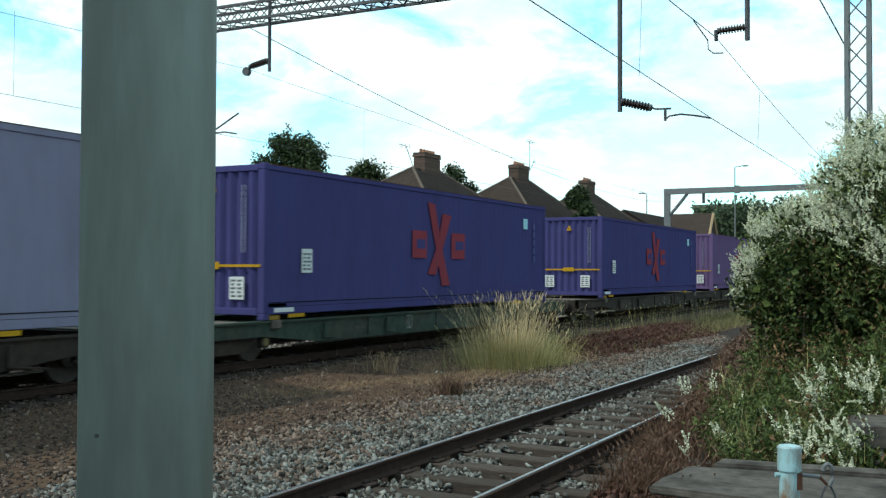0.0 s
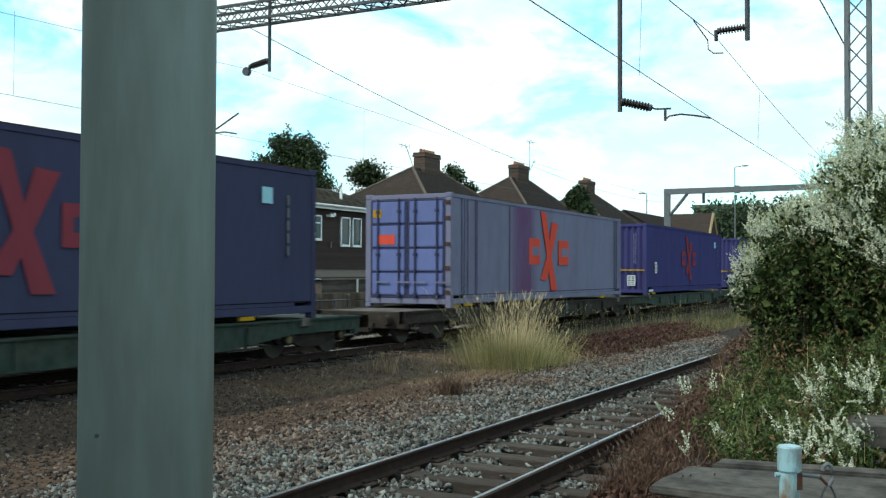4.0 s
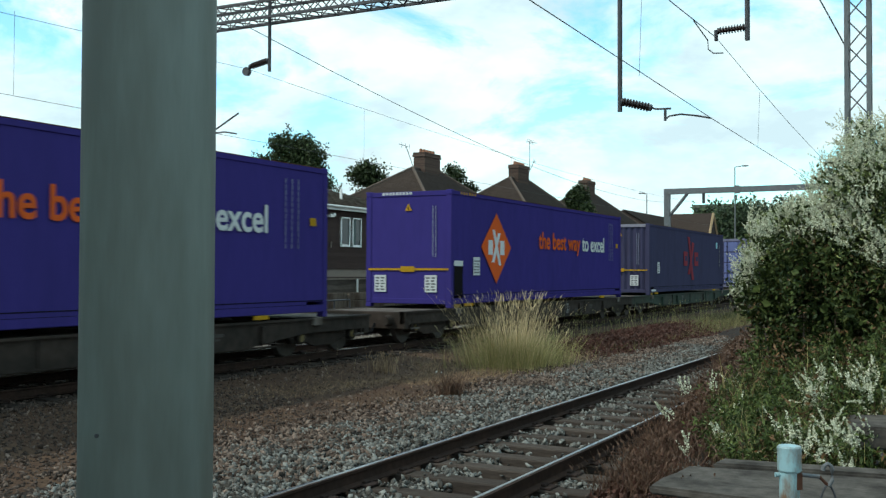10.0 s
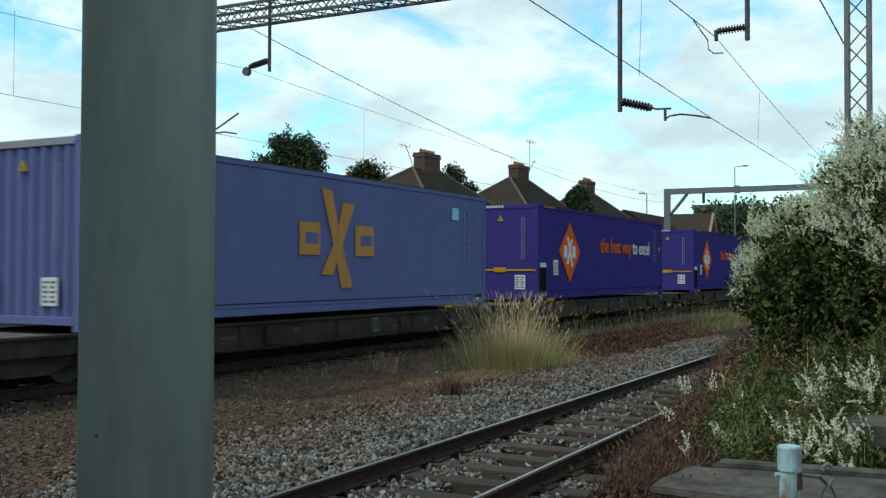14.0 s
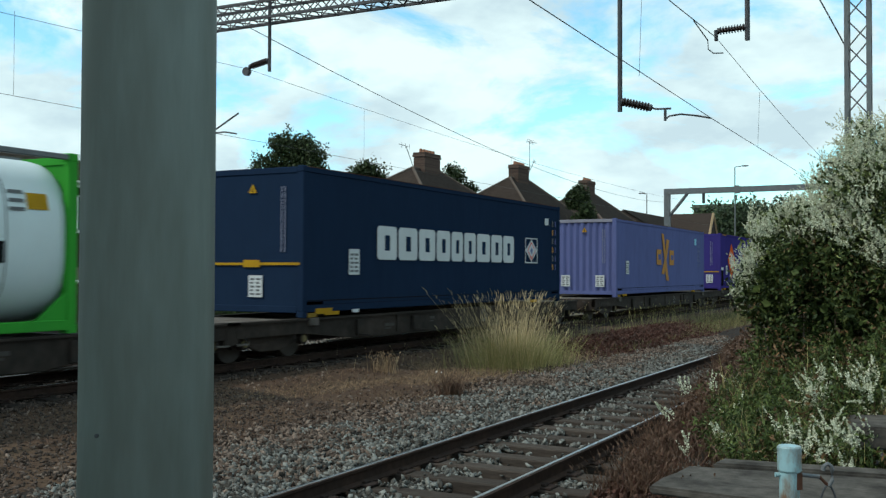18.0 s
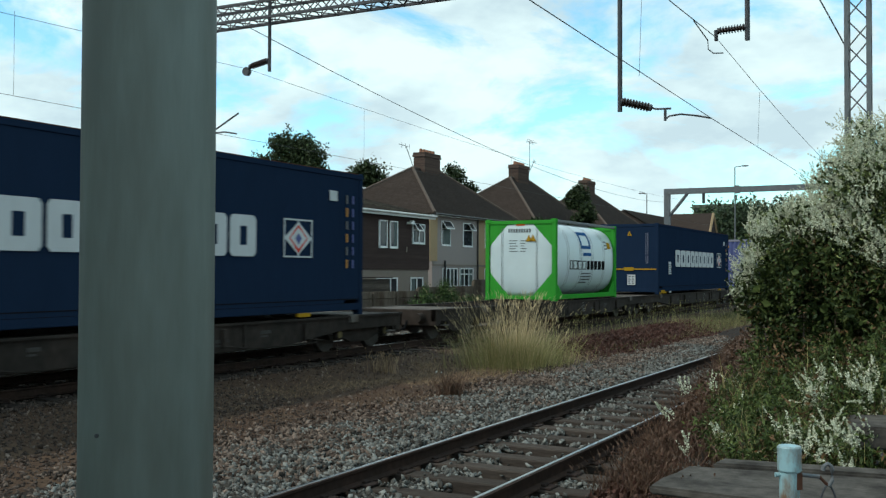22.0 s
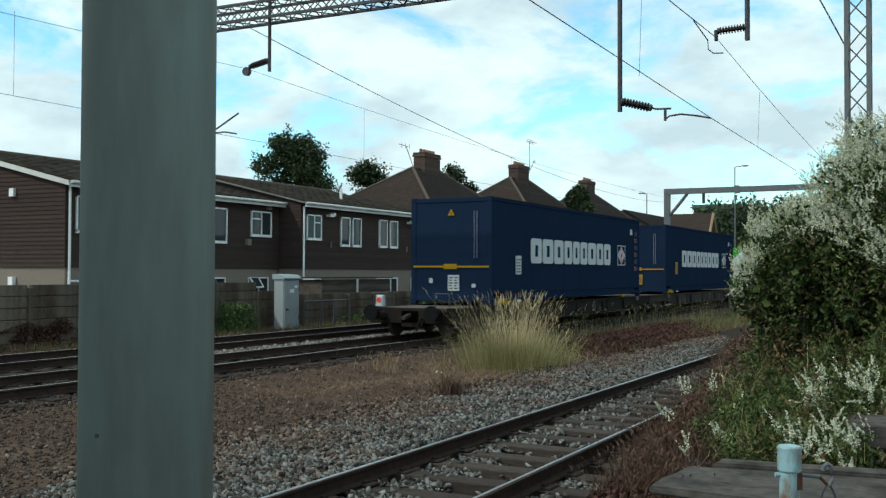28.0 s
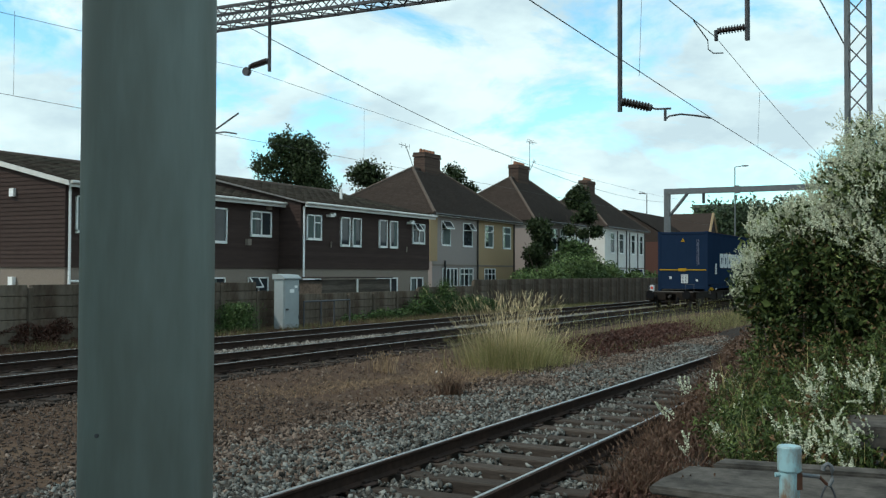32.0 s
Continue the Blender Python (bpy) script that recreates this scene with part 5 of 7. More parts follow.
    # sprays of small blossom, thickest on the upper slopes
    full = shell(rng, 6200, [(*b[:3], b[3] * 1.03, b[4] * 1.03, b[5] * 1.03) for b in crown], 0.96, 0.10)
    full = full[(full[:, 1] < 14.8) & (rng.random(len(full)) < bloom(full))]
    near = hearts[rng.random(len(hearts)) < bloom(hearts)]
    top = np.concatenate([full, clumps(near, 0.16, 0.36, 9, 0.95)])
    low = shell(rng, 430, [skirt[4], skirt[5], skirt[1], skirt[6]], 0.98, 0.25)
    low = low[~((low[:, 0] > -0.95) & (low[:, 1] < 11.3))]
    low = low[(low[:, 0] > -1.75) & (low[:, 2] < 1.0) & (patchy(low, 1.6, 1.0) > -0.08)]
    few = np.repeat(np.array([(-2.96, 11.21, 0.69), (-2.93, 10.55, 0.53), (-2.63, 9.92, 0.29), (-2.32, 10.42, 0.27), (-2.43, 11.27, 0.44), (-2.23, 11.37, 0.44), (-2.91, 12.37, 0.64), (-2.72, 12.7, 0.61), (-2.38, 10.51, 0.39)]), 1, axis=0)

    def sprays(heads, fan, lead, spread, short, long, k, thick):
        """Every head is a fan of narrow plumes of tiny petals."""
        aim = rng.normal(size=(len(heads), 3)) * 0.35 + np.array(lead)
        pts = np.repeat(heads, fan, axis=0) + rng.normal(size=(len(heads) * fan, 3)) * 0.035
        axis = np.repeat(aim, fan, axis=0) + rng.normal(size=(len(pts), 3)) * spread
        axis /= np.linalg.norm(axis, axis=1)[:, None]
        f = rng.uniform(0, 1, (len(pts), k, 1))
        along = f * rng.uniform(short, long, (len(pts), 1, 1))
        return (pts[:, None, :] + axis[:, None, :] * along + rng.normal(size=(len(pts), k, 3)) * (thick * (1.25 - f))).reshape(-1, 3)

    petals = np.concatenate([sprays(top, 4, (-0.25, -0.40, 0.75), 0.32, 0.12, 0.24, 40, 0.010),
                             sprays(np.concatenate([low, few]), 4, (-0.15, -0.35, 0.85), 0.32, 0.13, 0.28, 64, 0.011)])
    hang("blossom", petal_mesh("blossom", petals, 0.0155, rng), M["flower"], v, "creamy white sprays of blossom")
    bm = bmesh.new()
    for i in range(40):
        x, y = rng.uniform(-2.3, 0.8), rng.uniform(13.2, 15)
        rod(bm, (x, y, 0.0), (x + rng.uniform(-0.3, 0.3), y + rng.uniform(-0.3, 0.3), rng.uniform(1.0, 2.4)), 0.018, 0.006, 5)
    part("woody_growth", bm, M["bark"], v)


vine()


# ---- grasses and weeds ----
def grasses():
    rng = np.random.default_rng(61)

    def spot(n, x, y, sx, sy):
        p = np.stack([rng.normal(x, sx, n), rng.normal(y, sy, n)], axis=1)
        return np.column_stack([p, ground_z(p[:, 0], p[:, 1])])

    def put(name, me, mat, label, category="grass", kind=""):
        ob = new(name, me)
        ob.data.materials.append(mat)
        return tagged(ob, label, category, kind=kind)

    put("grass_clump", blades("grass_clump", spot(640, -8.75, 20.0, 0.30, 0.50), 1.35, 0.006, rng, 0.46, 0.13, (-8.75, 20.0)), M["straw"], "tall tawny clump of dry seeding grass")
    put("grass_clump", blades("grass_clump", spot(3000, -8.75, 20.1, 0.48, 0.8), 0.70, 0.006, rng, 0.5, 0.0, (-8.7, 19.95)), M["green_grass"], "green-tinged lower growth of the tall clump")
    put("grass_clump", blades("grass_clump", spot(230, -9.55, 19.9, 0.16, 0.25), 0.55, 0.007, rng, 0.7, 0.06), M["turf"], "small tawny clump of dry grass")
    put("grass_clump", blades("grass_clump", spot(260, -7.45, 14.5, 0.10, 0.10), 0.46, 0.010, rng, 0.75), M["twig"], "brown tuft of dead stems on the ballast edge")
    put("grass_clump", blades("grass_clump", spot(120, -10.1, 16.8, 0.12, 0.12), 0.36, 0.008, rng, 0.7, 0.04), M["turf"], "small straw tuft on the soil")
    # thin stand of seeding stalks beyond the clump
    n = 420
    far = np.column_stack([rng.uniform(-10.9, -8.6, n), rng.uniform(23, 48, n), np.full(n, -0.35)])
    put("grass_stalks", blades("grass_stalks", far, 0.75, 0.008, rng, 0.4, 0.08), M["green_grass"], "scattered dry seeding stalks beside the main line", kind="stuff")
    n = 9000
    far = np.column_stack([rng.uniform(-10.6, -7.6, n), rng.uniform(25, 60, n), np.full(n, -0.38)])
    put("rough_grass", blades("rough_grass", far, 0.22, 0.018, rng, 0.9), M["cess_grass"], "pale green rough grass along the cess", kind="stuff")
    n = 16
    thin = np.column_stack([rng.normal(-10.4, 0.5, n), rng.uniform(13.5, 21, n), np.full(n, -0.36)])
    put("grass_stalks", blades("grass_stalks", thin, 0.45, 0.006, rng, 0.5, 0.05), M["straw"], "sparse thin dry stalks on bare soil", kind="stuff")
    # short dead turf in patches
    n = 115000
    p = np.column_stack([rng.uniform(-10.8, -7.2, n), rng.uniform(9.5, 34, n)])
    keep = np.array([noise.noise((a * 0.75, b * 0.42, 3.0)) for a, b in p])
    edge = np.clip(1 - np.abs((p[:, 0] + 9.0 - (p[:, 1] - 17) * 0.02) / 1.6) ** 3, 0, 1)
    want = np.clip((keep - 0.12 + 0.42 * np.clip((p[:, 1] - 12.2) / 2.5, 0, 1)) * 2.2, 0.04, 1) * edge * np.clip((p[:, 1] - 11.0) / 2.0, 0.06, 1)
    p = p[rng.random(n) < want]
    put("dead_turf", blades("dead_turf", np.column_stack([p, ground_z(p[:, 0], p[:, 1]) - 0.01]), 0.055, 0.006, rng, 1.9), M["turf"], "short dead straw-brown turf in patches on the soil", kind="stuff")
    n = 9000
    p = np.column_stack([rng.uniform(-11.6, -7.6, n), rng.uniform(8, 24, n)])
    put("dry_litter", blades("dry_litter", np.column_stack([p, ground_z(p[:, 0], p[:, 1]) - 0.005]), 0.05, 0.012, rng, 1.8), M["twig"], "brown dry plant litter on the soil", kind="stuff")
    # red-brown dock
    n = 34000
    p = np.column_stack([rng.normal(-8.75, 0.68, n), rng.normal(28.9, 2.5, n)])
    p[:, 0] = np.minimum(p[:, 0], -7.35)
    h = rng.uniform(0, 0.42, n) * np.clip(1 - np.abs(p[:, 0] + 8.75) / 1.7, 0.1, 1)
    ob = put("dock_weeds", leaf_mesh("dock_weeds", np.column_stack([p, -0.38 + h]), 0.042, rng), M["red_weed"], "red-brown withered dock along the ballast", "weeds", "stuff")
    # dead weeds creep from the vine over the siding's rails
    def creep(n, y0, y1, depth):
        y = rng.uniform(y0, y1, n)
        line = np.interp(y, [7, 9.2, 11, 13.3, 15, 18.4, 23, 27], [-2.75, -2.92, -3.20, -3.42, -3.66, -4.1, -4.9, -5.5])
        off = np.abs(rng.normal(0, depth, n)) - 0.05
        return np.column_stack([line + off, y, np.full(n, -0.38)]), off
    p, off = creep(6500, 8.2, 27, 0.45)
    put("dead_weeds", blades("dead_weeds", p, 0.36, 0.008, rng, 1.0, 0.04), M["twig"], "tangled dead brown weeds beside the siding", kind="stuff")
    p, off = creep(26000, 12.6, 28, 0.6)
    p[:, 2] += rng.uniform(0, 0.75, len(p)) * rng.uniform(0.1, 1, len(p)) * np.clip(off * 1.6 + 0.35, 0.2, 1)
    put("dead_weeds", leaf_mesh("dead_weeds", p, 0.036, rng, 2.4), M["twig"], "tangled dead brown weeds over the siding's rails", "weeds", "stuff")
    p, off = creep(6000, 7.3, 14, 0.28)
    p[:, 2] += rng.uniform(0.0, 0.15, len(p))
    put("dead_weeds", leaf_mesh("dead_weeds", p, 0.03, rng, 2.0), M["red_weed"], "low rusty weeds at the siding's edge", "weeds", "stuff")
    for x, y in ((-7.62, 21.6), (-7.1, 26.6), (-9.3, 17.4)):
        put("litter", leaf_mesh("litter", np.array([(x, y, ground_z(x, y) + 0.03), (x + 0.08, y + 0.05, ground_z(x, y) + 0.02)]), 0.035, rng), M["fascia"], "scrap of white litter on the soil", "litter")


grasses()


# ---- containers ----
def paint(name, colour, stain=(0.05, 0.04, 0.04), amount=0.25, rough=0.5):
    m = surface(name, colour, rough=rough, vary=0.06, grain=5, stretch=(1, 1, 0.35), stain=stain, stain_scale=0.8, stain_amount=amount, bump=0.03, bump_scale=3)
    m.node_tree.nodes["Principled BSDF"].inputs["Specular IOR Level"].default_value = 0.0
    return m


PAINT = {
    "purple": paint("purple_blue_paint", (0.040, 0.032, 0.160), (0.028, 0.024, 0.10), 0.3, 0.5),
    "blue": paint("faded_blue_paint", (0.050, 0.049, 0.140), (0.036, 0.034, 0.085), 0.5),
    "slate": paint("faded_slate_blue_paint", (0.048, 0.049, 0.092), (0.034, 0.034, 0.058), 0.4),
    "lavender": paint("chalky_lavender_paint", (0.165, 0.164, 0.238), (0.115, 0.105, 0.15), 0.5, 0.7),
    "powder": paint("chalky_powder_blue_paint", (0.098, 0.116, 0.255), (0.07, 0.08, 0.165), 0.35, 0.7),
    "navy": paint("navy_blue_paint", (0.0125, 0.0245, 0.051), (0.010, 0.019, 0.038), 0.4, 0.9),
    "violet": paint("faded_violet_paint", (0.11, 0.075, 0.16), (0.08, 0.05, 0.10), 0.4),
}
RED = paint("red_marking", (0.55, 0.075, 0.05), (0.4, 0.06, 0.05), 0.2)
DULL_RED = paint("faded_red_marking", (0.20, 0.042, 0.055), (0.12, 0.036, 0.055), 0.5)
ORANGE = paint("orange_marking", (0.52, 0.098, 0.025), (0.42, 0.085, 0.027), 0.25)
AMBER = paint("amber_marking", (0.40, 0.205, 0.065), (0.30, 0.17, 0.085), 0.45)
WHITE = paint("white_marking", (0.50, 0.53, 0.54), (0.38, 0.41, 0.42), 0.3)
PALE = paint("faint_white_marking", (0.21, 0.225, 0.30), (0.15, 0.16, 0.21), 0.4)
YELLOW = paint("yellow_marking", (0.37, 0.215, 0.018), (0.22, 0.13, 0.022), 0.6)
BLACK = paint("black_recess", (0.012, 0.012, 0.013), (0.02, 0.02, 0.02), 0.3)
RING_MARK = paint("worn_white_stencil", (0.30, 0.31, 0.31), (0.16, 0.16, 0.16), 0.4)
GREY_MARK = surface("dark_grey_marking", (0.07, 0.075, 0.08), rough=0.6, vary=0.1, bump=0)
PINK = paint("faded_magenta_band", (0.125, 0.068, 0.13), (0.14, 0.12, 0.22), 0.8)
PINK_EDGE = paint("fading_magenta", (0.145, 0.112, 0.175), (0.13, 0.11, 0.17), 0.6)
PINK_FAINT = paint("faint_magenta", (0.158, 0.142, 0.212), (0.12, 0.11, 0.16), 0.5)
DOOR_BLUE = paint("blue_door_paint", (0.125, 0.15, 0.32), (0.10, 0.115, 0.22), 0.5)
CORNER_MARK = paint("grimy_yellow_lock", (0.20, 0.13, 0.03), (0.07, 0.05, 0.03), 0.7)
WORN = paint("worn_pale_header", (0.22, 0.22, 0.27), (0.12, 0.11, 0.13), 0.5)
C_LEN, C_W, C_H = 13.716, 1.25, 2.896


def ribbed(x0, x1, z0, z1, y, depth, n):
    """A corrugated end wall across x that faces -y."""
    pts = []
    step = (x1 - x0) / n
    for i in range(n):
        a = x0 + i * step
        pts += [(a, y), (a + step * 0.32, y), (a + step * 0.5, y + depth), (a + step * 0.82, y + depth)]
    pts.append((x1, y))
    V = [(x, yy, z0) for x, yy in pts] + [(x, yy, z1) for x, yy in pts]
    k = len(pts)
    F = [(i, i + 1, k + i + 1, k + i) for i in range(k - 1)]
    return fast_mesh("end_panel", V, F)


def side_sheet(x, y0, y1, z0, z1, depth, n):
    """A long side wall in shallow vertical corrugations."""
    pts = []
    step = (y1 - y0) / n
    s = 1 if x > 0 else -1
    for i in range(n):
        a = y0 + i * step
        pts += [(x, a), (x, a + step * 0.4), (x - s * depth, a + step * 0.55), (x - s * depth, a + step * 0.85)]
    pts.append((x, y1))
    V = [(xx, y, z0) for xx, y in pts] + [(xx, y, z1) for xx, y in pts]
    k = len(pts)
    F = [(i, i + 1, k + i + 1, k + i) for i in range(k - 1)]
    if s < 0:
        F = [f[::-1] for f in F]
    return fast_mesh("side_panel", V, F)


def sign(name, y0, y1, z0, z1, mat, parent, label="", x=C_W, lift=0.012):
    """A flat marking on the side that faces +x."""
    return part(name, box(x + 0.004, x + lift, y0, y1, z0, z1), mat, parent, label)


def end_sign(name, x0, x1, z0, z1, mat, parent, label="", y=0.0):
    return part(name, box(x0, x1, y - 0.014, y - 0.004, z0, z1), mat, parent, label)


def flat(name, pts, mat, parent, label="", lift=0.010):
    """A thin plate with the outline pts (y, z) on the near side."""
    return part(name, prism(pts, 0, C_W + 0.004, C_W + lift), mat, parent, label)


def lettering(name, body, y, z, size, mat, parent):
    """Words on the near side, in thin relief, reading along +y."""
    cu = bpy.data.curves.new(name, "FONT")
    cu.body, cu.size, cu.extrude, cu.align_x = body, size, 0.003, "LEFT"
    cu.offset = size * 0.018
    ob = new(name, cu)
    ob.matrix_world = Matrix.Translation((C_W + 0.008, y, z)) @ Matrix(((0, 0, 1, 0), (1, 0, 0, 0), (0, 1, 0, 0), (0, 0, 0, 1)))
    me = bpy.data.meshes.new_from_object(ob.evaluated_get(bpy.context.evaluated_depsgraph_get()))
    me.transform(ob.matrix_world)
    wide = max((v.co.y for v in me.vertices), default=y) - y
    bpy.data.objects.remove(ob)
    hang(name, me, mat, parent)
    return wide


def shell_box(colour, ribs, smooth_side, label, header=None):
    """A 45-foot container: walls, roof, posts, rails and castings. Its origin is on the floor at the rear end's middle."""
    c = thing("shipping_container", (0, 0, 0), label, "shipping container", "containers on the train")
    m = PAINT[colour]
    for x in (C_W - 0.02, -C_W + 0.02):
        hang("side_panel", side_sheet(x, 0.14, C_LEN - 0.14, 0.30, C_H - 0.10, 0.0025 if smooth_side else 0.008, 24 if smooth_side else 50), m, c)
    if ribs:
        hang("end_panel", ribbed(-C_W + 0.12, C_W - 0.12, 0.2, C_H - 0.1, 0.02, 0.07, 9), m, c, "corrugated end wall")
    else:
        part("end_panel", box(-C_W + 0.12, C_W - 0.12, 0.02, 0.06, 0.2, C_H - 0.1), m, c, "smooth end wall")
    part("end_panel", box(-C_W + 0.12, C_W - 0.12, C_LEN - 0.06, C_LEN - 0.02, 0.2, C_H - 0.1), m, c)
    part("roof_panel", box(-C_W + 0.03, C_W - 0.03, 0.05, C_LEN - 0.05, C_H - 0.11, C_H - 0.03), m, c)
    part("floor_pan", box(-C_W + 0.05, C_W - 0.05, 0.05, C_LEN - 0.05, 0.13, 0.2), BLACK, c)
    for x in (-1, 1):
        a, b = sorted((x * (C_W - 0.10), x * C_W))
        part("top_rail", box(a, b, 0.1, C_LEN - 0.1, C_H - 0.12, C_H - 0.02, 0.01), m, c)
        part("bottom_rail", box(a, b, 0.1, C_LEN - 0.1, 0.10, 0.24, 0.01), m, c)
        part("side_sill", box(x * C_W - 0.03, x * C_W - 0.004, 0.7, C_LEN - 0.7, 0.245, 0.31) if x > 0 else box(x * C_W + 0.004, x * C_W + 0.03, 0.7, C_LEN - 0.7, 0.245, 0.31), m, c)
        for y in (0.0, C_LEN):
            y0, y1 = (y, y + 0.14) if y == 0 else (y - 0.14, y)
            a2, b2 = sorted((x * (C_W - 0.16), x * C_W))
            part("corner_post", box(a2, b2, y0, y1, 0.12, C_H - 0.12, 0.012), m, c)
            for z0, z1 in ((0.0, 0.12), (C_H - 0.12, C_H)):
                part("corner_casting", box(a2 - 0.003 * (x < 0), b2 + 0.003 * (x > 0), y0 - 0.003, y1 + 0.003, z0, z1, 0.012), m, c)
    # black strips paint in the shadow lines above the lower rail
    part("shade_line", box(C_W - 0.012, C_W + 0.0025, 0.15, C_LEN - 0.15, 0.312, 0.328), BLACK, c, "black strip standing for a shadow line")
    part("shade_line", box(C_W - 0.02, C_W - 0.001, 0.15, C_LEN - 0.15, 0.24, 0.2455), BLACK, c, "black strip standing for a shadow line")
    part("roof_edge", box(C_W - 0.06, C_W + 0.002, 0.2, C_LEN - 0.2, C_H - 0.021, C_H - 0.008), M["rust"], c, "grimy brown roof edge")
    part("end_header", box(-C_W + 0.16, C_W - 0.16, 0.0, 0.09, C_H - 0.14, C_H - 0.02, 0.01), header or m, c, "worn pale header" if header else "")
    part("end_sill", box(-C_W + 0.16, C_W - 0.16, 0.0, 0.09, 0.09, 0.22, 0.01), m, c)
    part("twist_lock_pad", box(C_W - 0.02, C_W + 0.004, 0.75, 1.25, 0.03, 0.10), YELLOW, c, "yellow lifting mark")
    part("corner_lock", box(C_W - 0.10, C_W + 0.006, 0.16, 0.46, 0.005, 0.085), CORNER_MARK, c, "grimy yellow corner lock")
    for y in (C_LEN - 2.3,):
        part("lift_pocket", box(C_W - 0.06, C_W + 0.002, y, y + 0.4, 0.02, 0.09), YELLOW, c, "yellow lifting mark")
    return c


def placard(parent, y, z, w=0.34, h=0.5, mat=None):
    p = sign("data_plate", y, y + w, z, z + h, mat or WHITE, parent, "white data plate with unreadable lines")
    for i in range(5):
        for a, b in ((0.12, 0.44), (0.52, 0.88)):
            part("text_bar", box(C_W + 0.012, C_W + 0.015, y + w * a, y + w * (b - 0.08 * (i % 2)), z + 0.05 + (h - 0.1) * i / 5, z + 0.05 + (h - 0.1) * (i + 0.55) / 5), GREY_MARK, p)


def end_marks(parent, plates, bar_z=0.98, tri=True, flush=0.0):
    if bar_z:
        b = end_sign("warning_stripe", -C_W + 0.08, C_W - 0.08, bar_z, bar_z + 0.05, YELLOW, parent, "yellow stripe across the end wall", flush)
        part("stripe_badge", box(-0.2, 0.2, flush - 0.02, flush - 0.015, bar_z - 0.04, bar_z + 0.10), YELLOW, b)
    for x in plates:
        p = end_sign("data_plate", x - 0.17, x + 0.17, 0.38, 0.80, WHITE, parent, "white data plate with unreadable lines", flush)
        for i in range(5):
            for a, b in ((-0.13, -0.02), (0.02, 0.13)):
                part("text_bar", box(x + a, x + b - 0.03 * (i % 2), flush - 0.017, flush - 0.0145, 0.42 + 0.072 * i, 0.46 + 0.072 * i), GREY_MARK, p)
    if tri:
        t = part("warning_triangle", prism([(-0.08, 2.40), (0.12, 2.40), (0.02, 2.58)], 1, flush - 0.014, flush - 0.004), YELLOW, parent, "small yellow warning triangle")
        part("pictogram", prism([(0.0, 2.425), (0.04, 2.425), (0.02, 2.52)], 1, flush - 0.017, flush - 0.0145), BLACK, t)
    for i in range(11):
        for x in (0.72, 0.80):
            end_sign("number_bar", x, x + 0.018, 1.25 + 0.115 * i, 1.355 + 0.115 * i, PALE, parent, "", flush)


def crossed(parent, y, mat, side, scale=1.0, z=1.55):
    """The crossed-stroke mark with a block on either side, as plain shapes."""
    s = scale
    flat("mark_stroke", [(y - 0.62 * s, z + 1.02 * s), (y - 0.26 * s, z + 0.98 * s), (y + 0.02 * s, z + 0.1 * s), (y + 0.52 * s, z - 0.98 * s), (y + 0.10 * s, z - 0.98 * s), (y - 0.22 * s, z - 0.05 * s)], mat, parent)
    flat("mark_stroke", [(y + 0.14 * s, z + 0.78 * s), (y + 0.58 * s, z + 0.74 * s), (y + 0.08 * s, z - 0.18 * s), (y - 0.22 * s, z - 0.72 * s), (y - 0.62 * s, z - 0.70 * s), (y - 0.10 * s, z + 0.05 * s)], mat, parent, lift=0.0125)
    for a, b in ((-1.36, -0.68), (0.62, 1.34)):
        flat("mark_block", [(y + a * s, z + 0.32 * s), (y + b * s, z + 0.32 * s), (y + b * s, z - 0.32 * s), (y + a * s, z - 0.32 * s)], mat, parent)
        flat("mark_gap", [(y + (a + 0.2) * s, z + 0.12 * s), (y + (b - 0.06) * s, z + 0.12 * s), (y + (b - 0.06) * s, z - 0.10 * s), (y + (a + 0.2) * s, z - 0.10 * s)], side, parent, lift=0.0125)


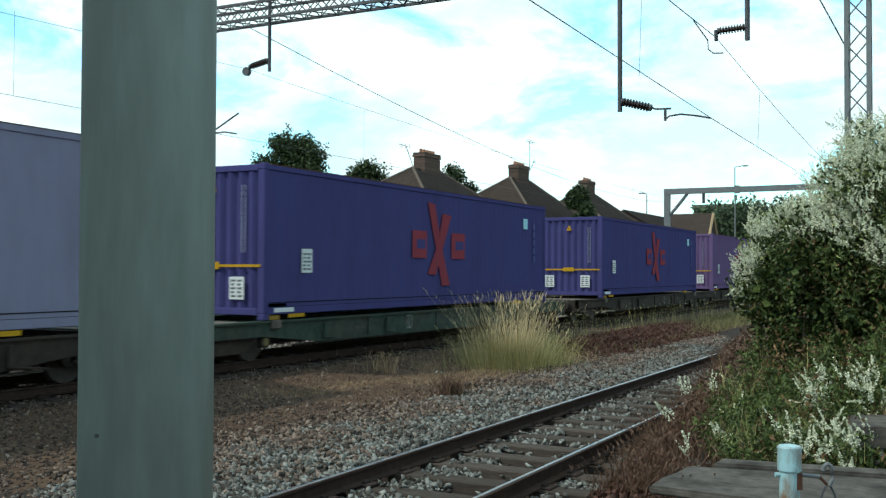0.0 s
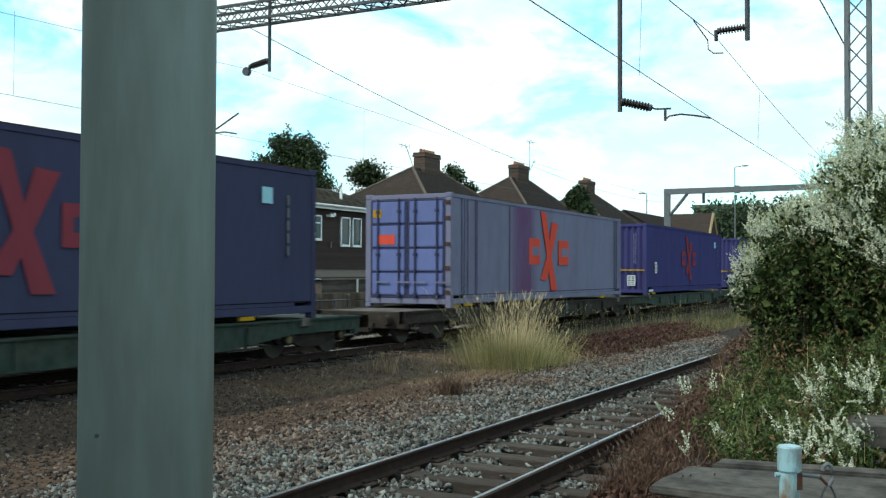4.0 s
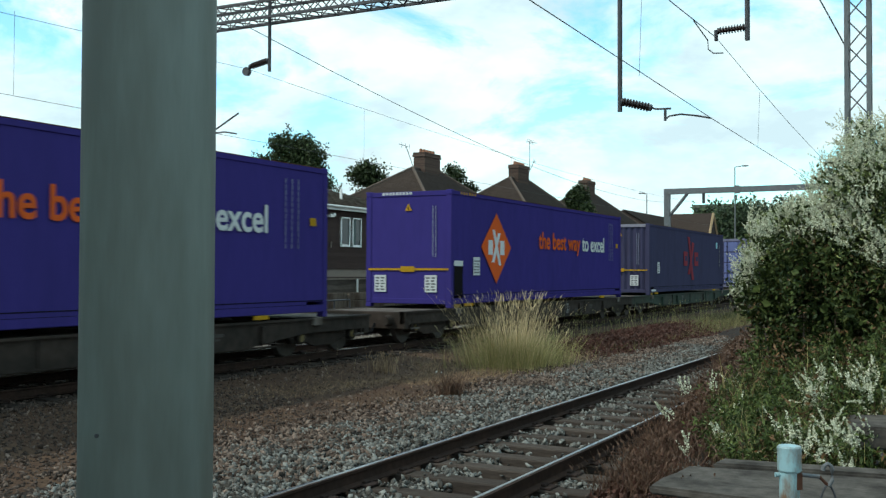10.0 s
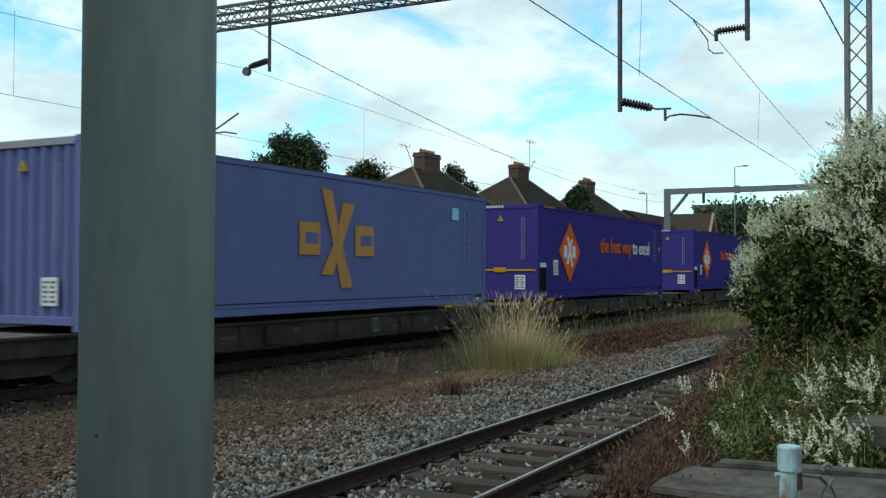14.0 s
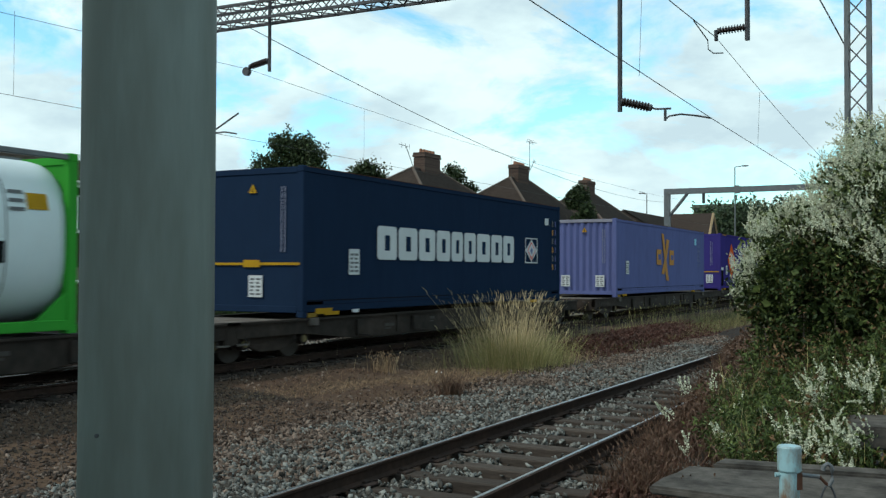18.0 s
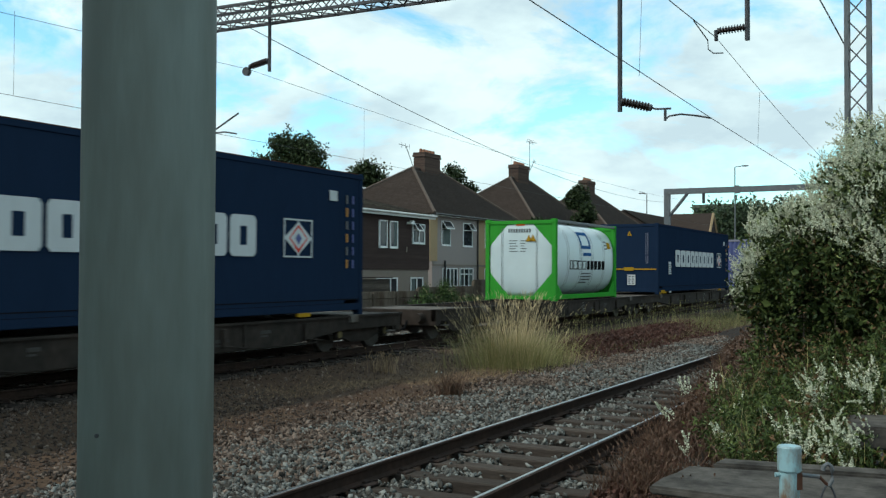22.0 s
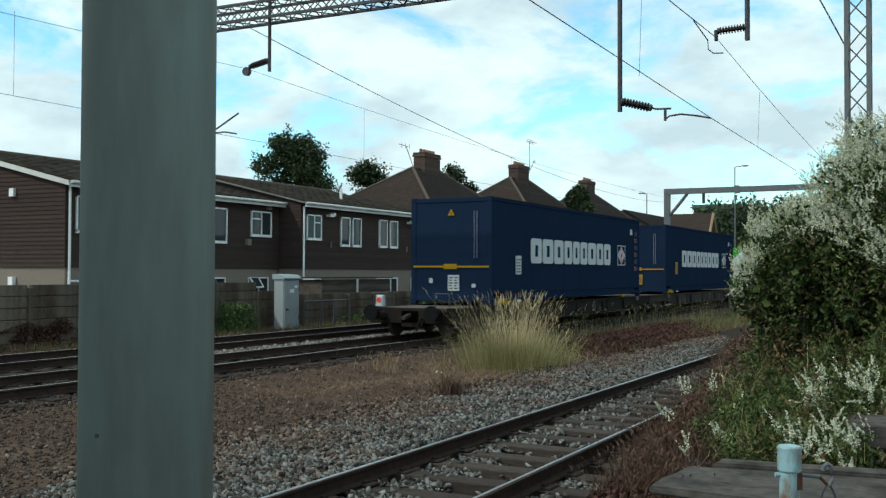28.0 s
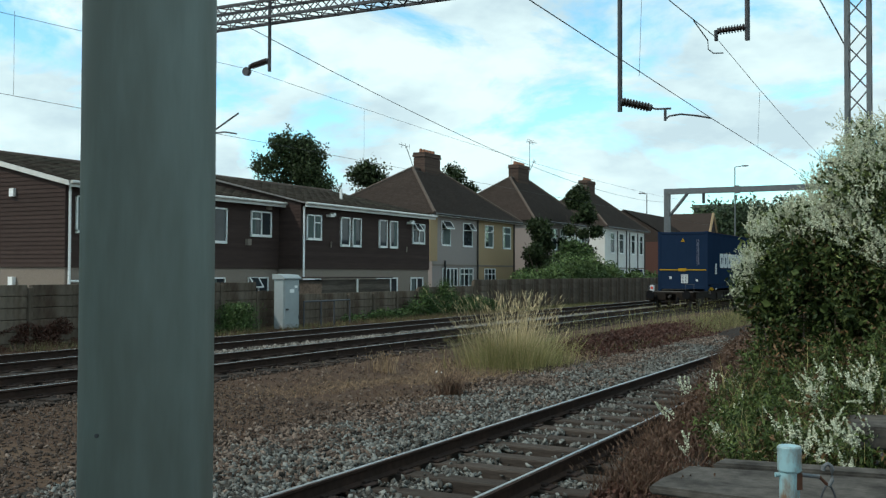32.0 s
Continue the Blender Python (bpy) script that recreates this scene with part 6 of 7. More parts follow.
def diamond_container():
    c = shell_box("purple", False, True, "glossy purple-blue container with an orange diamond and slogan")
    c.scale = (1, 1, 1.025)
    end_marks(c, (-0.81, 0.67), 0.92)
    sign("side_recess", 0.14, 0.62, 0.32, 1.02, BLACK, c, "black recessed panel")
    sign("recess_plate", 0.14, 0.62, 1.03, 1.16, WHITE, c)
    placard(c, 1.24, 0.80, 0.38, 0.46)
    d = flat("diamond", [(2.67, 2.44), (3.64, 1.54), (2.67, 0.58), (1.71, 1.54)], ORANGE, c, "orange diamond with a white mark")
    for pts in ([(2.40, 2.00), (2.54, 2.00), (2.98, 1.06), (2.82, 1.06)], [(2.76, 1.92), (2.92, 1.92), (2.52, 1.14), (2.36, 1.14)],
                [(2.90, 1.72), (3.18, 1.72), (3.18, 1.34), (2.90, 1.34)], [(2.14, 1.72), (2.42, 1.72), (2.42, 1.34), (2.14, 1.34)]):
        part("mark_stroke", prism(pts, 0, C_W + 0.0105, C_W + 0.015), WHITE, d)
    w = lettering("slogan", "the best way", 5.72, 1.58, 0.695, ORANGE, c)
    lettering("slogan", "to excel", 5.72 + w + 0.2, 1.58, 0.695, WHITE, c)
    for i in range(36):
        sign("number_bar", 12.3 + 0.2 * (i % 3), 12.318 + 0.2 * (i % 3), 1.30 + 0.11 * (i // 3), 1.385 + 0.11 * (i // 3), PALE, c)
    sign("warning_mark", 13.1, 13.3, 1.75, 1.9, YELLOW, c)
    for i in range(9):
        part("roof_hatch_mark", box(-0.75 + 0.1 * i, -0.69 + 0.1 * i, -0.012, -0.002, C_H - 0.10, C_H - 0.03), WHITE, c)
    for i in range(6):
        part("roof_hatch_mark", box(C_W + 0.002, C_W + 0.008, 0.5 + 0.16 * i, 0.58 + 0.16 * i, C_H - 0.09, C_H - 0.03), YELLOW, c)
    return c


def crossed_container(colour, mat, label, ribs=True):
    c = shell_box(colour, ribs, colour not in ("blue",), label, WORN if colour == "slate" else None)
    end_marks(c, (-0.72, 0.62))
    placard(c, 1.15, 0.88, 0.34, 0.46, WHITE)
    crossed(c, 6.85, mat, PAINT[colour])
    sign("code_plate", 12.0, 12.3, 2.15, 2.45, paint("pale_cyan_marking_" + colour, (0.30, 0.52, 0.60)), c, "pale blue code plate")
    for i in range(5):
        sign("number_bar", 12.75, 12.83, 1.2 + 0.24 * i, 1.38 + 0.24 * i, GREY_MARK if colour != "blue" else PAINT["powder"], c)
    part("corner_tag", box(C_W, C_W + 0.01, 0.3, 0.9, 0.14, 0.22), WHITE, c)
    return c


def door_container():
    """The lavender container, whose doors face the rear."""
    c = shell_box("lavender", False, True, "chalky lavender container with red mark, rear doors closed")
    for x0, x1 in ((-C_W + 0.16, -0.01), (0.01, C_W - 0.16)):
        d = part("door", box(x0, x1, -0.004, 0.02, 0.24, C_H - 0.16, 0.006), PAINT["slate"], c, "pale blue container door with dark seams")
        for i in range(4):
            z = 0.32 + i * 0.61
            part("door_panel", box(x0 + 0.06, x1 - 0.06, -0.03, -0.004, z, z + 0.55, 0.02), DOOR_BLUE, d)
        for f in (0.22, 0.8):
            x = x0 + (x1 - x0) * f
            r = part("lock_rod", bar((x, -0.06, 0.2), (x, -0.06, C_H - 0.12), 0.022), PAINT["slate"], d, "dark lock rod")
            part("rod_handle", box(x - 0.02, x + 0.34, -0.09, -0.07, 0.62, 0.66), PAINT["lavender"], r)
            for z in (0.3, 1.3, 2.4):
                part("rod_bracket", box(x - 0.05, x + 0.05, -0.07, -0.03, z, z + 0.08), PAINT["slate"], r)
    end_sign("warning_mark", -1.0, -0.75, 2.3, 2.5, YELLOW, c, "yellow warning mark", -0.03)
    end_sign("red_mark", -0.85, -0.35, 1.6, 1.85, RED, c, "red mark", -0.03)
    crossed(c, 6.62, RED, PAINT["lavender"], 1.2, 1.52)
    sign("faded_band", 4.0, 5.15, 0.32, C_H - 0.14, PINK, c, "faded magenta band", lift=0.007)
    for a, b in ((3.6, 3.8), (3.8, 4.0), (5.15, 5.35), (5.35, 5.55)):
        sign("faded_edge", a, b, 0.32, C_H - 0.14, PINK_EDGE if 3.7 < a < 5.3 else PINK_FAINT, c, lift=0.007)
    for z in (0.35, 0.95, 1.55, 2.2, 2.6):
        part("hinge", box(C_W - 0.14, C_W - 0.02, -0.03, -0.004, z, z + 0.10, 0.008), M["rust"], c, "rusty door hinge")
    for y in (0.62, 0.84, 1.42, C_LEN - 0.75, C_LEN - 0.5):
        part("side_seam", box(C_W - 0.004, C_W + 0.003, y - 0.03, y - 0.005, 0.3, C_H - 0.1), PAINT["slate"], c)
    for y in (0.75, 0.95, 1.5, C_LEN - 0.65, C_LEN - 0.45):
        part("side_rib", box(C_W - 0.012, C_W + 0.012, y, y + 0.05, 0.3, C_H - 0.1), PAINT["lavender"], c)
    return c


def powder_container():
    c = shell_box("powder", True, True, "powder-blue container with an amber crossed mark", WORN)
    end_marks(c, (-0.72, 0.62), bar_z=0)
    crossed(c, 6.7, AMBER, PAINT["powder"])
    placard(c, 1.15, 0.85)
    sign("code_plate", 11.75, 12.1, 2.2, 2.5, paint("cyan_plate", (0.25, 0.5, 0.62)), c, "pale cyan code plate")
    for i in range(6):
        sign("number_bar", 12.4, 12.435, 1.2 + 0.22 * i, 1.34 + 0.22 * i, PALE, c)
        sign("number_bar", 12.65, 12.685, 1.2 + 0.22 * i, 1.34 + 0.22 * i, PALE, c)
    return c


def navy_container(small_plates, label, yellow_plate):
    """Navy with a row of nine white letter-sized blocks and a square emblem."""
    c = shell_box("navy", False, True, label)
    c.scale = (1, 1, 1.025)
    end_marks(c, (0.1,) if not yellow_plate else (), 1.0)
    if yellow_plate:
        p = end_sign("data_plate", -0.08, 0.24, 0.38, 0.80, YELLOW, c, "yellow data plate")
        for i in range(3):
            part("text_bar", box(-0.03 + 0.09 * i, 0.01 + 0.09 * i, -0.017, -0.0145, 0.44, 0.74), GREY_MARK, p)
        placard(c, 1.55, 0.82, 0.40, 0.52, YELLOW)
    else:
        placard(c, 1.6, 0.82, 0.40, 0.52)
    if small_plates:
        end_sign("data_plate", -0.66, -0.55, 0.58, 0.71, WHITE, c, "small white data plate")
        end_sign("data_plate", 0.66, 0.77, 0.47, 0.57, WHITE, c, "small white data plate")
    part("lift_plate", box(C_W - 0.02, C_W + 0.006, 0.42, 1.0, 0.06, 0.17), YELLOW, c, "yellow lifting mark")
    part("rail_tag", box(C_W - 0.02, C_W + 0.006, 1.75, 2.0, 0.05, 0.12), WHITE, c)
    y = 2.72
    for i, w in enumerate((0.84, 0.86, 0.80, 0.70, 0.62, 0.66, 0.80, 0.70, 0.72)):
        z0, z1 = 1.14, 1.86
        e = 0.07
        b = flat("name_block", [(y + e, z0), (y + w - e, z0), (y + w, z0 + e), (y + w, z1 - e), (y + w - e, z1), (y + e, z1), (y, z1 - e), (y, z0 + e)], WHITE, c, "white letter-sized block")
        m = PAINT["navy"]
        slots = [(0.38, 0.64, 0.27, 0.73)]
        for a, bb, cc, dd in slots:
            part("block_slot", box(C_W + 0.0095, C_W + 0.0125, y + w * a, y + w * bb, z0 + (z1 - z0) * cc, z0 + (z1 - z0) * dd), m, b)
        y += w + 0.085
    y = 10.93
    e = sign("emblem", y, y + 0.92, 1.14, 1.17, WHITE, c, "white line emblem with a diamond and red centre", lift=0.010)
    for a, b, z0, z1 in ((y, y + 0.92, 1.83, 1.86), (y, y + 0.035, 1.17, 1.83), (y + 0.885, y + 0.92, 1.17, 1.83), (y + 0.44, y + 0.48, 1.17, 1.83)):
        part("emblem_line", box(C_W + 0.004, C_W + 0.010, a, b, z0, z1), WHITE, e)
    part("emblem_diamond", prism([(y + 0.46, 1.19), (y + 0.90, 1.5), (y + 0.46, 1.81), (y + 0.02, 1.5)], 0, C_W + 0.004, C_W + 0.0115), WHITE, e)
    part("emblem_ring", prism([(y + 0.46, 1.22), (y + 0.76, 1.5), (y + 0.46, 1.76), (y + 0.16, 1.5)], 0, C_W + 0.0115, C_W + 0.013), RED, e)
    part("emblem_ring", prism([(y + 0.46, 1.3), (y + 0.72, 1.5), (y + 0.46, 1.70), (y + 0.20, 1.5)], 0, C_W + 0.013, C_W + 0.015), WHITE, e)
    part("emblem_core", prism([(y + 0.46, 1.38), (y + 0.56, 1.5), (y + 0.46, 1.60), (y + 0.36, 1.5)], 0, C_W + 0.015, C_W + 0.017), PAINT["powder"], e)
    sign("code_mark", 12.45, 12.72, 2.28, 2.48, WHITE, c)
    for i in range(6):
        sign("number_bar", 13.05, 13.12, 0.95 + 0.26 * i, 1.12 + 0.26 * i, GREY_MARK if i % 2 else AMBER, c)
        sign("number_bar", 13.28, 13.34, 0.95 + 0.26 * i, 1.12 + 0.26 * i, PAINT["powder"], c)
    return c


def tank_container():
    """A white tank in a bright green 20-foot frame."""
    L, w, h = 6.06, 1.22, 2.591
    c = thing("tank_container", (0, 0, 0), "white tank container in a bright green steel frame", "tank container", "containers on the train")
    green = paint("bright_green_paint", (0.04, 0.27, 0.035), (0.03, 0.15, 0.03), 0.35)
    white = surface("white_tank_cladding", (0.50, 0.585, 0.60), rough=0.35, vary=0.04, grain=2, stain=(0.5, 0.55, 0.55), stain_scale=0.9, stain_amount=0.3, bump=0.02)
    for x in (-1, 1):
        for y in (0.08, L - 0.08):
            part("corner_post", box(x * (w - 0.07) - 0.07, x * (w - 0.07) + 0.07, y - 0.08, y + 0.08, 0, h, 0.012), green, c)
            for z in (0.0, h - 0.12):
                part("corner_casting", box(x * (w - 0.085) - 0.09, x * (w - 0.085) + 0.09, y - 0.09, y + 0.09, z, z + 0.12, 0.012), green, c)
        part("bottom_rail", box(x * (w - 0.06) - 0.06, x * (w - 0.06) + 0.06, 0.1, L - 0.1, 0.05, 0.2, 0.01), green, c)
        part("top_rail", box(x * (w - 0.05) - 0.04, x * (w - 0.05) + 0.04, 0.1, L - 0.1, h - 0.1, h - 0.02, 0.01), M["steel"], c)
        for y, s in ((0.12, 1), (L - 0.12, -1)):
            part("gusset", prism([(y, 0.2), (y + s * 0.55, 0.2), (y, 0.62)], 0, x * (w - 0.06) - 0.03, x * (w - 0.06) + 0.03), green, c)
    for y in (0.06, L - 0.06):
        part("end_beam", box(-w + 0.1, w - 0.1, y - 0.05, y + 0.05, h - 0.16, h - 0.04, 0.01), green, c)
        part("end_beam", box(-w + 0.1, w - 0.1, y - 0.05, y + 0.05, 0.04, 0.16, 0.01), green, c)
        for x in (-1, 1):
            part("corner_gusset", prism([(x * (w - 0.12), 0.16), (x * (w - 0.80), 0.16), (x * (w - 0.12), 0.92)], 1, y - 0.025, y + 0.025), green, c)
            part("corner_gusset", prism([(x * (w - 0.12), h - 0.16), (x * (w - 0.78), h - 0.16), (x * (w - 0.12), h - 0.88)], 1, y - 0.025, y + 0.025), green, c)
    # tank barrel with rounded corners and domed ends
    def ring(r, y, n=48, p=2.8):
        return [(math.copysign(abs(math.cos(a)) ** (2 / p), math.cos(a)) * r * 1.16, y, 1.33 + math.copysign(abs(math.sin(a)) ** (2 / p), math.sin(a)) * r * 1.2) for a in [2 * math.pi * i / n for i in range(n)]]
    prof = [(0.55, 0.03), (0.88, 0.036), (0.95, 0.07), (0.99, 0.16), (1.0, 0.3), (1.0, L - 0.3), (0.99, L - 0.16), (0.95, L - 0.07), (0.88, L - 0.036), (0.55, L - 0.03)]
    bm = bmesh.new()
    rings = [[bm.verts.new(q) for q in ring(r, y)] for r, y in prof]
    for a, b in zip(rings, rings[1:]):
        for i in range(48):
            f = bm.faces.new((a[i], a[(i + 1) % 48], b[(i + 1) % 48], b[i]))
            f.smooth = True
    bm.faces.new(rings[0][::-1])
    bm.faces.new(rings[-1])
    bmesh.ops.recalc_face_normals(bm, faces=bm.faces[:])
    tank = part("tank", bm, white, c, "white rounded tank")
    for y in (1.17, 2.36, 3.52, 4.72):
        for off in (0.0, 0.16):
            bm = bmesh.new()
            a = [bm.verts.new(q) for q in ring(1.004, y + off)]
            b = [bm.verts.new(q) for q in ring(1.004, y + off + 0.025)]
            for i in range(48):
                bm.faces.new((a[i], a[(i + 1) % 48], b[(i + 1) % 48], b[i]))
            part("cladding_band", bm, M["steel"], tank, "thin steel cladding band")
    for x in (-0.66, -0.61, 0.54, 0.59):
        part("end_band", box(x, x + 0.008, 0.022, 0.045, 0.32, 2.32), M["steel"], tank)
    bluem = paint("blue_marking", (0.03, 0.10, 0.25))

    def wrap(a, b, z0, z1):
        """A thin marking bent round the barrel's near side."""
        n, p = 5, 2.8
        def out(z, lift):
            k = min(1.0, abs(z - 1.33) / 1.2)
            return 1.16 * (1 - k ** p) ** (1 / p) + lift
        zs = [z0 + (z1 - z0) * i / n for i in range(n + 1)]
        bm = bmesh.new()
        grid = [[bm.verts.new((out(z, lift), yy, z)) for yy in (a, b)] for lift in (0.004, 0.012) for z in zs]
        for i in range(n):
            bm.faces.new((grid[n + 1 + i][0], grid[n + 1 + i][1], grid[n + 2 + i][1], grid[n + 2 + i][0]))
            for j in (0, 1):
                bm.faces.new((grid[i][j], grid[i + 1][j], grid[n + 2 + i][j], grid[n + 1 + i][j]))
        for i in (0, n):
            bm.faces.new((grid[i][0], grid[i][1], grid[n + 1 + i][1], grid[n + 1 + i][0]))
        bmesh.ops.recalc_face_normals(bm, faces=bm.faces[:])
        return bm

    for a, b, z0, z1 in ((2.5, 3.45, 2.16, 2.27), (2.5, 3.45, 1.70, 1.81), (2.5, 2.62, 1.81, 2.16), (3.33, 3.45, 1.81, 2.16), (2.66, 3.45, 1.46, 1.57)):
        part("emblem_bar", wrap(a, b, z0, z1), bluem, tank)
    y = 1.42
    for i, w2 in enumerate((0.24, 0.36, 0.36, 0.34, 0.26, 0.28, 0.32, 0.34, 0.30)):
        heavy = i > 3
        z0, z1 = 1.0, 1.30
        if heavy:
            part("name_block", wrap(y + 0.03, y + w2, z0, z1), BLACK, tank, "dark letter-sized block")
        else:
            for a, b, cc, d in ((y, y + w2, z1 - 0.03, z1), (y, y + w2, z0, z0 + 0.03), (y, y + 0.03, z0 + 0.03, z1 - 0.03), (y + w2 - 0.03, y + w2, z0 + 0.03, z1 - 0.03)):
                part("name_block", wrap(a, b, cc, d), BLACK, tank)
        y += w2 + 0.08
    for i in range(4):
        part("text_bar", wrap(2.55 + 0.06 * (i == 2), 3.45 - 0.2 * (i == 3), 0.84 - 0.1 * i, 0.89 - 0.1 * i), GREY_MARK, tank)
    for i in range(9):
        part("number_bar", box(-0.42 + 0.09 * i, -0.37 + 0.09 * i, 0.02, 0.032, 2.17, 2.29), GREY_MARK, tank)
    for i in range(5):
        part("text_bar", box(-0.38, -0.10 - 0.06 * (i % 2), 0.02, 0.032, 1.90 - 0.085 * i, 1.92 - 0.085 * i), GREY_MARK, tank)
        part("text_bar", box(0.0, 0.22 - 0.05 * (i % 3), 0.02, 0.032, 1.90 - 0.085 * i, 1.92 - 0.085 * i), GREY_MARK, tank)
    for x in (0.30, 0.44):
        part("warning_triangle", prism([(x - 0.11, 1.88), (x + 0.11, 1.88), (x, 2.10)], 1, 0.0, 0.016), YELLOW, tank, "yellow hazard triangle")
    part("end_label", box(-0.15, 0.15, 0.02, 0.032, 2.39, 2.46), ORANGE, tank)
    part("hazard_panel", wrap(5.25, 5.6, 1.75, 1.98), YELLOW, tank, "yellow hazard panel")
    for i in range(3):
        part("text_bar", wrap(4.95, 5.2, 1.72 + 0.12 * i, 1.77 + 0.12 * i), GREY_MARK, tank)
    part("walkway", box(-0.5, 0.25, 0.2, L - 0.2, h - 0.07, h - 0.03), M["steel"], c, "grey top walkway")
    part("manhole", bar((0, L / 2, 2.45), (0, L / 2, 2.56), 0.25, sides=16), M["steel"], c)
    return c


# ---- wagons ----
WAGON_GREY = surface("dirty_wagon_grey", (0.026, 0.022, 0.019), rough=0.85, vary=0.35, grain=5, stain=(0.052, 0.040, 0.033), stain_scale=1.2, stain_amount=0.7, bump=0.15)
WAGON_GREEN = surface("dirty_wagon_green", (0.030, 0.046, 0.037), rough=0.85, vary=0.35, grain=5, stain=(0.050, 0.041, 0.033), stain_scale=1.2, stain_amount=0.6, bump=0.15)
CAP_YELLOW = surface("grimy_yellow_paint", (0.10, 0.075, 0.02), rough=0.8, vary=0.3, grain=12, stain=(0.04, 0.03, 0.02), stain_scale=5.0, bump=0.1)
STENCIL = surface("worn_stencil", (0.055, 0.052, 0.048), rough=0.85, vary=0.3, grain=9, bump=0)
# deck steel is paler than the sills, with brown stains
DECK = surface("pale_steel_deck", (0.11, 0.10, 0.09), rough=0.85, vary=0.3, grain=4, stain=(0.06, 0.045, 0.036), stain_scale=1.5, stain_amount=0.8, bump=0.15)
WHEEL = surface("dark_wheel_steel", (0.045, 0.037, 0.032), rough=0.7, metal=0.4, vary=0.3, grain=12, bump=0.1)
DECK_Z = 0.76


def wagon(mat, label, mark=8.2):
    """Half of a twin container flat. Origin at rail level under the container's rear end."""
    w = thing("container_wagon", (0, 0, 0), label, "railway wagon", "wagons of the train")
    y0, y1 = -2.25, C_LEN + 1.65
    for x in (-1, 1):
        a, b = sorted((x * 1.08, x * 1.22))
        part("side_sill", prism([(y0, DECK_Z - 0.30), (y0 + 2.3, DECK_Z - 0.30), (y0 + 4.2, DECK_Z - 0.49), (y1 - 4.2, DECK_Z - 0.49), (y1 - 2.3, DECK_Z - 0.30), (y1, DECK_Z - 0.30), (y1, DECK_Z - 0.02), (y0, DECK_Z - 0.02)], 0, a, b), mat, w)
        part("sill_flange", box(min(x * 1.05, x * 1.27), max(x * 1.05, x * 1.27), y0, y1, DECK_Z - 0.05, DECK_Z - 0.012), mat, w)
        for y in (3.6, 6.7, 9.8):
            part("sill_rib", box(min(x * 1.2, x * 1.25), max(x * 1.2, x * 1.25), y, y + 0.06, DECK_Z - 0.44, DECK_Z - 0.05), mat, w)
    for y in (y0, y1 - 0.2):
        part("headstock", box(-1.22, 1.22, y, y + 0.2, DECK_Z - 0.42, DECK_Z - 0.02, 0.02), mat, w)
    for i in range(9):
        y = 0.2 + i * (C_LEN - 0.4) / 8
        part("cross_member", box(-1.08, 1.08, y - 0.08, y + 0.08, DECK_Z - 0.3, DECK_Z - 0.03), mat, w)
    for a, b in ((y0 + 0.2, -0.1), (C_LEN + 0.1, y1 - 0.2)):
        k = max(2, round((b - a) / 0.48))
        for i in range(k):
            ya, yb = a + (b - a) * i / k, a + (b - a) * (i + 1) / k - 0.09
            part("deck_plate", box(-1.12, 1.12, ya, yb, DECK_Z - 0.06, DECK_Z - 0.022, 0.006), DECK, w, "pale grey steel deck plate")
    for y, s in ((y0, -1), (y1, 1)):
        for x in (-0.8, 0.8):
            part("buffer_housing", bar((x, y, DECK_Z - 0.22), (x, y + s * 0.22, DECK_Z - 0.22), 0.13, 0.11, 12), mat, w)
        part("brake_hose", chain([(0.4, y, DECK_Z - 0.3), (0.42, y + s * 0.16, DECK_Z - 0.48), (0.4, y + s * 0.28, DECK_Z - 0.5)], 0.028), BLACK, w)
        g = part("end_step", box(1.12, 1.26, y - s * 0.45 - 0.16, y - s * 0.45 + 0.16, 0.34, 0.37), DECK, w, "worn steel foot step")
        for q in (-0.13, 0.13):
            part("step_hanger", box(1.2, 1.225, y - s * 0.45 + q - 0.015, y - s * 0.45 + q + 0.015, 0.37, DECK_Z - 0.05), mat, g)
    part("centre_sill", box(-0.25, 0.25, y0, y1, DECK_Z - 0.5, DECK_Z - 0.1), mat, w)
    for cy in (mark,):
        bm = bmesh.new()
        n = 20
        for shift in (-0.05, 0.05):
            a, b = [[bm.verts.new((1.227 + 0.002 * (shift > 0), cy + shift + math.cos(2 * math.pi * i / n) * (r * 0.62 - 0.004), DECK_Z - 0.24 + math.sin(2 * math.pi * i / n) * r)) for i in range(n)] for r in (0.155, 0.138)]
            for i in range(n):
                bm.faces.new((a[i], a[(i + 1) % n], b[(i + 1) % n], b[i]))
        part("round_mark", bm, RING_MARK, w, "pale round mark of two thin rings")
    for y, wide, z in ((8.9, 0.5, 0.34), (10.3, 0.3, 0.24), (3.1, 0.4, 0.30), (5.2, 0.22, 0.22)):
        m = part("data_mark", box(1.224, 1.23, y, y + wide, DECK_Z - z, DECK_Z - z + 0.06), STENCIL, w, "worn grey data marks")
        part("mark_line", box(1.224, 1.23, y, y + wide * 0.7, DECK_Z - z - 0.06, DECK_Z - z - 0.03), STENCIL, m)
    for y in (1.9, 4.3, 9.2, 11.6):
        s = part("lever_bracket", box(1.22, 1.30, y, y + 0.10, DECK_Z - 0.42, DECK_Z - 0.10, 0.01), mat, w)
        part("lever", bar((1.29, y + 0.05, DECK_Z - 0.40), (1.29, y + 0.62, DECK_Z - 0.46), 0.014, sides=6), mat, s)
    for y in (0.35, C_LEN - 0.35):
        part("spigot", box(1.20, 1.29, y - 0.14, y + 0.14, DECK_Z - 0.16, DECK_Z - 0.006, 0.012), DECK, w, "worn container spigot bracket")
    part("brake_cylinder", bar((0.72, 6.1, 0.36), (0.72, 6.9, 0.36), 0.17, sides=14), WAGON_GREY, w)
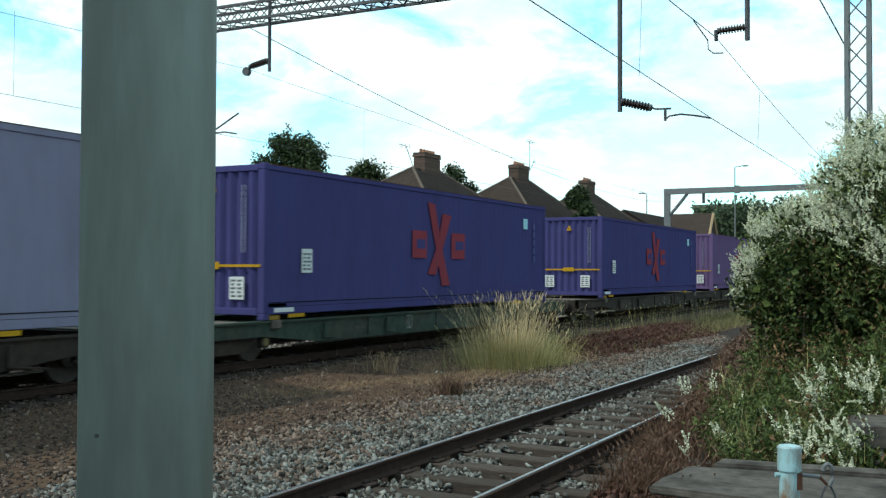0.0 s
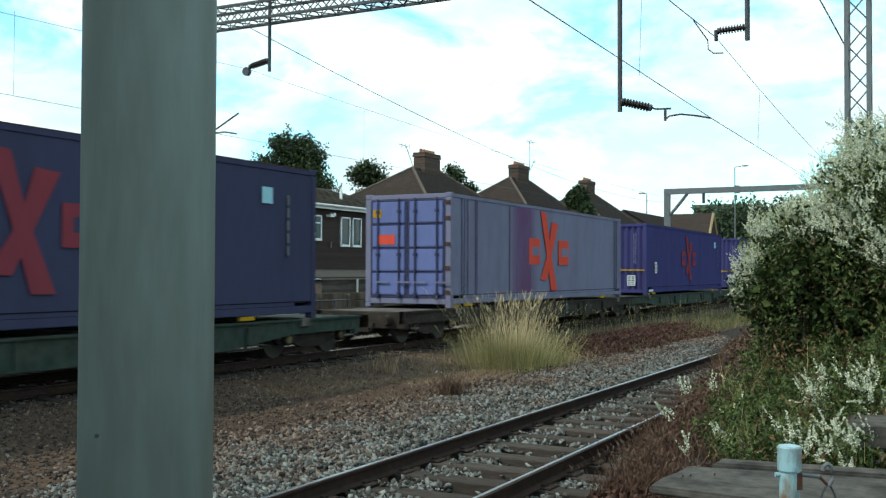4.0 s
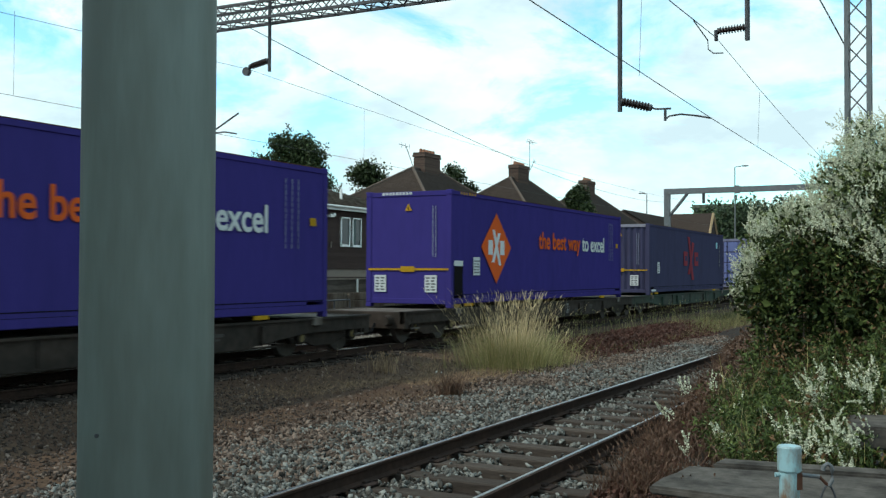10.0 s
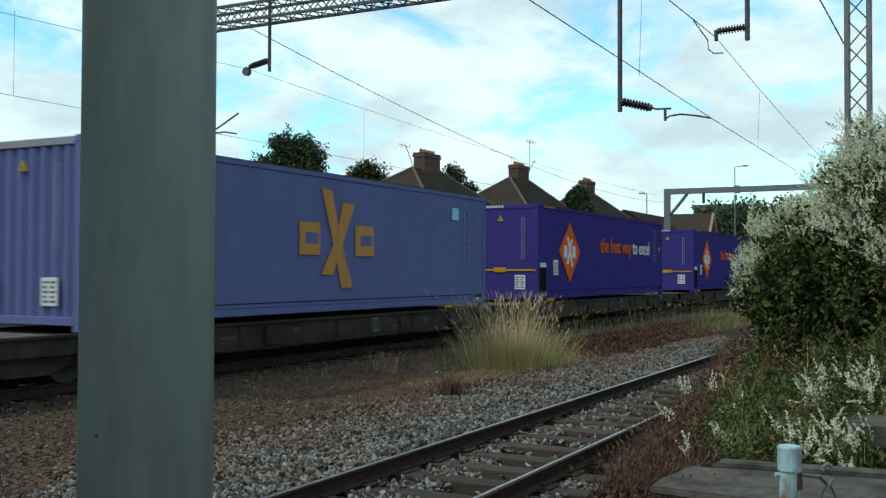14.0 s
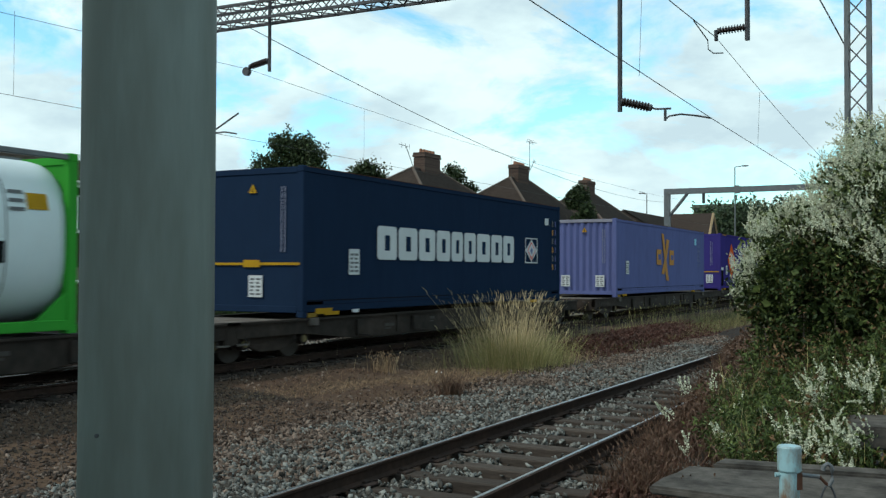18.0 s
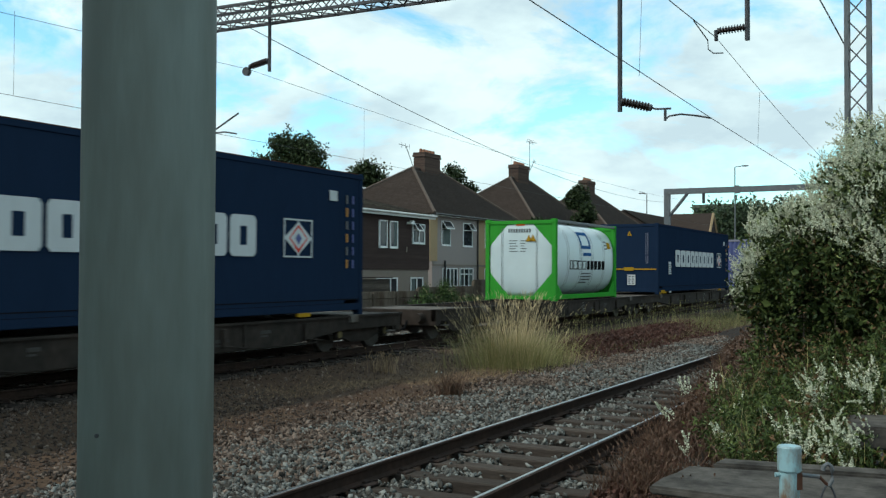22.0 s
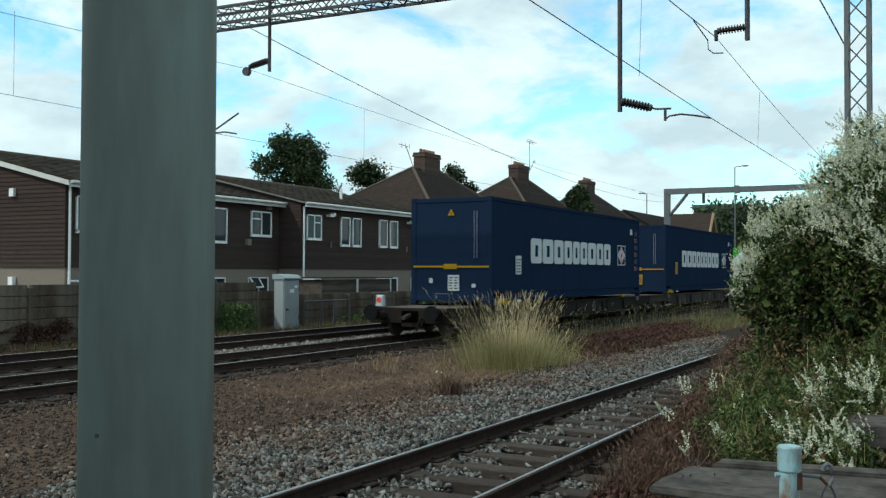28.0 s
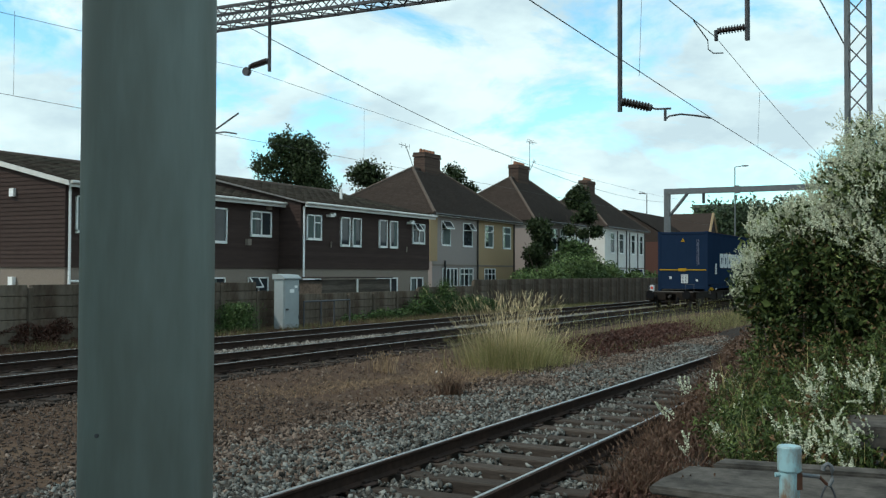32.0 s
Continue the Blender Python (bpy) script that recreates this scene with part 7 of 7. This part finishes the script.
    part("air_tank", bar((0.80, 8.0, 0.33), (0.80, 9.3, 0.33), 0.15, sides=14), WAGON_GREY, w)
    part("brake_rod", bar((1.0, 1.2, 0.24), (1.0, 12.4, 0.24), 0.02, sides=6), WHEEL, w)
    for by in (-0.75, C_LEN + 0.15):
        b = part("bogie", box(-1.0, 1.0, by - 0.15, by + 0.15, 0.28, 0.55, 0.02), WAGON_GREY, w, "dark cast bogie")
        for x in (-1, 1):
            part("bogie_frame", prism([(by - 1.25, 0.42), (by - 1.1, 0.26), (by - 0.7, 0.30), (by - 0.35, 0.18), (by + 0.35, 0.18), (by + 0.7, 0.30), (by + 1.1, 0.26), (by + 1.25, 0.42), (by + 0.9, 0.56), (by - 0.9, 0.56)], 0, x * 1.02 - 0.06, x * 1.02 + 0.06), WAGON_GREY, b)
        for wy in (by - 0.9, by + 0.9):
            part("axle", bar((-1.05, wy, 0.365), (1.05, wy, 0.365), 0.07), WHEEL, b)
            for x in (-1, 1):
                part("wheel", bar((x * 0.69, wy, 0.365), (x * 0.815, wy, 0.365), 0.365, sides=28), WHEEL, b)
                part("axle_box", bar((x * 1.04, wy, 0.365), (x * 1.17, wy, 0.365), 0.12, sides=12), WAGON_GREY, b)
                part("axle_cap", bar((x * 1.17, wy, 0.365), (x * 1.185, wy, 0.365), 0.075, sides=12), CAP_YELLOW, b, "dull yellow axle cap")
                for s in (-0.2, 0.2):
                    part("spring", bar((x * 1.04, wy + s, 0.36), (x * 1.04, wy + s, 0.56), 0.065, sides=8), WHEEL, b)
    return w


def tail_gear(w):
    """Buffers, coupling and tail lamp on the last wagon's rear end."""
    for x in (-0.87, 0.87):
        bf = part("buffer", bar((x, -2.27, 0.62), (x, -2.7, 0.62), 0.09, sides=12), BLACK, w, "round black buffer")
        part("buffer_head", bar((x, -2.7, 0.62), (x, -2.76, 0.62), 0.2, sides=18), BLACK, bf)
    part("coupling_hook", bar((0, -2.27, 0.55), (0, -2.6, 0.5), 0.06), WHEEL, w)
    part("brake_pipe", chain([(0.35, -2.27, 0.5), (0.36, -2.45, 0.35), (0.32, -2.5, 0.18)], 0.03), BLACK, w)
    for x in (-1, 1):
        part("handrail", chain([(x * 1.1, -2.2, DECK_Z), (x * 1.1, -2.2, DECK_Z + 0.35), (x * 0.7, -2.2, DECK_Z + 0.35), (x * 0.7, -2.2, DECK_Z)], 0.018), mat_rail, w)
    lamp = part("tail_lamp", box(-1.02, -0.82, -2.26, -2.1, DECK_Z + 0.0, DECK_Z + 0.30, 0.02), WHITE, w, "white tail lamp with a red lens")
    part("lens", bar((-0.92, -2.262, DECK_Z + 0.17), (-0.92, -2.275, DECK_Z + 0.17), 0.07, sides=14), RED, lamp)


mat_rail = M["dark_steel"]


def build_train():
    """Every container and wagon, with its place along the train."""
    moving = []
    diamond = diamond_container()
    blue = crossed_container("blue", DULL_RED, "blue container with ribbed end and faded red crossed mark")
    slate = crossed_container("slate", DULL_RED, "faded slate-blue container with a red crossed mark")
    violet = crossed_container("violet", DULL_RED, "faded violet container with a dull red mark")
    lavender = door_container()
    powder = powder_container()
    navy = navy_container(False, "navy blue container with white name blocks and square emblem", False)
    navy_last = navy_container(True, "navy blue container on the tail wagon, with small white plates", False)
    navy_y = navy_container(False, "navy blue container with yellow data plates and white blocks", True)
    tank = tank_container()
    grey = wagon(WAGON_GREY, "dirty dark grey container flat wagon on two bogies")
    green = wagon(WAGON_GREEN, "dirty green container flat wagon on two bogies", 5.4)
    # tail wagon's colour is darkened to stand for shade where the sun hits
    last = wagon(surface("shaded_tail_wagon", (0.016, 0.013, 0.011), rough=0.95, vary=0.3, grain=5, stain=(0.03, 0.023, 0.018), stain_scale=1.2, bump=0.15), "dirty tail wagon with shade in its colour, buffers and lamp", 8.4)
    tail_gear(last)
    used = set()

    def place(ob, off, z):
        if ob in used:
            ob = copy_thing(ob, pose(NEAR_X, off, z))
        used.add(ob)
        ob.location = (NEAR_X, off, z)
        moving.append((ob, off, z))

    load = ((-57.0, navy_last, last), (-39.45, navy_y, grey), (-2.85, navy, grey), (16.6, powder, grey), (34.0, diamond, grey), (53.15, diamond, grey),
            (70.62, slate, green), (90.15, lavender, grey), (107.25, blue, green), (126.3, blue, grey), (143.5, violet, grey))
    for off, box_thing, flat_wagon in load:
        place(flat_wagon, off, 0.0)
        place(box_thing, off, DECK_Z)
    place(grey, -20.1, 0.0)
    place(tank, -14.42, DECK_Z)
    return moving


TRAIN = build_train()


def motions():
    """The train runs past at an even pace."""
    times = [0.0, 4.0, 8.0, 12.0, 16.0, 20.0, 24.0, 28.0, 32.0]
    for ob, off, z in TRAIN:
        walk(ob, [(t, pose(NEAR_X, off + run(t), z)) for t in times])


motions()
